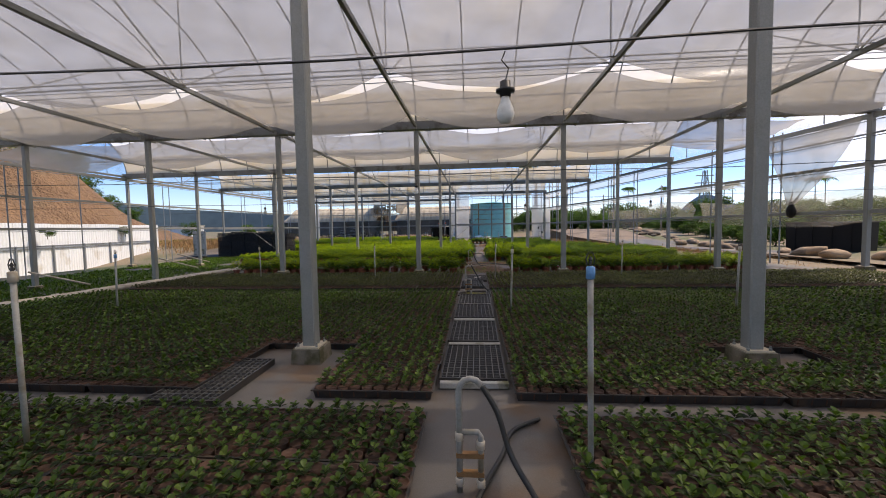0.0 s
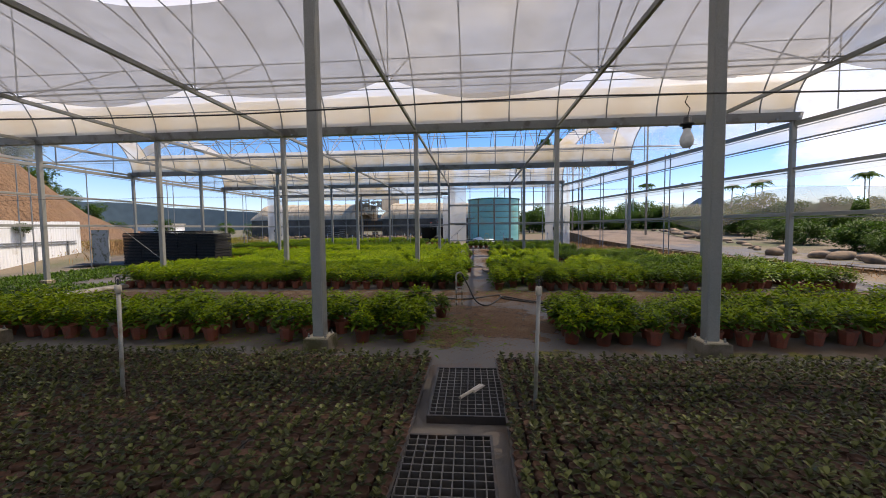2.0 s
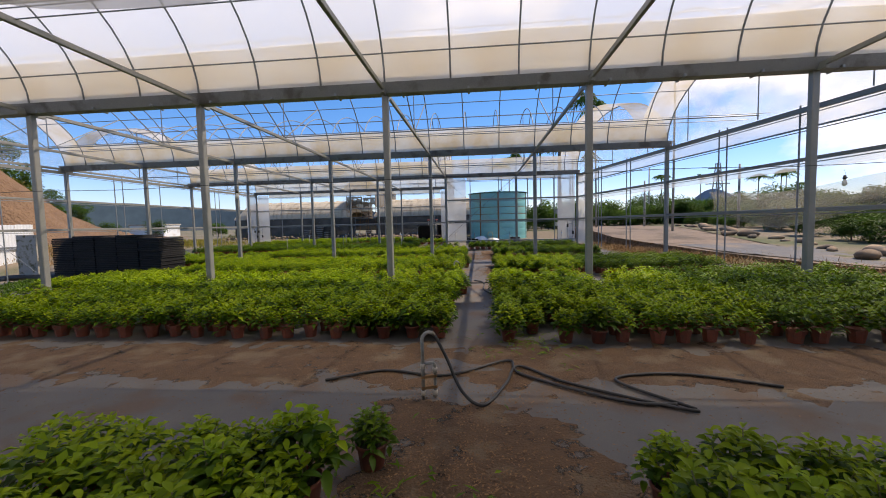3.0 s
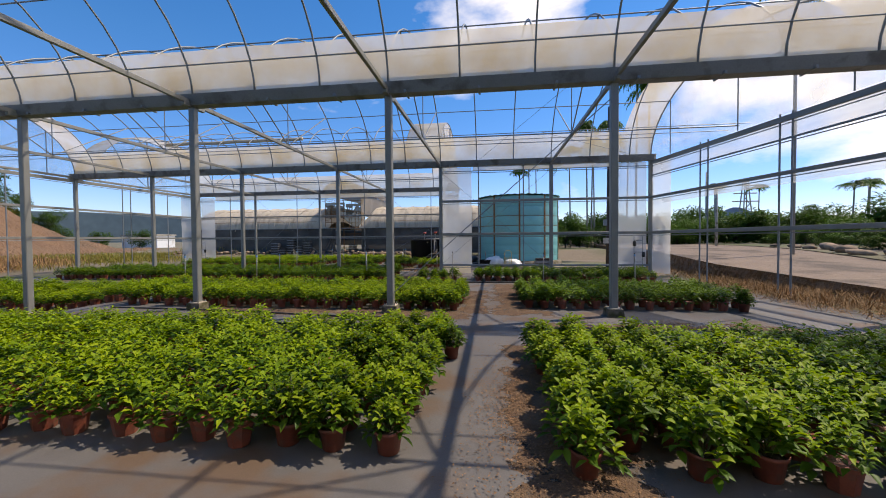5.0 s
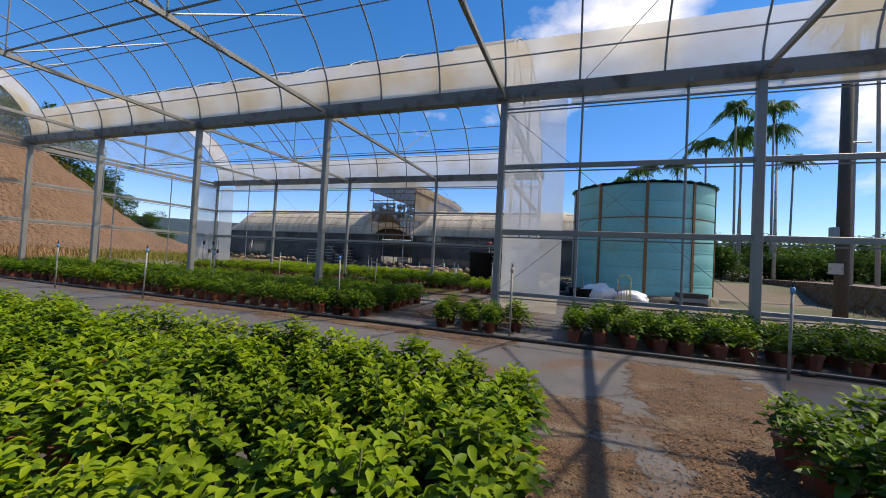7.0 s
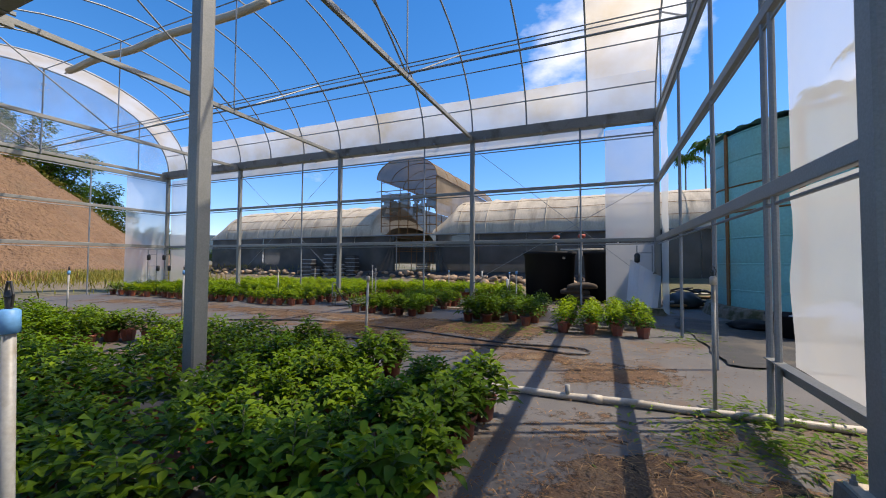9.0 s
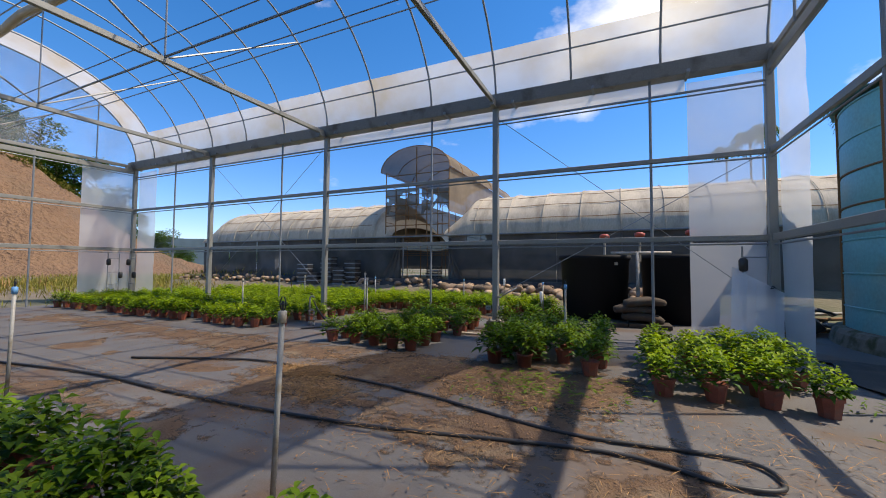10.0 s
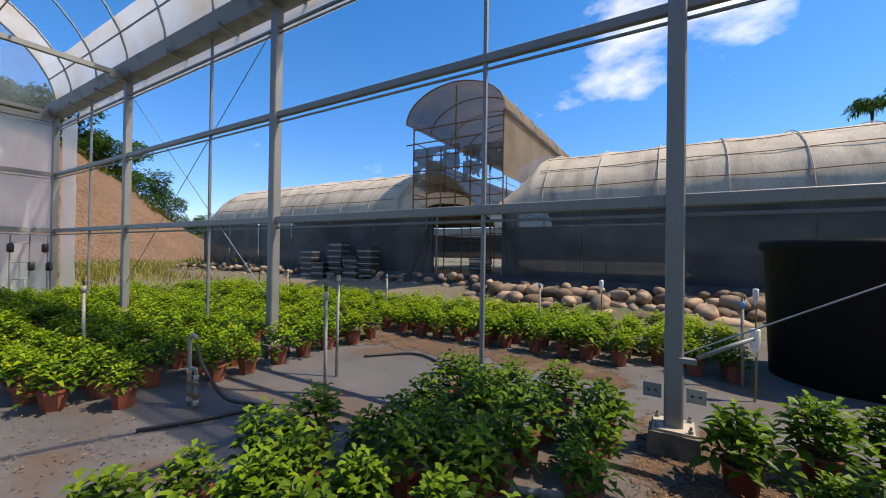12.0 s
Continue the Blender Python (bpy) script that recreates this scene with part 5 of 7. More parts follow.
part("bottle", Geo().lathe([(0.012, 0.38), (0.014, 0.42), (0.034, 0.47), (0.036, 0.6), (0.032, 0.615), (0.004, 0.62)], 14), BULB, bt, smooth=True)
# bracket and turnbuckle on a post
br = thing("steel_bracket", (-4.0, 35.655, 0.3), "flat steel bracket with bolt holes on a post", "bracket")
for s in (-1, 1):
    part("plate", Geo().box((s * 0.115, 0, 0), (0.1, 0.008, 0.085)), STEEL if s < 0 else BASEPLATE, br)
    for dx in (-0.02, 0.02):
        part("bolt_hole", Geo().lathe([(0.008, 0), (0.008, 0.003), (0.002, 0.003)], 8), BLACKPLASTIC, br).matrix_basis = pose(s * 0.115 + dx, -0.0045, 0.0, 90, 0, 0)
tb = thing("turnbuckle", (-3.93, 35.68, 0.5), "steel turnbuckle tightening a bracing rod", "turnbuckle")
part("clamp", Geo().box((0, 0, 0), (0.09, 0.05, 0.03)), STEEL, tb)
part("body", Geo().tube([(0.05, 0.02, 0.02), (0.32, 0.04, 0.17)], 0.014, 8), STEEL, tb, smooth=True)
for x, y in ((-5.1, 40.2), (-3.0, 39.9)):
    b2_ = thing("bottle_on_stick", (x, y, ground(x, y)), "pale plastic bottle pushed over a short stick", "bottle", "bottles on sticks")
    part("stick", Geo().tube([(0, 0, 0), (0.01, 0, 0.65)], 0.009, 6), STEM, b2_)
    part("bottle", Geo().lathe([(0.012, 0.52), (0.014, 0.56), (0.034, 0.61), (0.036, 0.74), (0.032, 0.755), (0.004, 0.76)], 14), BULB, b2_, smooth=True)

# channel under the corner film, basin by the tank
ch = thing("film_channel", (0.03, 28.8, 0.31), "grey steel channel holding the lower edge of the film", "channel")
part("web", Geo().bar((0, 0.06, 0), (0, 1.2, 0), 0.012, 0.09), STEEL, ch)
part("flange", Geo().bar((-0.035, 0.06, 0.045), (-0.035, 1.2, 0.045), 0.07, 0.008), STEEL, ch)
bs = thing("black_basin", (1.5, 33.75, -0.07), "black plastic basin with a grey stick in it", "basin")
part("bowl", Geo().lathe([(0.26, 0), (0.33, 0.3), (0.36, 0.32), (0.36, 0.34), (0.31, 0.33), (0.24, 0.03)], 24), BLACKTANK, bs, smooth=True)
part("stick", Geo().tube([(0.1, 0, 0.03), (0.04, 0.05, 0.72), (0.0, 0.05, 0.74)], 0.02, 8), PVC, bs, smooth=True)

# black cloth on the ground between the corner and the tank, and a heap of hoses behind it
g = Geo()
g.sheet(lambda u, v: (0.15 + 1.75 * u + 0.2 * noise.noise((v * 5, 1.0, 3.0)), 31.6 + 3.6 * v + 0.25 * noise.noise((u * 4, v * 3, 1.0)), -0.055 + 0.03 * abs(noise.noise((u * 9, v * 14, 2.0)))), 30, 50)
solid("ground_cloth", g, NET_FOOT, "black woven cloth spread in folds beside the tank", "cloth", smooth=True)
rs = random.Random(29)
for k in range(7):
    a0, cx, cy = rs.uniform(0, 6.28), 0.9 + rs.uniform(-0.35, 0.5), 38.0 + rs.uniform(-0.4, 0.7)
    pts = [Vector((cx + (0.32 + 0.06 * math.sin(3 * a + k)) * math.cos(a), cy + 0.3 * math.sin(a), 0.02 + 0.05 * k + 0.05 * math.sin(2 * a + k))) for a in (a0 + 0.42 * i for i in range(14))]
    solid("hose_loop", Geo().tube(pts, 0.022, 8), RUBBER, "black hose thrown in loops on a heap", "hose", "heap of hoses", smooth=True)
for k in range(4):
    solid("loose_pipe", Geo().tube([(0.2 + 0.1 * k, 36.9 + 0.25 * k, 0.0 + 0.07 * k), (2.1, 38.1 + 0.2 * k, 0.02 + 0.07 * k)], 0.03, 8), PVC if k % 2 else RUST, "old pipe lying on the ground behind the wall", "pipe", "old pipes", smooth=True)

# ---- plants ----


def leaves(rng, base, az, el, length, wide, droop, fine):
    """Vertices and faces of many leaves at once; arrays of one row a leaf. fine: three cross sections instead of one."""
    n = len(az)
    dx, dy = np.cos(az), np.sin(az)
    sx, sy = -dy, dx
    roll = rng.uniform(-0.35, 0.35, n)
    secs = ((0.18, 0.55), (0.48, 1.0), (0.78, 0.66)) if fine else ((0.48, 1.0),)
    cols = []

    def at(s, side, lift):
        r = length * s * np.cos(el)
        z = length * (s * np.sin(el) - droop * s * s)
        w = wide * side
        return np.stack([base[:, 0] + dx * r + sx * w, base[:, 1] + dy * r + sy * w, base[:, 2] + z + lift * wide + roll * w], 1)
    cols.append(at(0.0, 0.0, 0.0))
    for s, k in secs:
        cols += [at(s, -0.5 * k, 0.22 * k), at(s, 0.0, -0.04), at(s, 0.5 * k, 0.22 * k)]
    cols.append(at(1.0, 0.0, 0.0))
    m = len(cols)
    V = np.stack(cols, 1).reshape(-1, 3)
    if fine:
        F = [(0, 2, 1), (0, 3, 2), (1, 2, 5, 4), (2, 3, 6, 5), (4, 5, 8, 7), (5, 6, 9, 8), (7, 8, 10), (8, 9, 10)]
    else:
        F = [(0, 2, 1), (0, 3, 2), (1, 2, 4), (2, 3, 4)]
    return V, F, m


def foliage(seed, shoots, per, radius, z0, z1, ln, wd, fine):
    """The leaves of one bushy pot plant, and the shoot tips."""
    rng = np.random.default_rng(seed)
    tips = []
    for k in range(shoots):
        r = radius * math.sqrt((k + 0.3) / shoots) * rng.uniform(0.85, 1.1)
        a = k * 2.4 + rng.uniform(-0.3, 0.3)
        tips.append((r * math.cos(a), r * math.sin(a), z1 - (z1 - z0) * (r / radius) ** 2 * 0.75 + rng.uniform(-0.025, 0.02)))
    B, A, E_, L_, W_, D_ = [], [], [], [], [], []
    for t in tips:
        ph = rng.uniform(0, 6.28)
        for j in range(per):
            lay = j / per
            B.append((t[0], t[1], t[2] - 0.14 * lay + 0.005))
            A.append(ph + j * 2.4 + rng.uniform(-0.25, 0.25))
            E_.append(rng.uniform(0.45, 0.95) - 0.6 * lay)
            L_.append(ln * rng.uniform(0.75, 1.15) * (0.72 + 0.4 * lay))
            W_.append(wd * rng.uniform(0.85, 1.15) * (0.75 + 0.35 * lay))
            D_.append(rng.uniform(0.18, 0.6))
    V, F, m = leaves(rng, np.array(B), np.array(A), np.array(E_), np.array(L_), np.array(W_), np.array(D_), fine)
    return V, F, m, tips


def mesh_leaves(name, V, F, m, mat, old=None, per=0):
    """One mesh of all leaves; with old, the lower leaves of every shoot of that many take the second material, darkened
    for shade.
    """
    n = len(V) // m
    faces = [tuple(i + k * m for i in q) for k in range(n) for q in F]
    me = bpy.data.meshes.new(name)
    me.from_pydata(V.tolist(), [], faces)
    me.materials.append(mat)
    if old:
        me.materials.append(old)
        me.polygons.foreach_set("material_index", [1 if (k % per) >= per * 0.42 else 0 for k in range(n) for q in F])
    me.polygons.foreach_set("use_smooth", [True] * len(me.polygons))
    me.update()
    return me


def pot_geo(r=0.092, h=0.155, n=16):
    return Geo().lathe([(r * 0.72, 0.0), (r * 0.76, 0.004), (r * 0.95, h * 0.84), (r * 1.04, h * 0.85), (r * 1.06, h), (r * 0.99, h), (r * 0.93, h * 0.82)], n)


POT_MESH = mesh_of("pot", pot_geo(), POT, True)
SOIL_MESH = mesh_of("soil", Geo().lathe([(0.085, 0.128), (0.04, 0.134), (0.004, 0.136)], 14), SOIL, True)


def stems_geo(tips):
    g = Geo()
    for t in tips[::2]:
        g.tube([(t[0] * 0.12, t[1] * 0.12, 0.11), (t[0] * 0.55, t[1] * 0.55, 0.11 + (t[2] - 0.11) * 0.55), (t[0], t[1], t[2])], 0.005, 5, 0.0028)
    return g


NEAR = {}
for tone, mat, old in (("bright", LEAF_BRIGHT, LEAF_BRIGHT_SHADED), ("mid", LEAF_MID, LEAF_MID_DARK)):
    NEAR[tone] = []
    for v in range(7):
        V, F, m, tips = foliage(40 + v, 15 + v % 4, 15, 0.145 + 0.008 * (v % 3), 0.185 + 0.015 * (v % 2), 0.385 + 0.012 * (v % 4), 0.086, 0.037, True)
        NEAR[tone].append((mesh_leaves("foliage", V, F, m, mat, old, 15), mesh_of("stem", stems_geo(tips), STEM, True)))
FAR = [foliage(80 + v, 14, 10, 0.152, 0.20, 0.395, 0.098, 0.044, False) for v in range(7)]

prng = random.Random(21)
# beds of pot plants: x0, x1, y0, y1, tone, spacing, size
# mid at y 11 to 25 paints those beds' shade into the leaf colour
BEDS = [(-5.7, 0.95, 7.5, 8.55, "bright", 0.30, 1.1), (2.75, 5.1, 7.5, 8.45, "bright", 0.30, 1.1), (5.3, 9.6, 7.6, 9.1, "bright", 0.31, 1.1), (-6.2, 1.3, 11.3, 15.3, "bright", 0.325, 1.12),
        (2.2, 5.2, 11.15, 14.9, "bright", 0.325, 1.12), (5.3, 9.2, 11.15, 15.1, "mid", 0.325, 1.12), (-11.5, 1.22, 16.95, 19.7, "bright", 0.325, 1.04),
        (2.45, 4.6, 16.9, 19.4, "bright", 0.325, 1.04), (4.7, 8.2, 16.9, 19.4, "mid", 0.325, 1.04), (-13.2, -6.7, 22.4, 24.4, "bright", 0.325, 1.04),
        (-6.0, 1.18, 22.0, 24.25, "bright", 0.325, 1.04), (2.6, 6.5, 22.3, 24.5, "mid", 0.325, 1.04), (-14.5, -2.85, 26.9, 29.92, "mid", 0.333, 1.02), (-2.6, -1.8, 26.9, 29.55, "mid", 0.335, 1.02),
        (-0.44, 0.62, 26.95, 27.4, "mid", 0.325, 1.05), (1.45, 6.9, 26.95, 28.35, "mid", 0.31, 1.05), (-15.4, -7.6, 33.85, 37.0, "bright", 0.34, 0.95),
        (-6.0, -4.45, 33.5, 34.6, "mid", 0.335, 0.95), (-5.8, -4.4, 34.75, 36.1, "mid", 0.35, 1.0), (-3.6, -2.2, 33.3, 35.2, "mid", 0.36, 1.08), (-1.75, -0.5, 32.9, 34.4, "bright", 0.37, 1.05),
        (-14.2, -3.5, 37.55, 38.9, "bright", 0.33, 1.04)]
AISLE = [(1.9, 5.0), (1.9, 20.0), (1.2, 23.0), (-1.5, 29.0), (-4.2, 33.0)]


def aisle_distance(x, y):
    """Distance from the line of the walkway between the beds."""
    best = 99.0
    for (ax, ay), (bx, by) in zip(AISLE, AISLE[1:]):
        k = min(1.0, max(0.0, ((x - ax) * (bx - ax) + (y - ay) * (by - ay)) / ((bx - ax) ** 2 + (by - ay) ** 2)))
        best = min(best, math.hypot(x - ax - k * (bx - ax), y - ay - k * (by - ay)))
    return best


all_spots = []
for x0, x1, y0, y1, tone, stp, big in BEDS:
    nx, ny = int((x1 - x0) / stp), int((y1 - y0) / stp)
    for i in range(nx + 1):
        for j in range(ny + 1):
            x = x1 - i * stp + prng.uniform(-0.045, 0.045) if x1 < 2 else x0 + i * stp + prng.uniform(-0.045, 0.045)
            y = y0 + j * stp + prng.uniform(-0.045, 0.045)
            if prng.random() < (0.05 if tone == "mid" and 26 < y < 30 else 0.035) or x > east(y) - 0.5 or (-7.0 < x < -5.3 and 28.8 < y < 29.6):
                continue
            if any(abs(x - px) < 0.3 and abs(y - py) < 0.3 for px, py in spots):
                continue
            all_spots.append((x, y, tone, prng.uniform(0.82, 1.18) * big, prng.uniform(0, 360)))
all_spots.sort(key=lambda q: aisle_distance(q[0], q[1]))
near_spots, far_spots = all_spots[:282], all_spots[282:]
for x, y, s in ((1.18, 8.72, 0.85), (1.5, 14.3, 1.0), (1.2, 14.45, 1.0), (1.43, 18.95, 1.05), (6.45, 22.2, 1.0), (-6.8, 29.4, 0.9), (-7.03, 29.22, 0.9), (-7.0, 29.76, 0.9), (-3.70, 35.4, 1.15), (-3.32, 35.75, 1.2), (-2.95, 35.95, 1.15), (-3.42, 35.15, 0.6)):
    near_spots.append((x, y, "mid", s, prng.uniform(0, 360)))
for x, y, tone, s, rz in near_spots:
    z = ground(x, y) + 0.01
    p = thing("potted_plant", (x, y, z, 0, 0, rz), "leafy green bedding plant in a terracotta plastic pot" if tone == "mid" else "yellow-green leafy bedding plant in a terracotta plastic pot", "potted plant", "bedding plants in pots")
    fm, sm = prng.choice(NEAR[tone])
    pot = part("pot", POT_MESH, POT, p, "terracotta-red plastic pot")
    part("soil", SOIL_MESH, SOIL, pot)
    part("stem", sm, STEM, p).scale = (s, s, 0.25 + 0.75 * s)
    part("foliage", fm, LEAF_MID, p).scale = (s, s, 0.25 + 0.75 * s)

potv, potf = [], []
for tone, mat, old in (("bright", LEAF_BRIGHT, LEAF_BRIGHT_SHADED), ("mid", LEAF_MID, LEAF_MID_DARK)):
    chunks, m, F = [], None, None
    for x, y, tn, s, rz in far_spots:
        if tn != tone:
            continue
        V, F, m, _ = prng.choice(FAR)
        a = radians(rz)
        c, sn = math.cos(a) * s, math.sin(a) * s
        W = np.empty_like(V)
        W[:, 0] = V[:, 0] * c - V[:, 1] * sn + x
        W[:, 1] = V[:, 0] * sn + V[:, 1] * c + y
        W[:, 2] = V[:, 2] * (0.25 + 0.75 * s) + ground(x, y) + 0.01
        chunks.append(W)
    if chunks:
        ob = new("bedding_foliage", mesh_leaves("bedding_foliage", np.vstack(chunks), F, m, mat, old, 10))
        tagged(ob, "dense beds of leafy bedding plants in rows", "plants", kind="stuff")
g = Geo()
for x, y, tn, s, rz in far_spots:
    g.lathe([(0.068, 0.0), (0.088, 0.13), (0.097, 0.131), (0.097, 0.155), (0.03, 0.13)], 8, (x, y, ground(x, y) + 0.01))
solid("bedding_pots", g, POT, "terracotta plastic pots standing close in rows", "pots", kind="stuff")

# ---- seedling trays ----
TW, TD = 0.90, 0.54
g = Geo()
rings = [(TW / 2 - 0.02, TD / 2 - 0.02, 0.0), (TW / 2 - 0.008, TD / 2 - 0.008, 0.06), (TW / 2 + 0.004, TD / 2 + 0.004, 0.06), (TW / 2 + 0.004, TD / 2 + 0.004, 0.067), (TW / 2 - 0.012, TD / 2 - 0.012, 0.067), (TW / 2 - 0.025, TD / 2 - 0.025, 0.012)]
g.add([(sx * a, sy * b, z) for a, b, z in rings for sx, sy in ((-1, -1), (1, -1), (1, 1), (-1, 1))], [(4 * i + k, 4 * i + (k + 1) % 4, 4 * i + 4 + (k + 1) % 4, 4 * i + 4 + k) for i in range(5) for k in range(4)] + [(20, 21, 22, 23), (3, 2, 1, 0)])
TRAY_MESH = mesh_of("tray", g, TRAY)
g = Geo()
for i in range(10):
    for j in range(6):
        g.lathe([(0.03, 0.012), (0.041, 0.075), (0.038, 0.075), (0.035, 0.066), (0.002, 0.068)], 8, (-0.405 + 0.09 * i, -0.225 + 0.09 * j, 0))
CELL_MESH = mesh_of("cell_insert", g, surface("dark_small_pot", (0.055, 0.028, 0.018), (0.10, 0.046, 0.028), 0.7, 0, 12.0, 90.0, 0.1, 0.002, island=0.4), True)


def seedling_mesh(seed, sparse, lush, mat, old):
    rng = np.random.default_rng(seed)
    B, A, E_, L_, W_, D_ = [], [], [], [], [], []
    for i in range(10):
        for j in range(6):
            if rng.random() < sparse:
                continue
            cx, cy = -0.405 + 0.09 * i + rng.uniform(-0.01, 0.01), -0.225 + 0.09 * j + rng.uniform(-0.01, 0.01)
            ph = rng.uniform(0, 6.28)
            k = rng.uniform(0.8, 1.2) * lush
            for q in range(10):
                lay = q / 10
                B.append((cx, cy, 0.085 + 0.045 * (1 - lay) * k))
                A.append(ph + q * 2.4 + rng.uniform(-0.3, 0.3))
                E_.append(rng.uniform(0.75, 1.2) - 0.75 * lay)
                L_.append(k * rng.uniform(0.042, 0.060) * (0.8 + 0.35 * lay))
                W_.append(k * rng.uniform(0.023, 0.033))
                D_.append(rng.uniform(0.1, 0.4))
    V, F, m = leaves(rng, np.array(B), np.array(A), np.array(E_), np.array(L_), np.array(W_), np.array(D_), True)
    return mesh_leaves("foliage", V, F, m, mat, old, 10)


SEEDLINGS = [seedling_mesh(q, e, k, LEAF_HEART_LIT, LEAF_DARK) for q, e, k in ((5, 0.02, 1.0), (6, 0.04, 0.96), (7, 0.02, 1.06), (8, 0.06, 0.9), (9, 0.03, 0.97))]
BRONZE = [seedling_mesh(q, e, k, LEAF_BRONZE_LIT, LEAF_BRONZE) for q, e, k in ((15, 0.03, 0.96), (16, 0.05, 0.92), (17, 0.02, 1.0), (18, 0.07, 0.88))]


def tray_bed(x_from, direction, y0, y1, x_to, lush, depth=1.0):
    x = x_from + direction * TW / 2
    while (x - x_to) * direction < 0:
        y = y0 + TD * depth / 2
        while y + TD * depth / 2 <= y1 + 0.06:
            hole = any(abs(x - px) < 0.42 and abs(y - py) < 0.30 for px, py in spots)
            strip = -0.2 < x + TW / 2 and x - TW / 2 < 0.28 and -1.0 < y < 0.05
            if not hole and not strip and x < east(y) - 0.7 and x > -6.4:
                t = thing("seedling_tray", (x + prng.uniform(-0.008, 0.008), y + prng.uniform(-0.008, 0.008), ground(x, y) + 0.012, 0, 0, prng.choice((0, 180)) + prng.uniform(-0.6, 0.6)),
                          "black tray filled with dark green leafy seedlings", "seedling tray", "trays of seedlings")
                t.scale = (1, depth, 1)
                part("tray", TRAY_MESH, TRAY, t)
                tagged(part("cell_insert", CELL_MESH, SOIL, t), "small dark pots set close in the tray", kind="stuff")
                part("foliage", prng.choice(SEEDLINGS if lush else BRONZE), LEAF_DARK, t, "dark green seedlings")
            y += TD * depth + 0.012
        x += direction * (TW + 0.012)


for y0, y1 in ((-3.9, -1.14), (-0.84, 3.62), (4.25, 6.8)):
    k = 0.92 if y0 > 4 else 1.0
    tray_bed(1.27, -1, y0, y1, -6.3, y0 < 4, k)
    tray_bed(2.06 if y0 < -1 else 1.86, 1, y0, y1, 11.5, y0 < 4, k)

# empty lattice trays along the middle path
LW, LD = 0.54, 0.88
LATTICE = surface("grey_lattice_plastic", (0.065, 0.063, 0.06), (0.115, 0.11, 0.105), 0.55, 0, 12.0, 90.0, 0.1, 0.002)
g = Geo()
rings = [(LW / 2, LD / 2, 0.0), (LW / 2, LD / 2, 0.056), (LW / 2 - 0.016, LD / 2 - 0.016, 0.056), (LW / 2 - 0.016, LD / 2 - 0.016, 0.004)]
g.add([(sx * a, sy * b, z) for a, b, z in rings for sx, sy in ((-1, -1), (1, -1), (1, 1), (-1, 1))], [(4 * i + k, 4 * i + (k + 1) % 4, 4 * i + 4 + (k + 1) % 4, 4 * i + 4 + k) for i in range(3) for k in range(4)] + [(12, 13, 14, 15)])
RIM_MESH = mesh_of("rim", g, TRAY)
LONG_MESH = mesh_of("long_bar", Geo().box((0, 0, 0.029), (0.0065, LD - 0.03, 0.05)), LATTICE)
CROSS_MESH = mesh_of("cross_bar", Geo().box((0, 0, 0.0285), (LW - 0.03, 0.0065, 0.051)), LATTICE)


def lattice_tray(x, y, rz):
    t = thing("lattice_tray", (x, y, ground(x, y) + 0.012, 0, 0, rz), "empty grey lattice tray laid as a path", "tray", "lattice trays on the path")
    part("rim", RIM_MESH, LATTICE, t)
    for i in range(1, 10):
        part("long_bar", LONG_MESH, LATTICE, t).location = (-LW / 2 + LW * i / 10, 0, 0)
    for j in range(1, 15):
        part("cross_bar", CROSS_MESH, LATTICE, t).location = (0, -LD / 2 + LD * j / 15, 0)


for x, y, rz in ((1.56, -0.12, -0.4), (1.56, 0.89, -0.6), (1.56, 1.97, 0.4), (1.57, 2.95, -0.5), (1.5, 4.98, 0.8), (1.61, 6.11, 0.6)):
    lattice_tray(x, y, rz)
lattice_tray(-0.55, -0.6, 1.5)
lattice_tray(2.22, 3.74, 88)
for y, w in ((1.43, 0.07), (0.38, 0.05), (2.46, 0.04), (-0.62, 0.05)):
    solid("path_bar", Geo().bar((1.3, y, ground(1.5, y) + 0.04), (1.83, y + 0.004, ground(1.5, y) + 0.04), w, 0.05), CONCRETE, "pale bar laid between the lattice trays", "bar", "bars on the path")
tl = thing("hand_trowel", (1.63, 6.02, ground(1.6, 6.0) + 0.075, 0, 0, -32), "small pale hand tool lying on a lattice tray", "tool")
part("blade", Geo().box((0, 0.1, 0), (0.05, 0.16, 0.012), taper=0.8), PVC_WHITE, tl)
part("handle", Geo().tube([(0, 0.02, 0.005), (0, -0.14, 0.01)], 0.012, 8), PVC_WHITE, tl)

# low weeds on the west terrace
rng = np.random.default_rng(77)
n = 13000
bx, by = rng.uniform(-15.4, -6.9, n), rng.uniform(-2, 20, n)
keep = np.array([noise.noise((float(a) * 0.5, float(b) * 0.5, 2)) > -0.35 for a, b in zip(bx, by)])
bx, by = bx[keep], by[keep]
bz = np.array([ground(float(a), float(b)) for a, b in zip(bx, by)])
rep = 6
B = np.repeat(np.stack([bx, by, bz + 0.02], 1), rep, 0)
k = len(B)
V, F, m = leaves(rng, B, rng.uniform(0, 6.28, k), rng.uniform(0.3, 1.3, k), rng.uniform(0.08, 0.2, k), rng.uniform(0.02, 0.045, k), rng.uniform(0.1, 0.6, k), False)
tagged(new("terrace_weeds", mesh_leaves("terrace_weeds", V, F, m, LEAF_MID_DARK)), "low green weeds and seedlings on the west terrace", "weeds", kind="stuff")

# ---- pipes, hoses, sprinklers ----


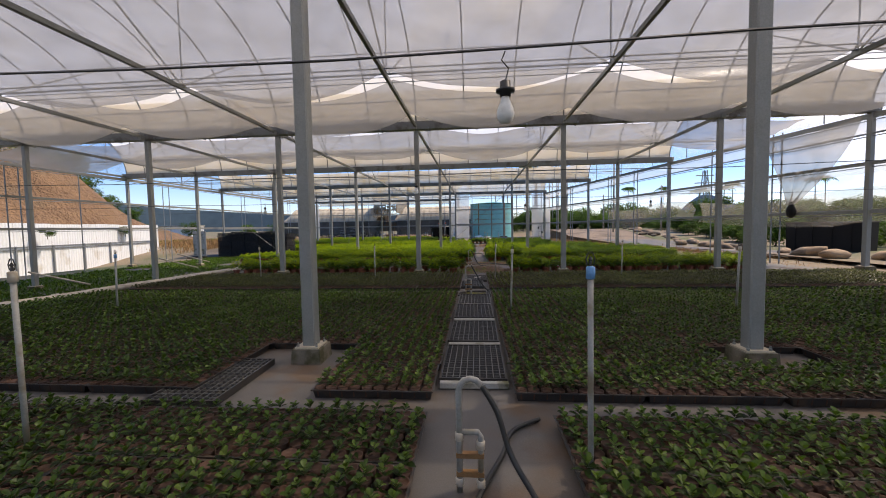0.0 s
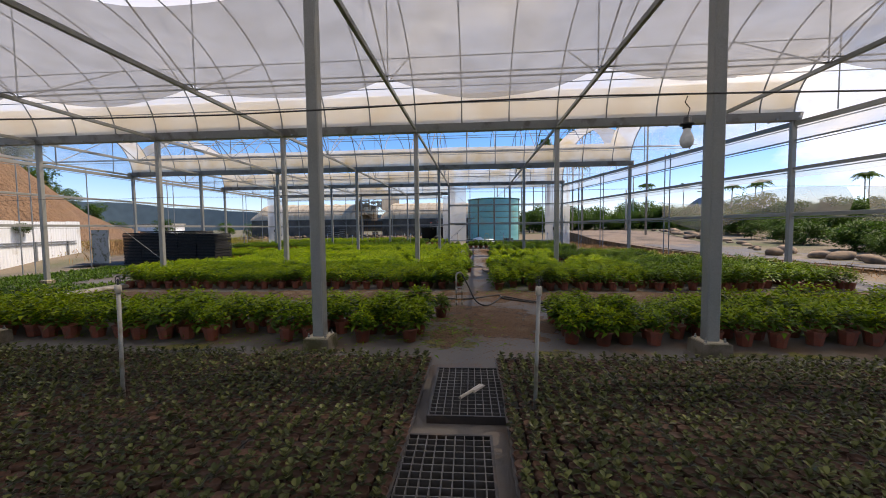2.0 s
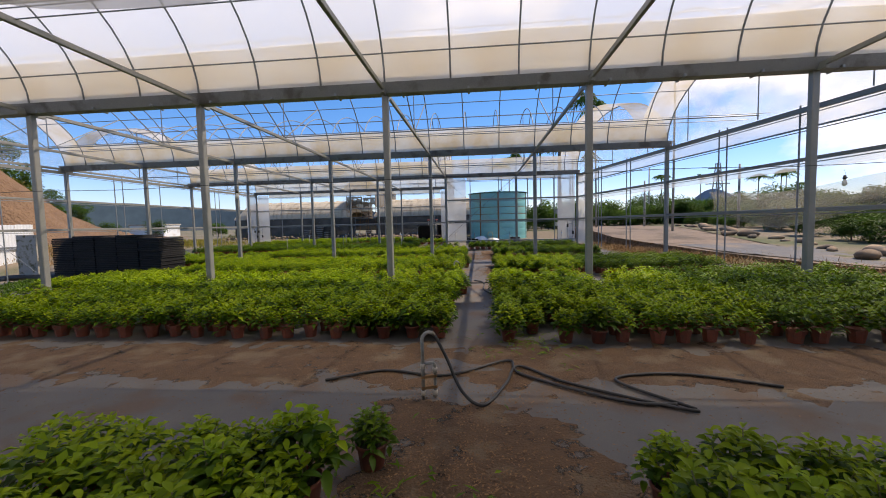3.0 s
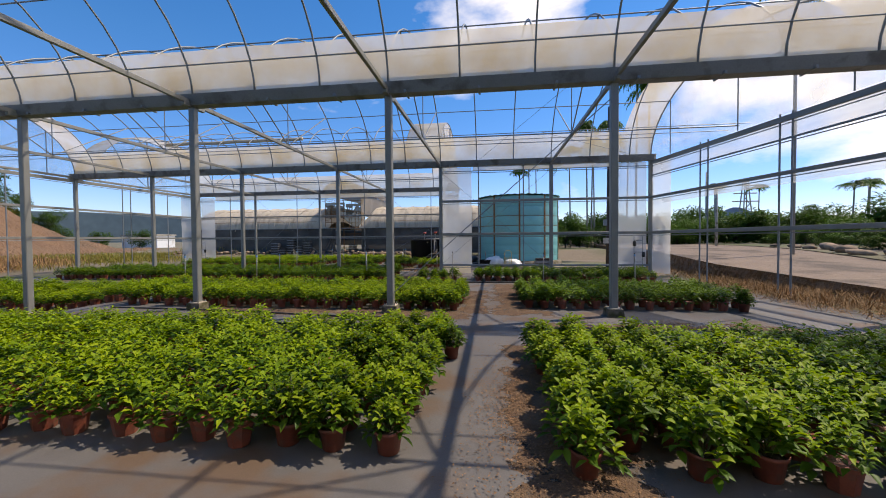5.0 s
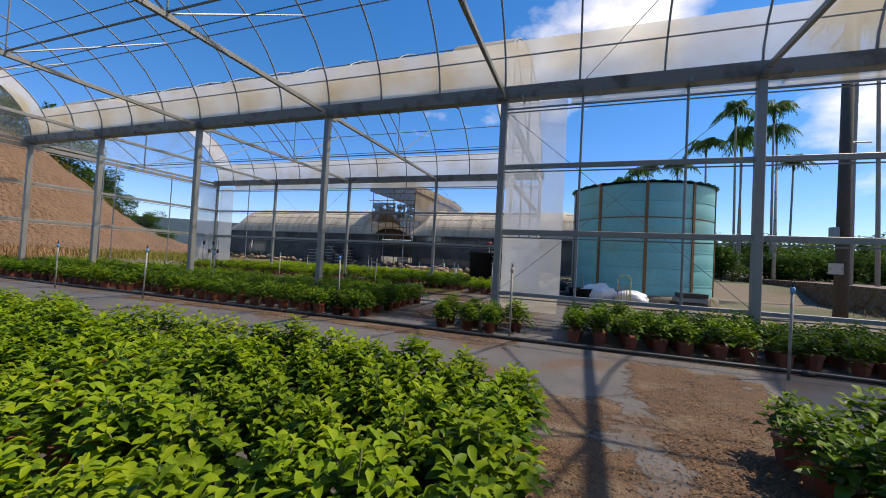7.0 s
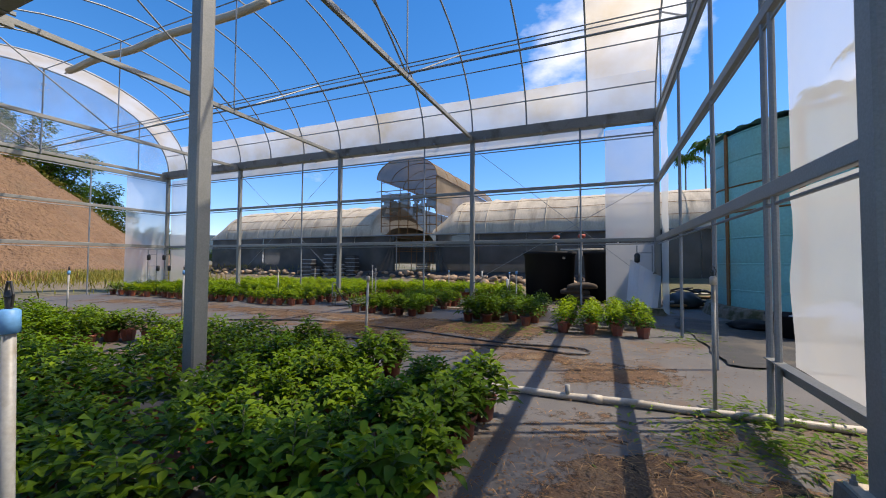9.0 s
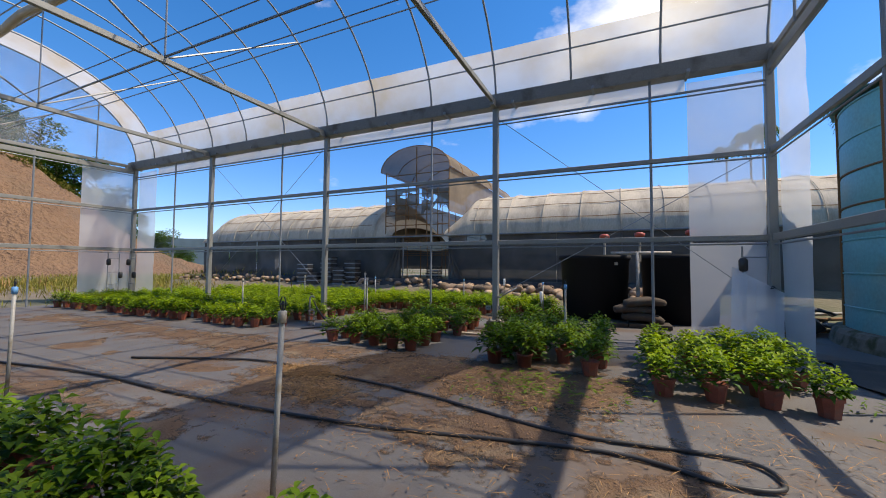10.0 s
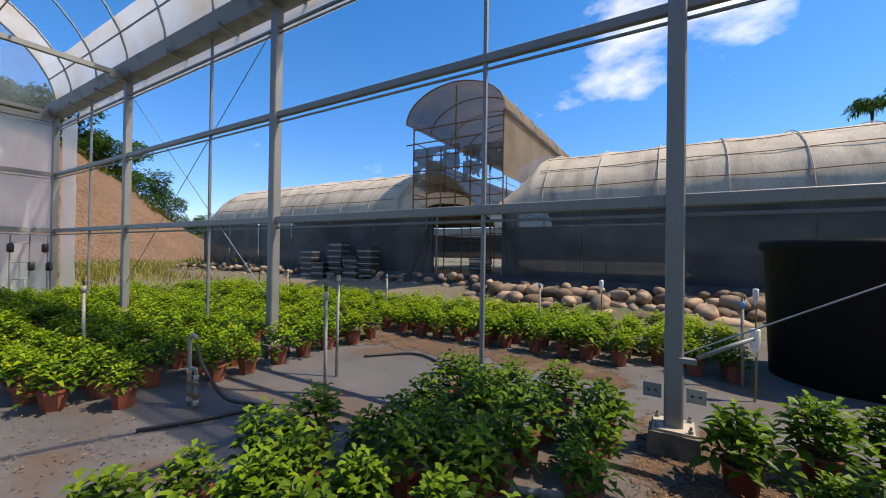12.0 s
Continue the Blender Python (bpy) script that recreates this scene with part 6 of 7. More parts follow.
def riser(x, y, h):
    z = ground(x, y)
    p = thing("sprinkler_riser", (x, y, z, random.uniform(-1.5, 1.5), random.uniform(-1.5, 1.5), 0), "thin grey upright sprinkler pipe with a blue collar", "sprinkler", "sprinkler risers")
    part("pipe", Geo().tube([(0, 0, 0), (0, 0, h)], 0.0135, 10), PVC, p, smooth=True)
    collar = part("collar", Geo().lathe([(0.015, h - 0.01), (0.021, h - 0.008), (0.021, h + 0.045), (0.012, h + 0.05)], 12), PVC_WHITE if 5 < y < 6 or (int(x * 7) + int(y)) % 3 == 0 else BLUE, p, "blue plastic collar", smooth=True)
    part("nozzle", Geo().lathe([(0.008, h + 0.05), (0.006, h + 0.075), (0.011, h + 0.08), (0.004, h + 0.095)], 8), BLACKPLASTIC, collar)
    part("bridge", Geo().tube([(0.014, 0, h + 0.055), (0.02, 0, h + 0.085), (0.008, 0, h + 0.115), (-0.008, 0, h + 0.115), (-0.02, 0, h + 0.085), (-0.014, 0, h + 0.055)], 0.003, 5), BLACKPLASTIC, collar)


for x0, y, h in ((2.12, -1.72, 1.02), (2.07, 1.80, 0.9), (2.06, 5.76, 0.86)):
    for k in range(-2, 4):
        riser(x0 + 2.95 * k, y, h)
for x, y, h in ((0.65, 26.68, 0.88), (3.4, 26.3, 0.85), (-5.8, 26.3, 0.85), (-2.35, 27.22, 0.9), (-5.8, 27.65, 0.85), (-6.6, 30.4, 0.88), (-3.45, 30.33, 0.86), (-0.33, 29.95, 0.93), (-6.77, 35.56, 0.93), (-8.9, 30.1, 0.85),
                (-2.6, 34.2, 0.85), (-6.3, 35.0, 0.85), (-8.8, 34.3, 0.8), (-5.6, 38.2, 0.75), (-8.4, 38.3, 0.75), (-11, 38.2, 0.75), (-3.45, 37.4, 0.75), (6.0, 26.3, 0.85), (-8.4, 26.3, 0.85)):
    riser(x, y, h)


def hose(name, pts, r=0.0135, label="black rubber hose lying in loops on the floor", mat=None):
    """A smooth hose through points, resting on the ground unless a height is given."""
    P = [Vector((p[0], p[1], p[2] if len(p) > 2 else ground(p[0], p[1]) + r + 0.012)) for p in pts]
    out = []
    for i in range(len(P) - 1):
        a, b, c, e = P[max(i - 1, 0)], P[i], P[i + 1], P[min(i + 2, len(P) - 1)]
        for k in range(8):
            t = k / 8
            out.append(0.5 * ((2 * b) + (c - a) * t + (2 * a - 5 * b + 4 * c - e) * t * t + (3 * b - a - 3 * c + e) * t ** 3))
    out.append(P[-1])
    o = P[0]
    return solid(name, Geo().tube([q - Vector((o.x, o.y, 0)) for q in out], r, 10), mat or RUBBER, label, "hose", "garden hoses", smooth=True, at=(o.x, o.y, 0))


def standpipe(x, y, rz):
    s = thing("standpipe", (x, y, ground(x, y), 0, 0, rz), "grey plastic standpipe with a gooseneck and valve", "standpipe", "standpipes")
    pts = [(0, 0, 0), (0, 0, 0.5)] + [(0.055 - 0.055 * math.cos(a), 0, 0.5 + 0.055 * math.sin(a)) for a in (0.5, 1.0, 1.57, 2.1, 2.6)]
    part("gooseneck", Geo().tube(pts, 0.015, 10), PVC, s, smooth=True)
    part("side_pipe", Geo().tube([(0.1, 0, 0), (0.1, 0, 0.28), (0.09, 0, 0.3), (0.0, 0, 0.3)], 0.014, 10), PVC, s, smooth=True)
    for z in (0.1, 0.19):
        part("clamp", Geo().box((0.05, 0, z), (0.13, 0.03, 0.022)), RUST, s)
    for dx, z in ((0, 0.28), (0, 0.06), (0.1, 0.24), (0.1, 0.05)):
        part("coupling", Geo().lathe([(0.016, -0.02), (0.02, -0.018), (0.02, 0.018), (0.016, 0.02)], 10, (dx, 0, z)), PVC_WHITE, s, smooth=True)


for x, y, rz in ((1.50, -1.78, 0), (1.40, 3.86, 0), (1.36, 9.6, 20), (1.25, 15.49, 10), (-7.2, 34.46, 0)):
    standpipe(x, y, rz)
hose("hose", [(1.61, -1.78, 0.52), (1.68, -1.8, 0.40), (1.74, -1.84, 0.22), (1.86, -1.95, 0.05), (1.9, -2.2), (1.7, -2.5)])
hose("hose", [(1.98, -1.1), (1.8, -1.25), (1.72, -1.5), (1.62, -1.75), (1.55, -1.95)])
hose("hose", [(1.51, 3.86, 0.52), (1.6, 3.84, 0.36), (1.75, 3.78, 0.12), (1.95, 3.72), (2.4, 3.74), (2.2, 3.6), (1.85, 3.45), (1.45, 3.42), (1.24, 3.62), (1.35, 3.95), (1.7, 4.08), (2.3, 4.0), (2.75, 3.98)])
hose("hose", [(1.15, 3.8), (1.3, 3.55), (1.7, 3.48), (2.2, 3.72), (2.9, 3.95), (3.7, 4.02)])
hose("hose", [(1.46, 9.64, 0.44), (1.55, 9.62, 0.27), (1.68, 9.54, 0.02), (1.85, 9.48), (2.05, 9.9), (2.2, 10.3), (2.6, 9.9), (3.4, 9.45), (3.0, 10.0), (3.6, 10.15), (4.3, 9.9)])
hose("hose", [(0.41, 9.9), (0.9, 10.15), (1.5, 10.05), (2.1, 10.45), (2.2, 10.1), (2.9, 9.6), (3.3, 9.55)])
hose("hose", [(1.36, 15.49, 0.44), (1.42, 15.55, 0.24), (1.48, 15.6, 0.0), (1.6, 15.62), (1.93, 15.61), (2.6, 15.72), (3.3, 15.95), (3.77, 15.92)])
hose("hose", [(1.71, 15.98), (1.88, 15.78), (1.95, 15.4), (1.92, 15.0), (1.94, 14.6), (2.05, 14.2)])
hose("hose", [(-6.0, 21.6), (-3.18, 21.42), (-0.89, 21.12), (0.4, 21.05), (0.85, 20.9), (0.95, 20.7), (0.75, 20.42), (0.0, 20.27), (-1.57, 20.46), (-3.5, 20.4)])
hose("hose", [(-8.5, 30.8), (-6.8, 31.05), (-5.26, 31.06), (-3.6, 31.2), (-2.07, 31.51), (-1.45, 31.4), (-1.2, 31.5), (-1.35, 31.75), (-2.3, 31.68), (-3.5, 31.95), (-4.63, 32.09), (-5.8, 32.15), (-7.2, 31.6)])
hose("hose", [(-7.1, 34.46, 0.4), (-7.03, 34.48, 0.24), (-6.88, 34.56, 0.02), (-6.75, 34.72), (-6.72, 34.6), (-6.85, 34.3), (-7.0, 34.05)])
hose("hose", [(-5.9, 35.2), (-5.75, 35.9), (-6.1, 36.4), (-6.6, 36.6), (-7.0, 36.2)])


def ground_pipe(name, a, b, r, label, n=10, joints=3, mat=None):
    o = Vector((a[0], a[1], ground(a[0], a[1])))
    p = thing(name, tuple(o), label, "pipe", "pipes on the floor")
    d = Vector((b[0], b[1], ground(b[0], b[1]))) - o
    part("pipe", Geo().tube([d * (i / 12) + Vector((0, 0, r + 0.012 + 0.006 * math.sin(i * 2.1))) for i in range(13)], r, n), mat or PVC_WHITE, p, smooth=True)
    for k in range(joints):
        q = d * ((k + 0.5) / joints) + Vector((0, 0, r + 0.012))
        e = d.normalized() * 0.05
        part("coupling", Geo().tube([q - e, q + e], r * 1.25, n), mat or PVC_WHITE, p, smooth=True)
    return p


ground_pipe("water_pipe", (-13.0, 26.66), (7.0, 26.56), 0.024, "thin black water pipe along the aisle", mat=RUBBER)
wp = ground_pipe("water_pipe", (-2.7, 29.84), (0.5, 29.98), 0.026, "off-white water pipe lying across the floor")
part("stub", Geo().tube([(1.4, 0.06, 0.03), (1.4, 0.06, 0.12)], 0.018, 10), PVC, wp, smooth=True)
ground_pipe("water_pipe", (-5.85, 34.5), (-3.19, 35.14), 0.02, "off-white water pipe lying across the floor", mat=BASEPLATE)
for k, x in enumerate((-6.45, -6.58, -6.72)):
    ground_pipe("water_pipe", (x, 0.5 + 0.6 * k), (x + 0.3, 12.4 - 0.5 * k), 0.045, "pale pipe lying along the terrace edge")
for k, (x, y) in enumerate(((-7.2, 4.5), (-7.4, 8.2), (-8.6, 10.4))):
    hose("timber_strut", [(x, y, 0.1), (x - 0.9, y - 0.5, 0.45)], 0.02, "thin pale timber strut leaning on the terrace edge", PVC_WHITE)

# ---- hanging lamps ----
for x, y, z, z1 in ((1.70, -2.12, 1.66, 1.88), (0.78, 1.80, 1.76, 1.98), (2.72, 5.25, 1.64, 1.86), (5.58, 5.6, 1.68, 1.9), (-3.4, 5.3, 1.7, 1.92), (-2.3, 12.9, 1.9, 2.1), (7.2, 12.8, 1.8, 2.0)):
    lp = thing("hanging_bulb", (x, y, z), "white light bulb hanging from a black socket, switched off", "lamp", "hanging bulbs")
    part("bulb", Geo().lathe([(0.002, -0.035), (0.018, -0.031), (0.029, -0.015), (0.032, 0.004), (0.028, 0.022), (0.018, 0.045), (0.015, 0.062)], 20), BULB, lp, smooth=True)
    socket = part("socket", Geo().lathe([(0.016, 0.06), (0.02, 0.062), (0.02, 0.075), (0.033, 0.078), (0.034, 0.086), (0.02, 0.09), (0.018, 0.115), (0.008, 0.12)], 16), BLACKPLASTIC, lp, "black socket", smooth=True)
    part("cord", Geo().tube([(0, 0, 0.115), (0.012, 0, 0.16), (-0.012, 0, 0.19), (0.0, 0, z1 - z + 0.0)], 0.0025, 6), BLACKPLASTIC, socket)
for y, z in ((-2.12, 1.88), (1.80, 1.98), (5.35, 1.88), (12.85, 2.08)):
    pts = [(WEST + (east(y) - WEST) * i / 40, y, z + 0.05 * (1 - math.cos(2 * math.pi * i / 40 * 7)) * 0.3) for i in range(41)]
    solid("lamp_wire", Geo().tube(pts, 0.005, 5), BLACKPLASTIC, "thin black wire carrying the lamps", "wire", "lamp wires")

# ---- litter, straw and weeds on the floor ----
rng = np.random.default_rng(9)


def scatter(name, patches, mat, label, length, wide, flat, lo=-0.1, hi=0.25):
    B, n_all = [], 0
    for x, y, sx, sy, n in patches:
        q = rng.normal(size=(n, 2))
        B.append(np.stack([x + q[:, 0] * sx, y + q[:, 1] * sy], 1))
    B = np.vstack(B)
    z = np.array([ground(float(a), float(b)) for a, b in B]) + 0.02 + rng.uniform(0, flat, len(B))
    k = len(B)
    V, F, m = leaves(rng, np.column_stack([B, z]), rng.uniform(0, 6.28, k), rng.uniform(lo, hi, k), length * rng.uniform(0.5, 1.4, k), wide * rng.uniform(0.6, 1.3, k), rng.uniform(0, 0.15, k), False)
    tagged(new(name, mesh_leaves(name, V, F, m, mat)), label, name.split("_")[-1], kind="stuff")


scatter("leaf_litter", [(1.75, 8.3, 0.5, 0.5, 2100), (1.7, 10.4, 1.2, 0.4, 2100), (2.0, 17.7, 0.2, 0.7, 1500), (2.2, 23.5, 0.25, 1.0, 2100), (1.4, 22.6, 0.2, 0.9, 900), (-3.9, 32.3, 0.9, 0.35, 2700), (-2.9, 32.4, 0.6, 0.3, 1500),
                        (-7.8, 32.6, 1.6, 0.35, 2100), (-2.0, 27.9, 0.6, 0.5, 1800), (-0.9, 28.3, 0.6, 0.5, 2100), (-1.2, 30.6, 0.6, 0.4, 1200), (-3.7, 35.1, 0.35, 0.3, 1500), (0.0, 26.6, 2.5, 0.3, 1500), (-6.5, 32.2, 0.5, 0.3, 1200),
                        (3.5, 10.0, 2.5, 0.5, 2400), (-3.0, 10.0, 2.5, 0.5, 2400), (1.6, 8.6, 0.5, 0.9, 3000), (1.3, 22.8, 0.3, 1.2, 1500), (-1.0, 21.6, 1.6, 0.25, 2400), (2.4, 23.5, 0.35, 1.4, 3000), (2.3, 17.8, 0.3, 1.2, 2000), (-3.2, 33.0, 1.0, 0.4, 3000), (-4.6, 31.2, 0.6, 0.25, 1500), (2.5, 20.9, 2.0, 0.25, 900), (1.8, 14.0, 0.3, 1.4, 900), (-3.0, 26.4, 3.0, 0.2, 1200)],
        LITTER, "brown dry leaf litter and crumbs on the ground cover", 0.021, 0.009, 0.004)
scatter("fallen_leaves", [(1.9, 8.2, 0.45, 0.55, 1100), (1.9, 9.9, 0.9, 0.35, 500), (2.3, 17.9, 0.2, 0.9, 800), (2.4, 24.0, 0.25, 1.1, 1200), (1.3, 22.6, 0.12, 0.8, 200), (-4.0, 33.0, 0.7, 0.3, 700), (-3.0, 32.6, 0.6, 0.25, 500), (-3.0, 31.3, 1.3, 0.6, 900), (0.0, 27.8, 0.7, 0.5, 900),
                          (-7.9, 33.1, 1.2, 0.3, 500), (-3.4, 35.2, 0.4, 0.3, 500), (-1.6, 28.6, 0.4, 0.7, 500), (-0.7, 30.7, 0.35, 0.3, 300), (-6.9, 33.9, 0.4, 0.3, 300)],
        LITTER, "curled brown fallen leaves on the soil", 0.026, 0.011, 0.006, -0.05, 0.3)
scatter("dry_straw", [(-4.5, 31.7, 0.2, 0.12, 900), (-4.9, 32.05, 0.2, 0.11, 3400), (-4.3, 31.52, 0.16, 0.08, 500), (-4.5, 32.8, 0.5, 0.2, 500), (-2.5, 32.2, 0.6, 0.2, 500), (-0.6, 28.0, 0.8, 0.5, 900), (0.0, 29.0, 0.5, 0.3, 500), (-2.2, 31.0, 0.7, 0.4, 200), (0.2, 28.0, 0.6, 0.4, 700), (-1.0, 31.6, 0.5, 0.3, 350), (-4.0, 32.5, 0.8, 0.2, 500), (-0.75, 29.15, 0.4, 0.25, 420), (-1.35, 30.9, 0.3, 0.15, 260), (-5.0, 31.1, 0.3, 0.12, 200), (-6.9, 31.2, 0.5, 0.2, 260), (-3.6, 35.0, 0.25, 0.18, 260), (8.1, 24.5, 0.35, 1.8, 300),
                      (9.6, 23.0, 0.6, 1.5, 700), (-3.3, 31.1, 0.4, 0.2, 200), (-0.9, 32.1, 0.35, 0.15, 160)],
        STRAW, "orange-brown dry straw and withered grass", 0.085, 0.005, 0.04)
scatter("floor_weeds", [(0.0, 30.0, 0.25, 0.2, 220), (-0.4, 29.4, 0.25, 0.3, 160), (1.3, 8.0, 0.3, 0.4, 260), (2.4, 11.0, 0.3, 0.3, 160), (-2.6, 32.6, 0.4, 0.25, 260), (0.2, 29.2, 0.25, 0.5, 320), (-0.2, 29.5, 0.3, 0.15, 160), (0.0, 33.0, 0.2, 0.5, 120), (9.5, 26.0, 1.0, 4.0, 900), (-0.5, 7.4, 1.5, 0.2, 260)],
        LEAF_MID, "small green weeds on the floor", 0.09, 0.02, 0.05)

# ---- trees and palms ----


def tree_mesh(seed, h, r, n, size):
    rng = np.random.default_rng(seed)
    blobs = []
    for k in range(12):
        a, q = rng.uniform(0, 6.28), rng.uniform(0.15, 0.8) * r
        blobs.append((q * math.cos(a), q * math.sin(a), h * rng.uniform(0.2, 0.88), r * rng.uniform(0.3, 0.55)))
    B = []
    for x, y, z, s in blobs:
        q = rng.normal(size=(n // 12, 3))
        q = q / np.linalg.norm(q, axis=1)[:, None] * s * rng.uniform(0.55, 1.08, (len(q), 1))
        q[:, 2] *= 0.85
        B.append(q + np.array([x, y, z]))
    B = np.vstack(B)
    k = len(B)
    V, F, m = leaves(rng, B, rng.uniform(0, 6.28, k), rng.uniform(-0.5, 0.8, k), size * rng.uniform(0.7, 1.3, k), size * 0.5 * rng.uniform(0.7, 1.3, k), rng.uniform(0, 0.4, k), False)
    g = Geo()
    g.tube([(0, 0, -0.2), (0.05, 0.02, h * 0.3), (0.0, 0.08, h * 0.6)], 0.09 * h / 4, 8, 0.04 * h / 4)
    for x, y, z, s in blobs[:6]:
        g.tube([(0.03, 0.03, h * 0.28), (x * 0.5, y * 0.5, z * 0.75), (x, y, z)], 0.035 * h / 4, 6, 0.012)
    return mesh_leaves("crown", V, F, m, LEAF_TREE), mesh_of("trunk", g, TIMBER, True)


TREES = [tree_mesh(s, 3.6, 1.9, 2600, 0.26) for s in (1, 2, 3)]
BIGTREES = [tree_mesh(s, 7.5, 3.6, 3600, 0.42) for s in (4, 5)]


def tree(x, y, z, s, kind_big=False, label="bushy dark green fruit tree"):
    c, t = prng.choice(BIGTREES if kind_big else TREES)
    o = thing("tree", (x, y, z, 0, 0, prng.uniform(0, 360)), label, "tree", "trees")
    o.scale = (s, s, s * prng.uniform(0.85, 1.1))
    part("crown", c, LEAF_TREE, o)
    part("trunk", t, TIMBER, o)


for i in range(13):
    tree(15.2 + 0.2 * (4 + 3.1 * i) + prng.uniform(-0.6, 0.8), 18 + 3.1 * i + prng.uniform(-1, 1), road_height(20, 18 + 3 * i) - 0.1, prng.uniform(0.22, 0.4))
for i in range(26):
    tree(12 + 2.6 * i + prng.uniform(-1, 1), 62 + prng.uniform(-3, 3) - 0.35 * i, 0.5, prng.uniform(0.85, 1.25))
for i in range(22):
    for row in range(3):
        y = 14 + 3.1 * i + prng.uniform(-0.8, 0.8)
        x = 17.2 + 0.2 * max(0, y - 18) + 3.4 * row + prng.uniform(-0.9, 0.9)
        tree(x, y, road_height(20, y) - 0.35, prng.uniform(0.42, 0.62))
# orchard edge beyond the road, two staggered rows
for i in range(34):
    for row in range(2):
        x = 7.0 + 1.9 * i + prng.uniform(-0.5, 0.5)
        y = 57.5 - 0.52 * (x - 7.0) + 2.6 * row + prng.uniform(-0.6, 0.6)
        tree(x, y, 0.25, prng.uniform(0.72, 1.0))
for i in range(12):
    tree(30 + 3.2 * i, 44 + prng.uniform(-4, 4) - 1.2 * i, 0.3, prng.uniform(0.85, 1.2))
for i in range(8):
    tree(22 + prng.uniform(-2, 6), 2 + 3.5 * i, 0.0, prng.uniform(0.6, 1.0))
for x, y, s in ((-63, 47, 1.1), (-64, 53, 1.15), (-61, 50, 0.8), (-66, 57, 1.0), (-62, 42, 0.9), (-63, 37, 0.9), (-68, 45, 1.1), (-62, 58, 0.7), (-65, 32, 0.9), (-70, 52, 1.0), (-60, 61, 0.6)):
    tree(x, y, hill_height(x, y) - 0.3, s, True, "broad green tree on the hilltop")
for x, y, s in ((-31, 62, 0.8), (-36, 66, 0.9), (-28, 68, 0.7), (-60, 75, 1.0), (-70, 70, 1.1), (-45, 72, 0.9), (-85, 90, 1.2)):
    tree(x, y, -0.4, s, False)
for x, y, s in ((-24.0, 17.5, 0.22), (-25.9, 24.6, 0.26), (-22.2, 9.0, 0.25)):
    tree(x, y, 1.0, s, False, "small green shrub growing over the fence")
# brush on the hilltop
rng = np.random.default_rng(31)
q = np.stack([rng.uniform(-80, -52, 5200), rng.uniform(25, 66, 5200)], 1)
q = q[np.array([a < -57.0 - 0.05 * (b - 45) - 3.0 * noise.noise((float(b) * 0.4, 0.0, 1.0)) for a, b in q])]
z = np.array([hill_height(float(a), float(b)) for a, b in q])
B = np.repeat(np.column_stack([q, z]), 7, 0) + rng.normal(size=(len(q) * 7, 3)) * np.array([0.3, 0.3, 0.22])
k = len(B)
V, F, m = leaves(rng, B, rng.uniform(0, 6.28, k), rng.uniform(0.0, 1.2, k), rng.uniform(0.3, 0.7, k), rng.uniform(0.1, 0.24, k), rng.uniform(0, 0.4, k), False)
tagged(new("hill_brush", mesh_leaves("hill_brush", V, F, m, leafy("dry_brush_leaf", (0.07, 0.09, 0.02), (0.12, 0.13, 0.03), (0.22, 0.16, 0.05), 0.2, 0.6))), "dry green brush along the hilltop", "brush", kind="stuff")


def palm_parts(seed, h):
    rng = np.random.default_rng(seed)
    g = Geo().tube([(0, 0, -0.3), (0.05 * h / 8, 0, h * 0.4), (0.10 * h / 8, 0.03, h * 0.75), (0.12 * h / 8, 0.05, h)], 0.10, 8, 0.065)
    top = np.array([0.12 * h / 8, 0.05, h])
    B, A, E_, L_, W_, D_ = [], [], [], [], [], []
    for f in range(15):
        a = f * 2.4 + rng.uniform(-0.2, 0.2)
        e = rng.uniform(0.0, 1.4)
        Lf = rng.uniform(1.7, 2.2)
        for i in range(22):
            s = (i + 2) / 24
            r = Lf * s * math.cos(e)
            z = Lf * (s * math.sin(e) - 0.85 * s * s)
            for side in (-1, 1):
                B.append((top[0] + r * math.cos(a), top[1] + r * math.sin(a), top[2] + z))
                A.append(a + side * rng.uniform(0.7, 1.1))
                E_.append(rng.uniform(-0.5, 0.1))
                L_.append(0.60 * math.sin(math.pi * min(0.95, s + 0.08)) + 0.08)
                W_.append(0.085)
                D_.append(rng.uniform(0.3, 0.7))
    V, F, m = leaves(rng, np.array(B), np.array(A), np.array(E_), np.array(L_), np.array(W_), np.array(D_), False)
    fr = Geo()
    fr.lathe([(0.07, h - 0.9), (0.11, h - 0.5), (0.06, h + 0.1)], 8, (0.12 * h / 8, 0.05, 0))
    return mesh_of("trunk", g, TRUNK, True), mesh_leaves("fronds", V, F, m, LEAF_PALM), mesh_of("crownshaft", fr, LEAF_PALM, True)


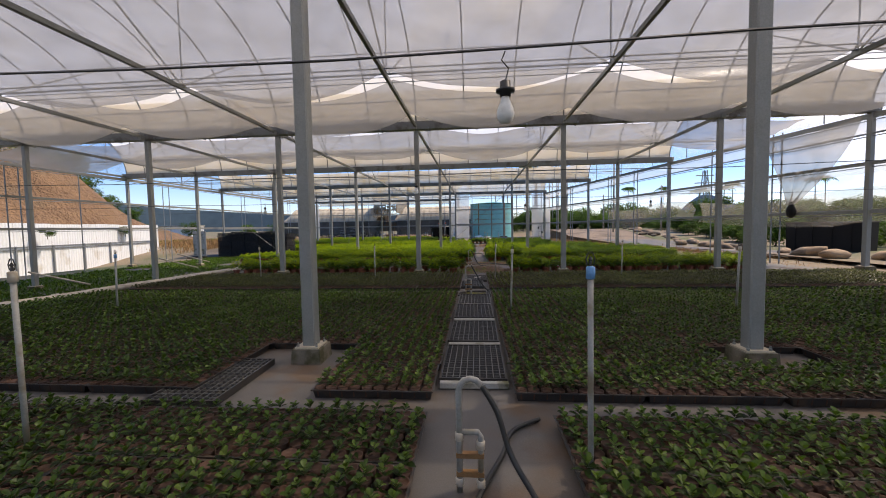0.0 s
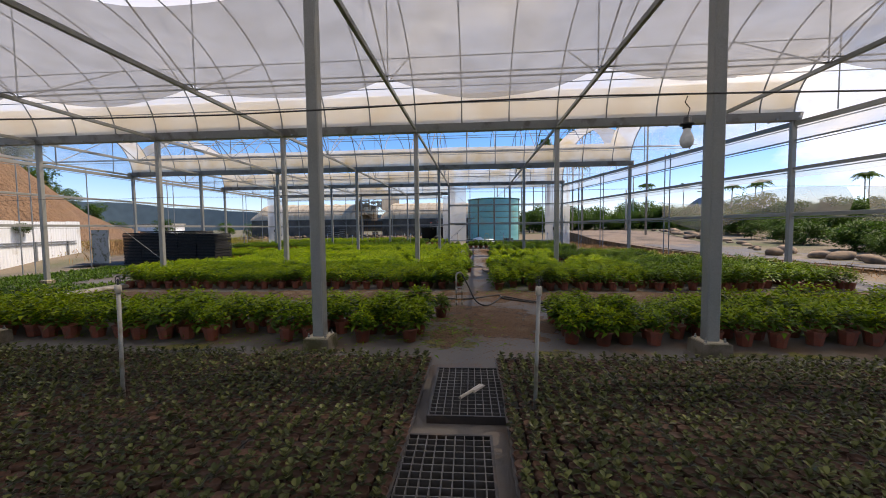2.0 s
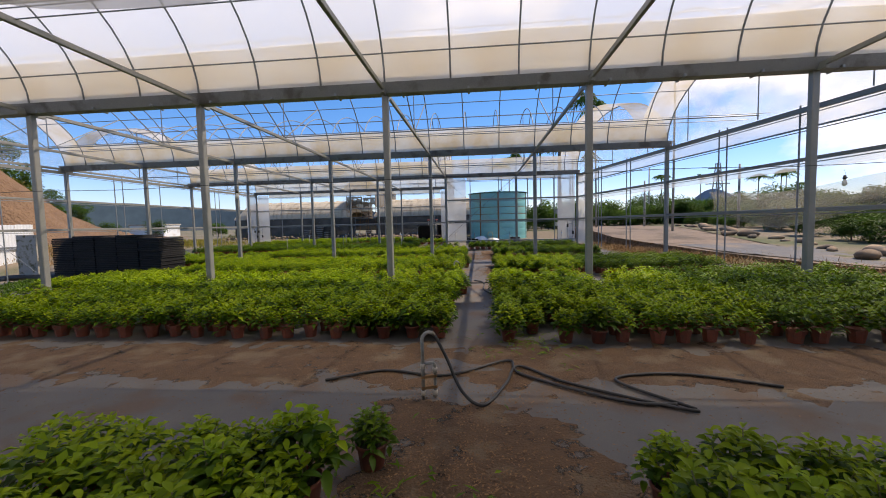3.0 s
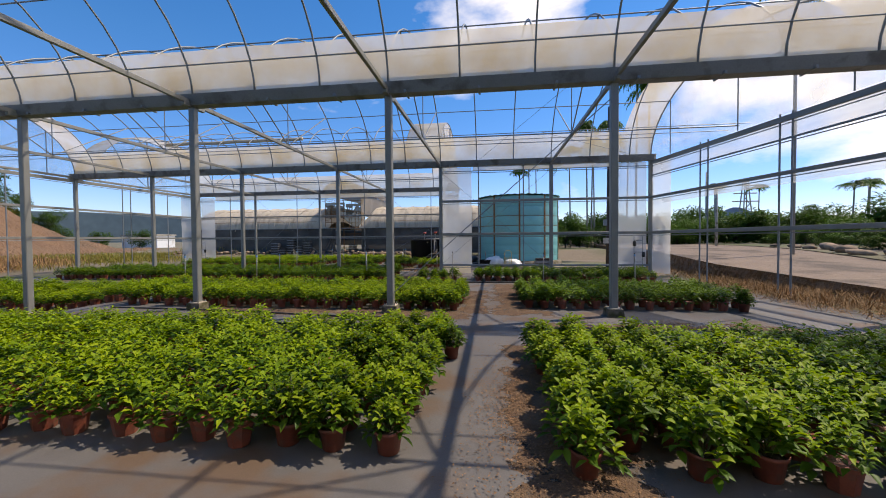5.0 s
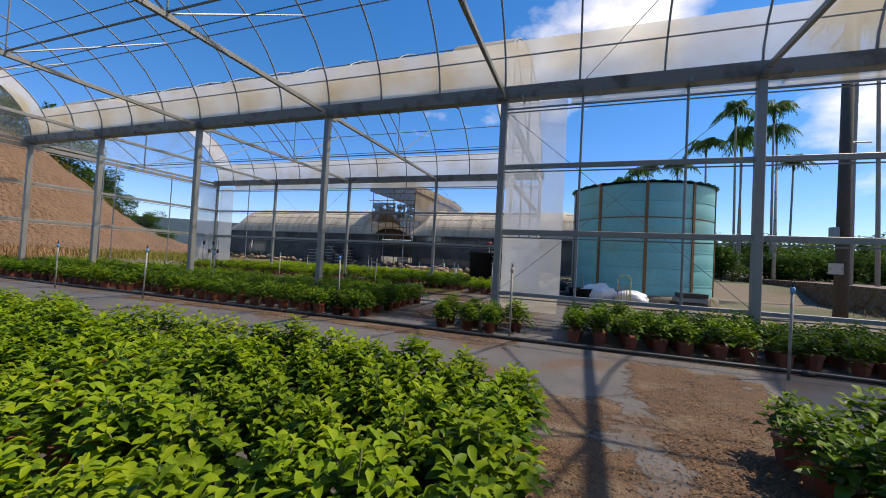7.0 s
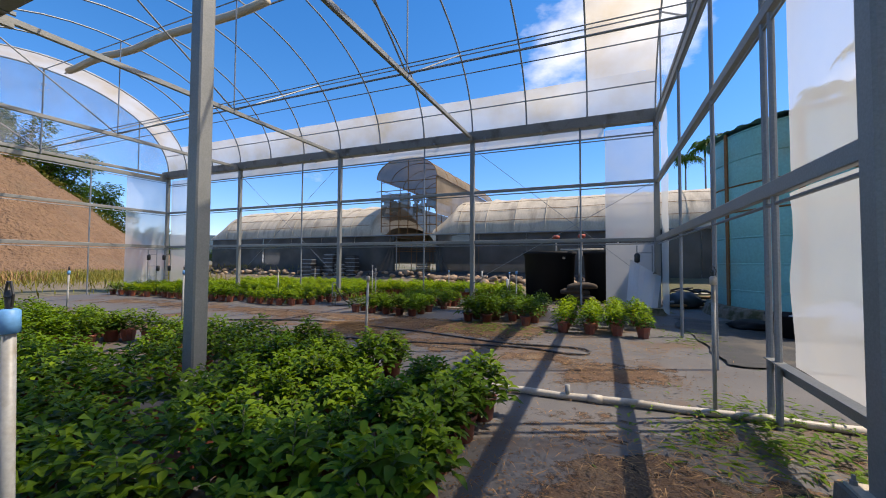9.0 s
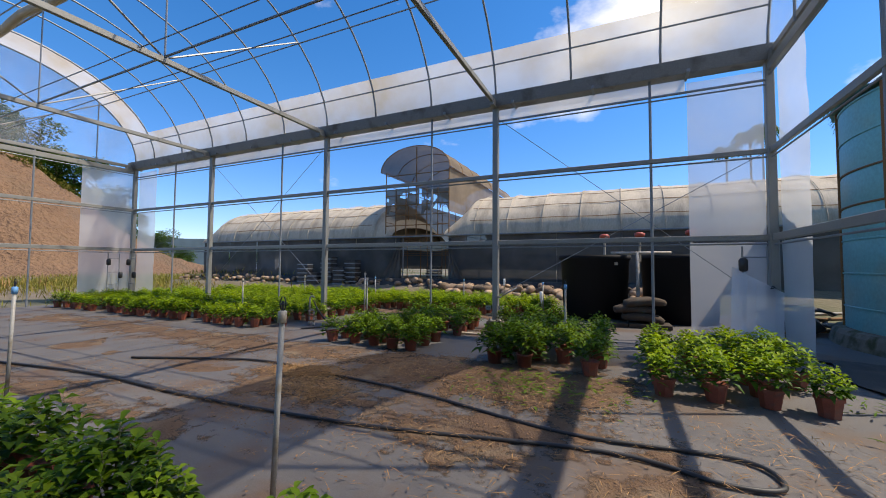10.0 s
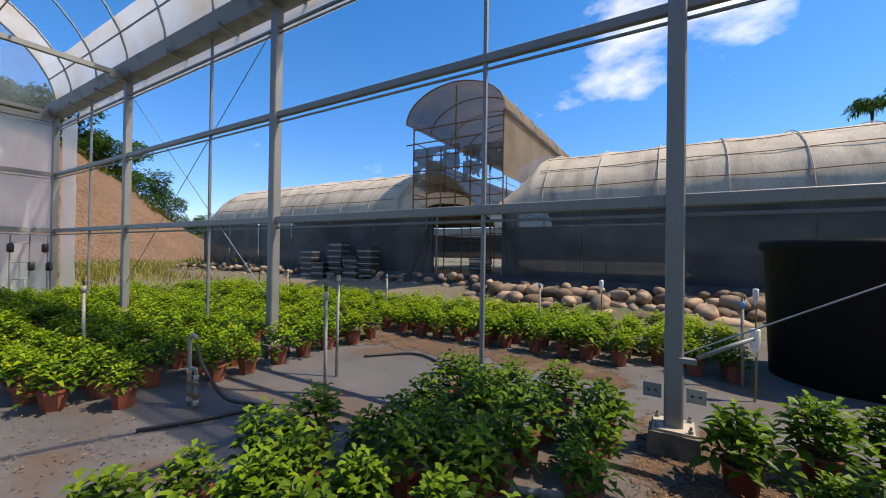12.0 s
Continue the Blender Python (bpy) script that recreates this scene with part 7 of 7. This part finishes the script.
PALMS = [palm_parts(s, 10.0) for s in (1, 2, 3)]
for x, y, h in ((10.8, 40.0, 11.0), (11.9, 40.6, 10.6), (13.8, 31.6, 11.3), (10.0, 49, 10.5), (10.8, 51, 9.6), (12.2, 50, 10.8), (8.8, 50, 8.8), (13.2, 52, 10.0), (11.6, 53, 9.8), (7.6, 52, 8.0), (6.2, 61, 9.6), (7.2, 62, 10.2),
                (5.2, 63, 9.2), (26, 60, 6.5), (34, 66, 7.0), (39, 58, 6.2), (47, 52, 6.6), (44, 64, 7.2), (55, 60, 7.5), (31, 50, 5.2), (62, 48, 7.0), (52, 40, 6.5), (15.5, 56, 9.0)):
    tk, fd, cs = prng.choice(PALMS)
    o = thing("palm_tree", (x, y, 0.3, 0, 0, prng.uniform(0, 360)), "tall slender betel palm with a small feathery crown", "palm", "palms")
    s = h / 10.0
    w = 0.75 if y < 56 else 0.8
    o.scale = (w, w, s)
    part("trunk", tk, TRUNK, o)
    part("fronds", fd, LEAF_PALM, o).scale = (1, 1, 1)
    part("crownshaft", cs, LEAF_PALM, o)

# green and straw-coloured field grass beyond the west wall
scatter("field_grass", [(-24.0, 38.0, 4.0, 4.0, 5000), (-29.0, 44.0, 6.0, 5.0, 6000)], leafy("field_grass_blade", (0.09, 0.10, 0.02), (0.17, 0.16, 0.035), (0.30, 0.21, 0.06), 0.25, 0.6), "yellow-green grass in the field outside", 0.34, 0.035, 0.1, 0.7, 1.5)
# dry tall grass beside the end of the fence
rng = np.random.default_rng(55)
scatter("dry_grass", [(-24.0, 31.0, 1.6, 1.6, 2600), (-27.5, 33.0, 2.0, 1.5, 1800), (-20.5, 27.0, 0.8, 1.5, 900)], STRAW, "tall dry orange grass by the fence", 0.55, 0.03, 0.1, 0.8, 1.5)
scatter("verge_grass", [(8.5, 24.3, 0.4, 1.9, 4200), (9.4, 20.6, 0.45, 2.3, 3000), (8.6, 30.0, 0.4, 2.5, 1200), (11.2, 14.5, 0.4, 3.0, 1200)], STRAW, "dry orange grass along the road bank", 0.24, 0.014, 0.05, 0.1, 1.2)
for k in range(9):
    tree(6.6 + 1.5 * k + prng.uniform(-0.4, 0.4), 47.5 + prng.uniform(-1.5, 2.5), 0.2, prng.uniform(0.55, 0.8))
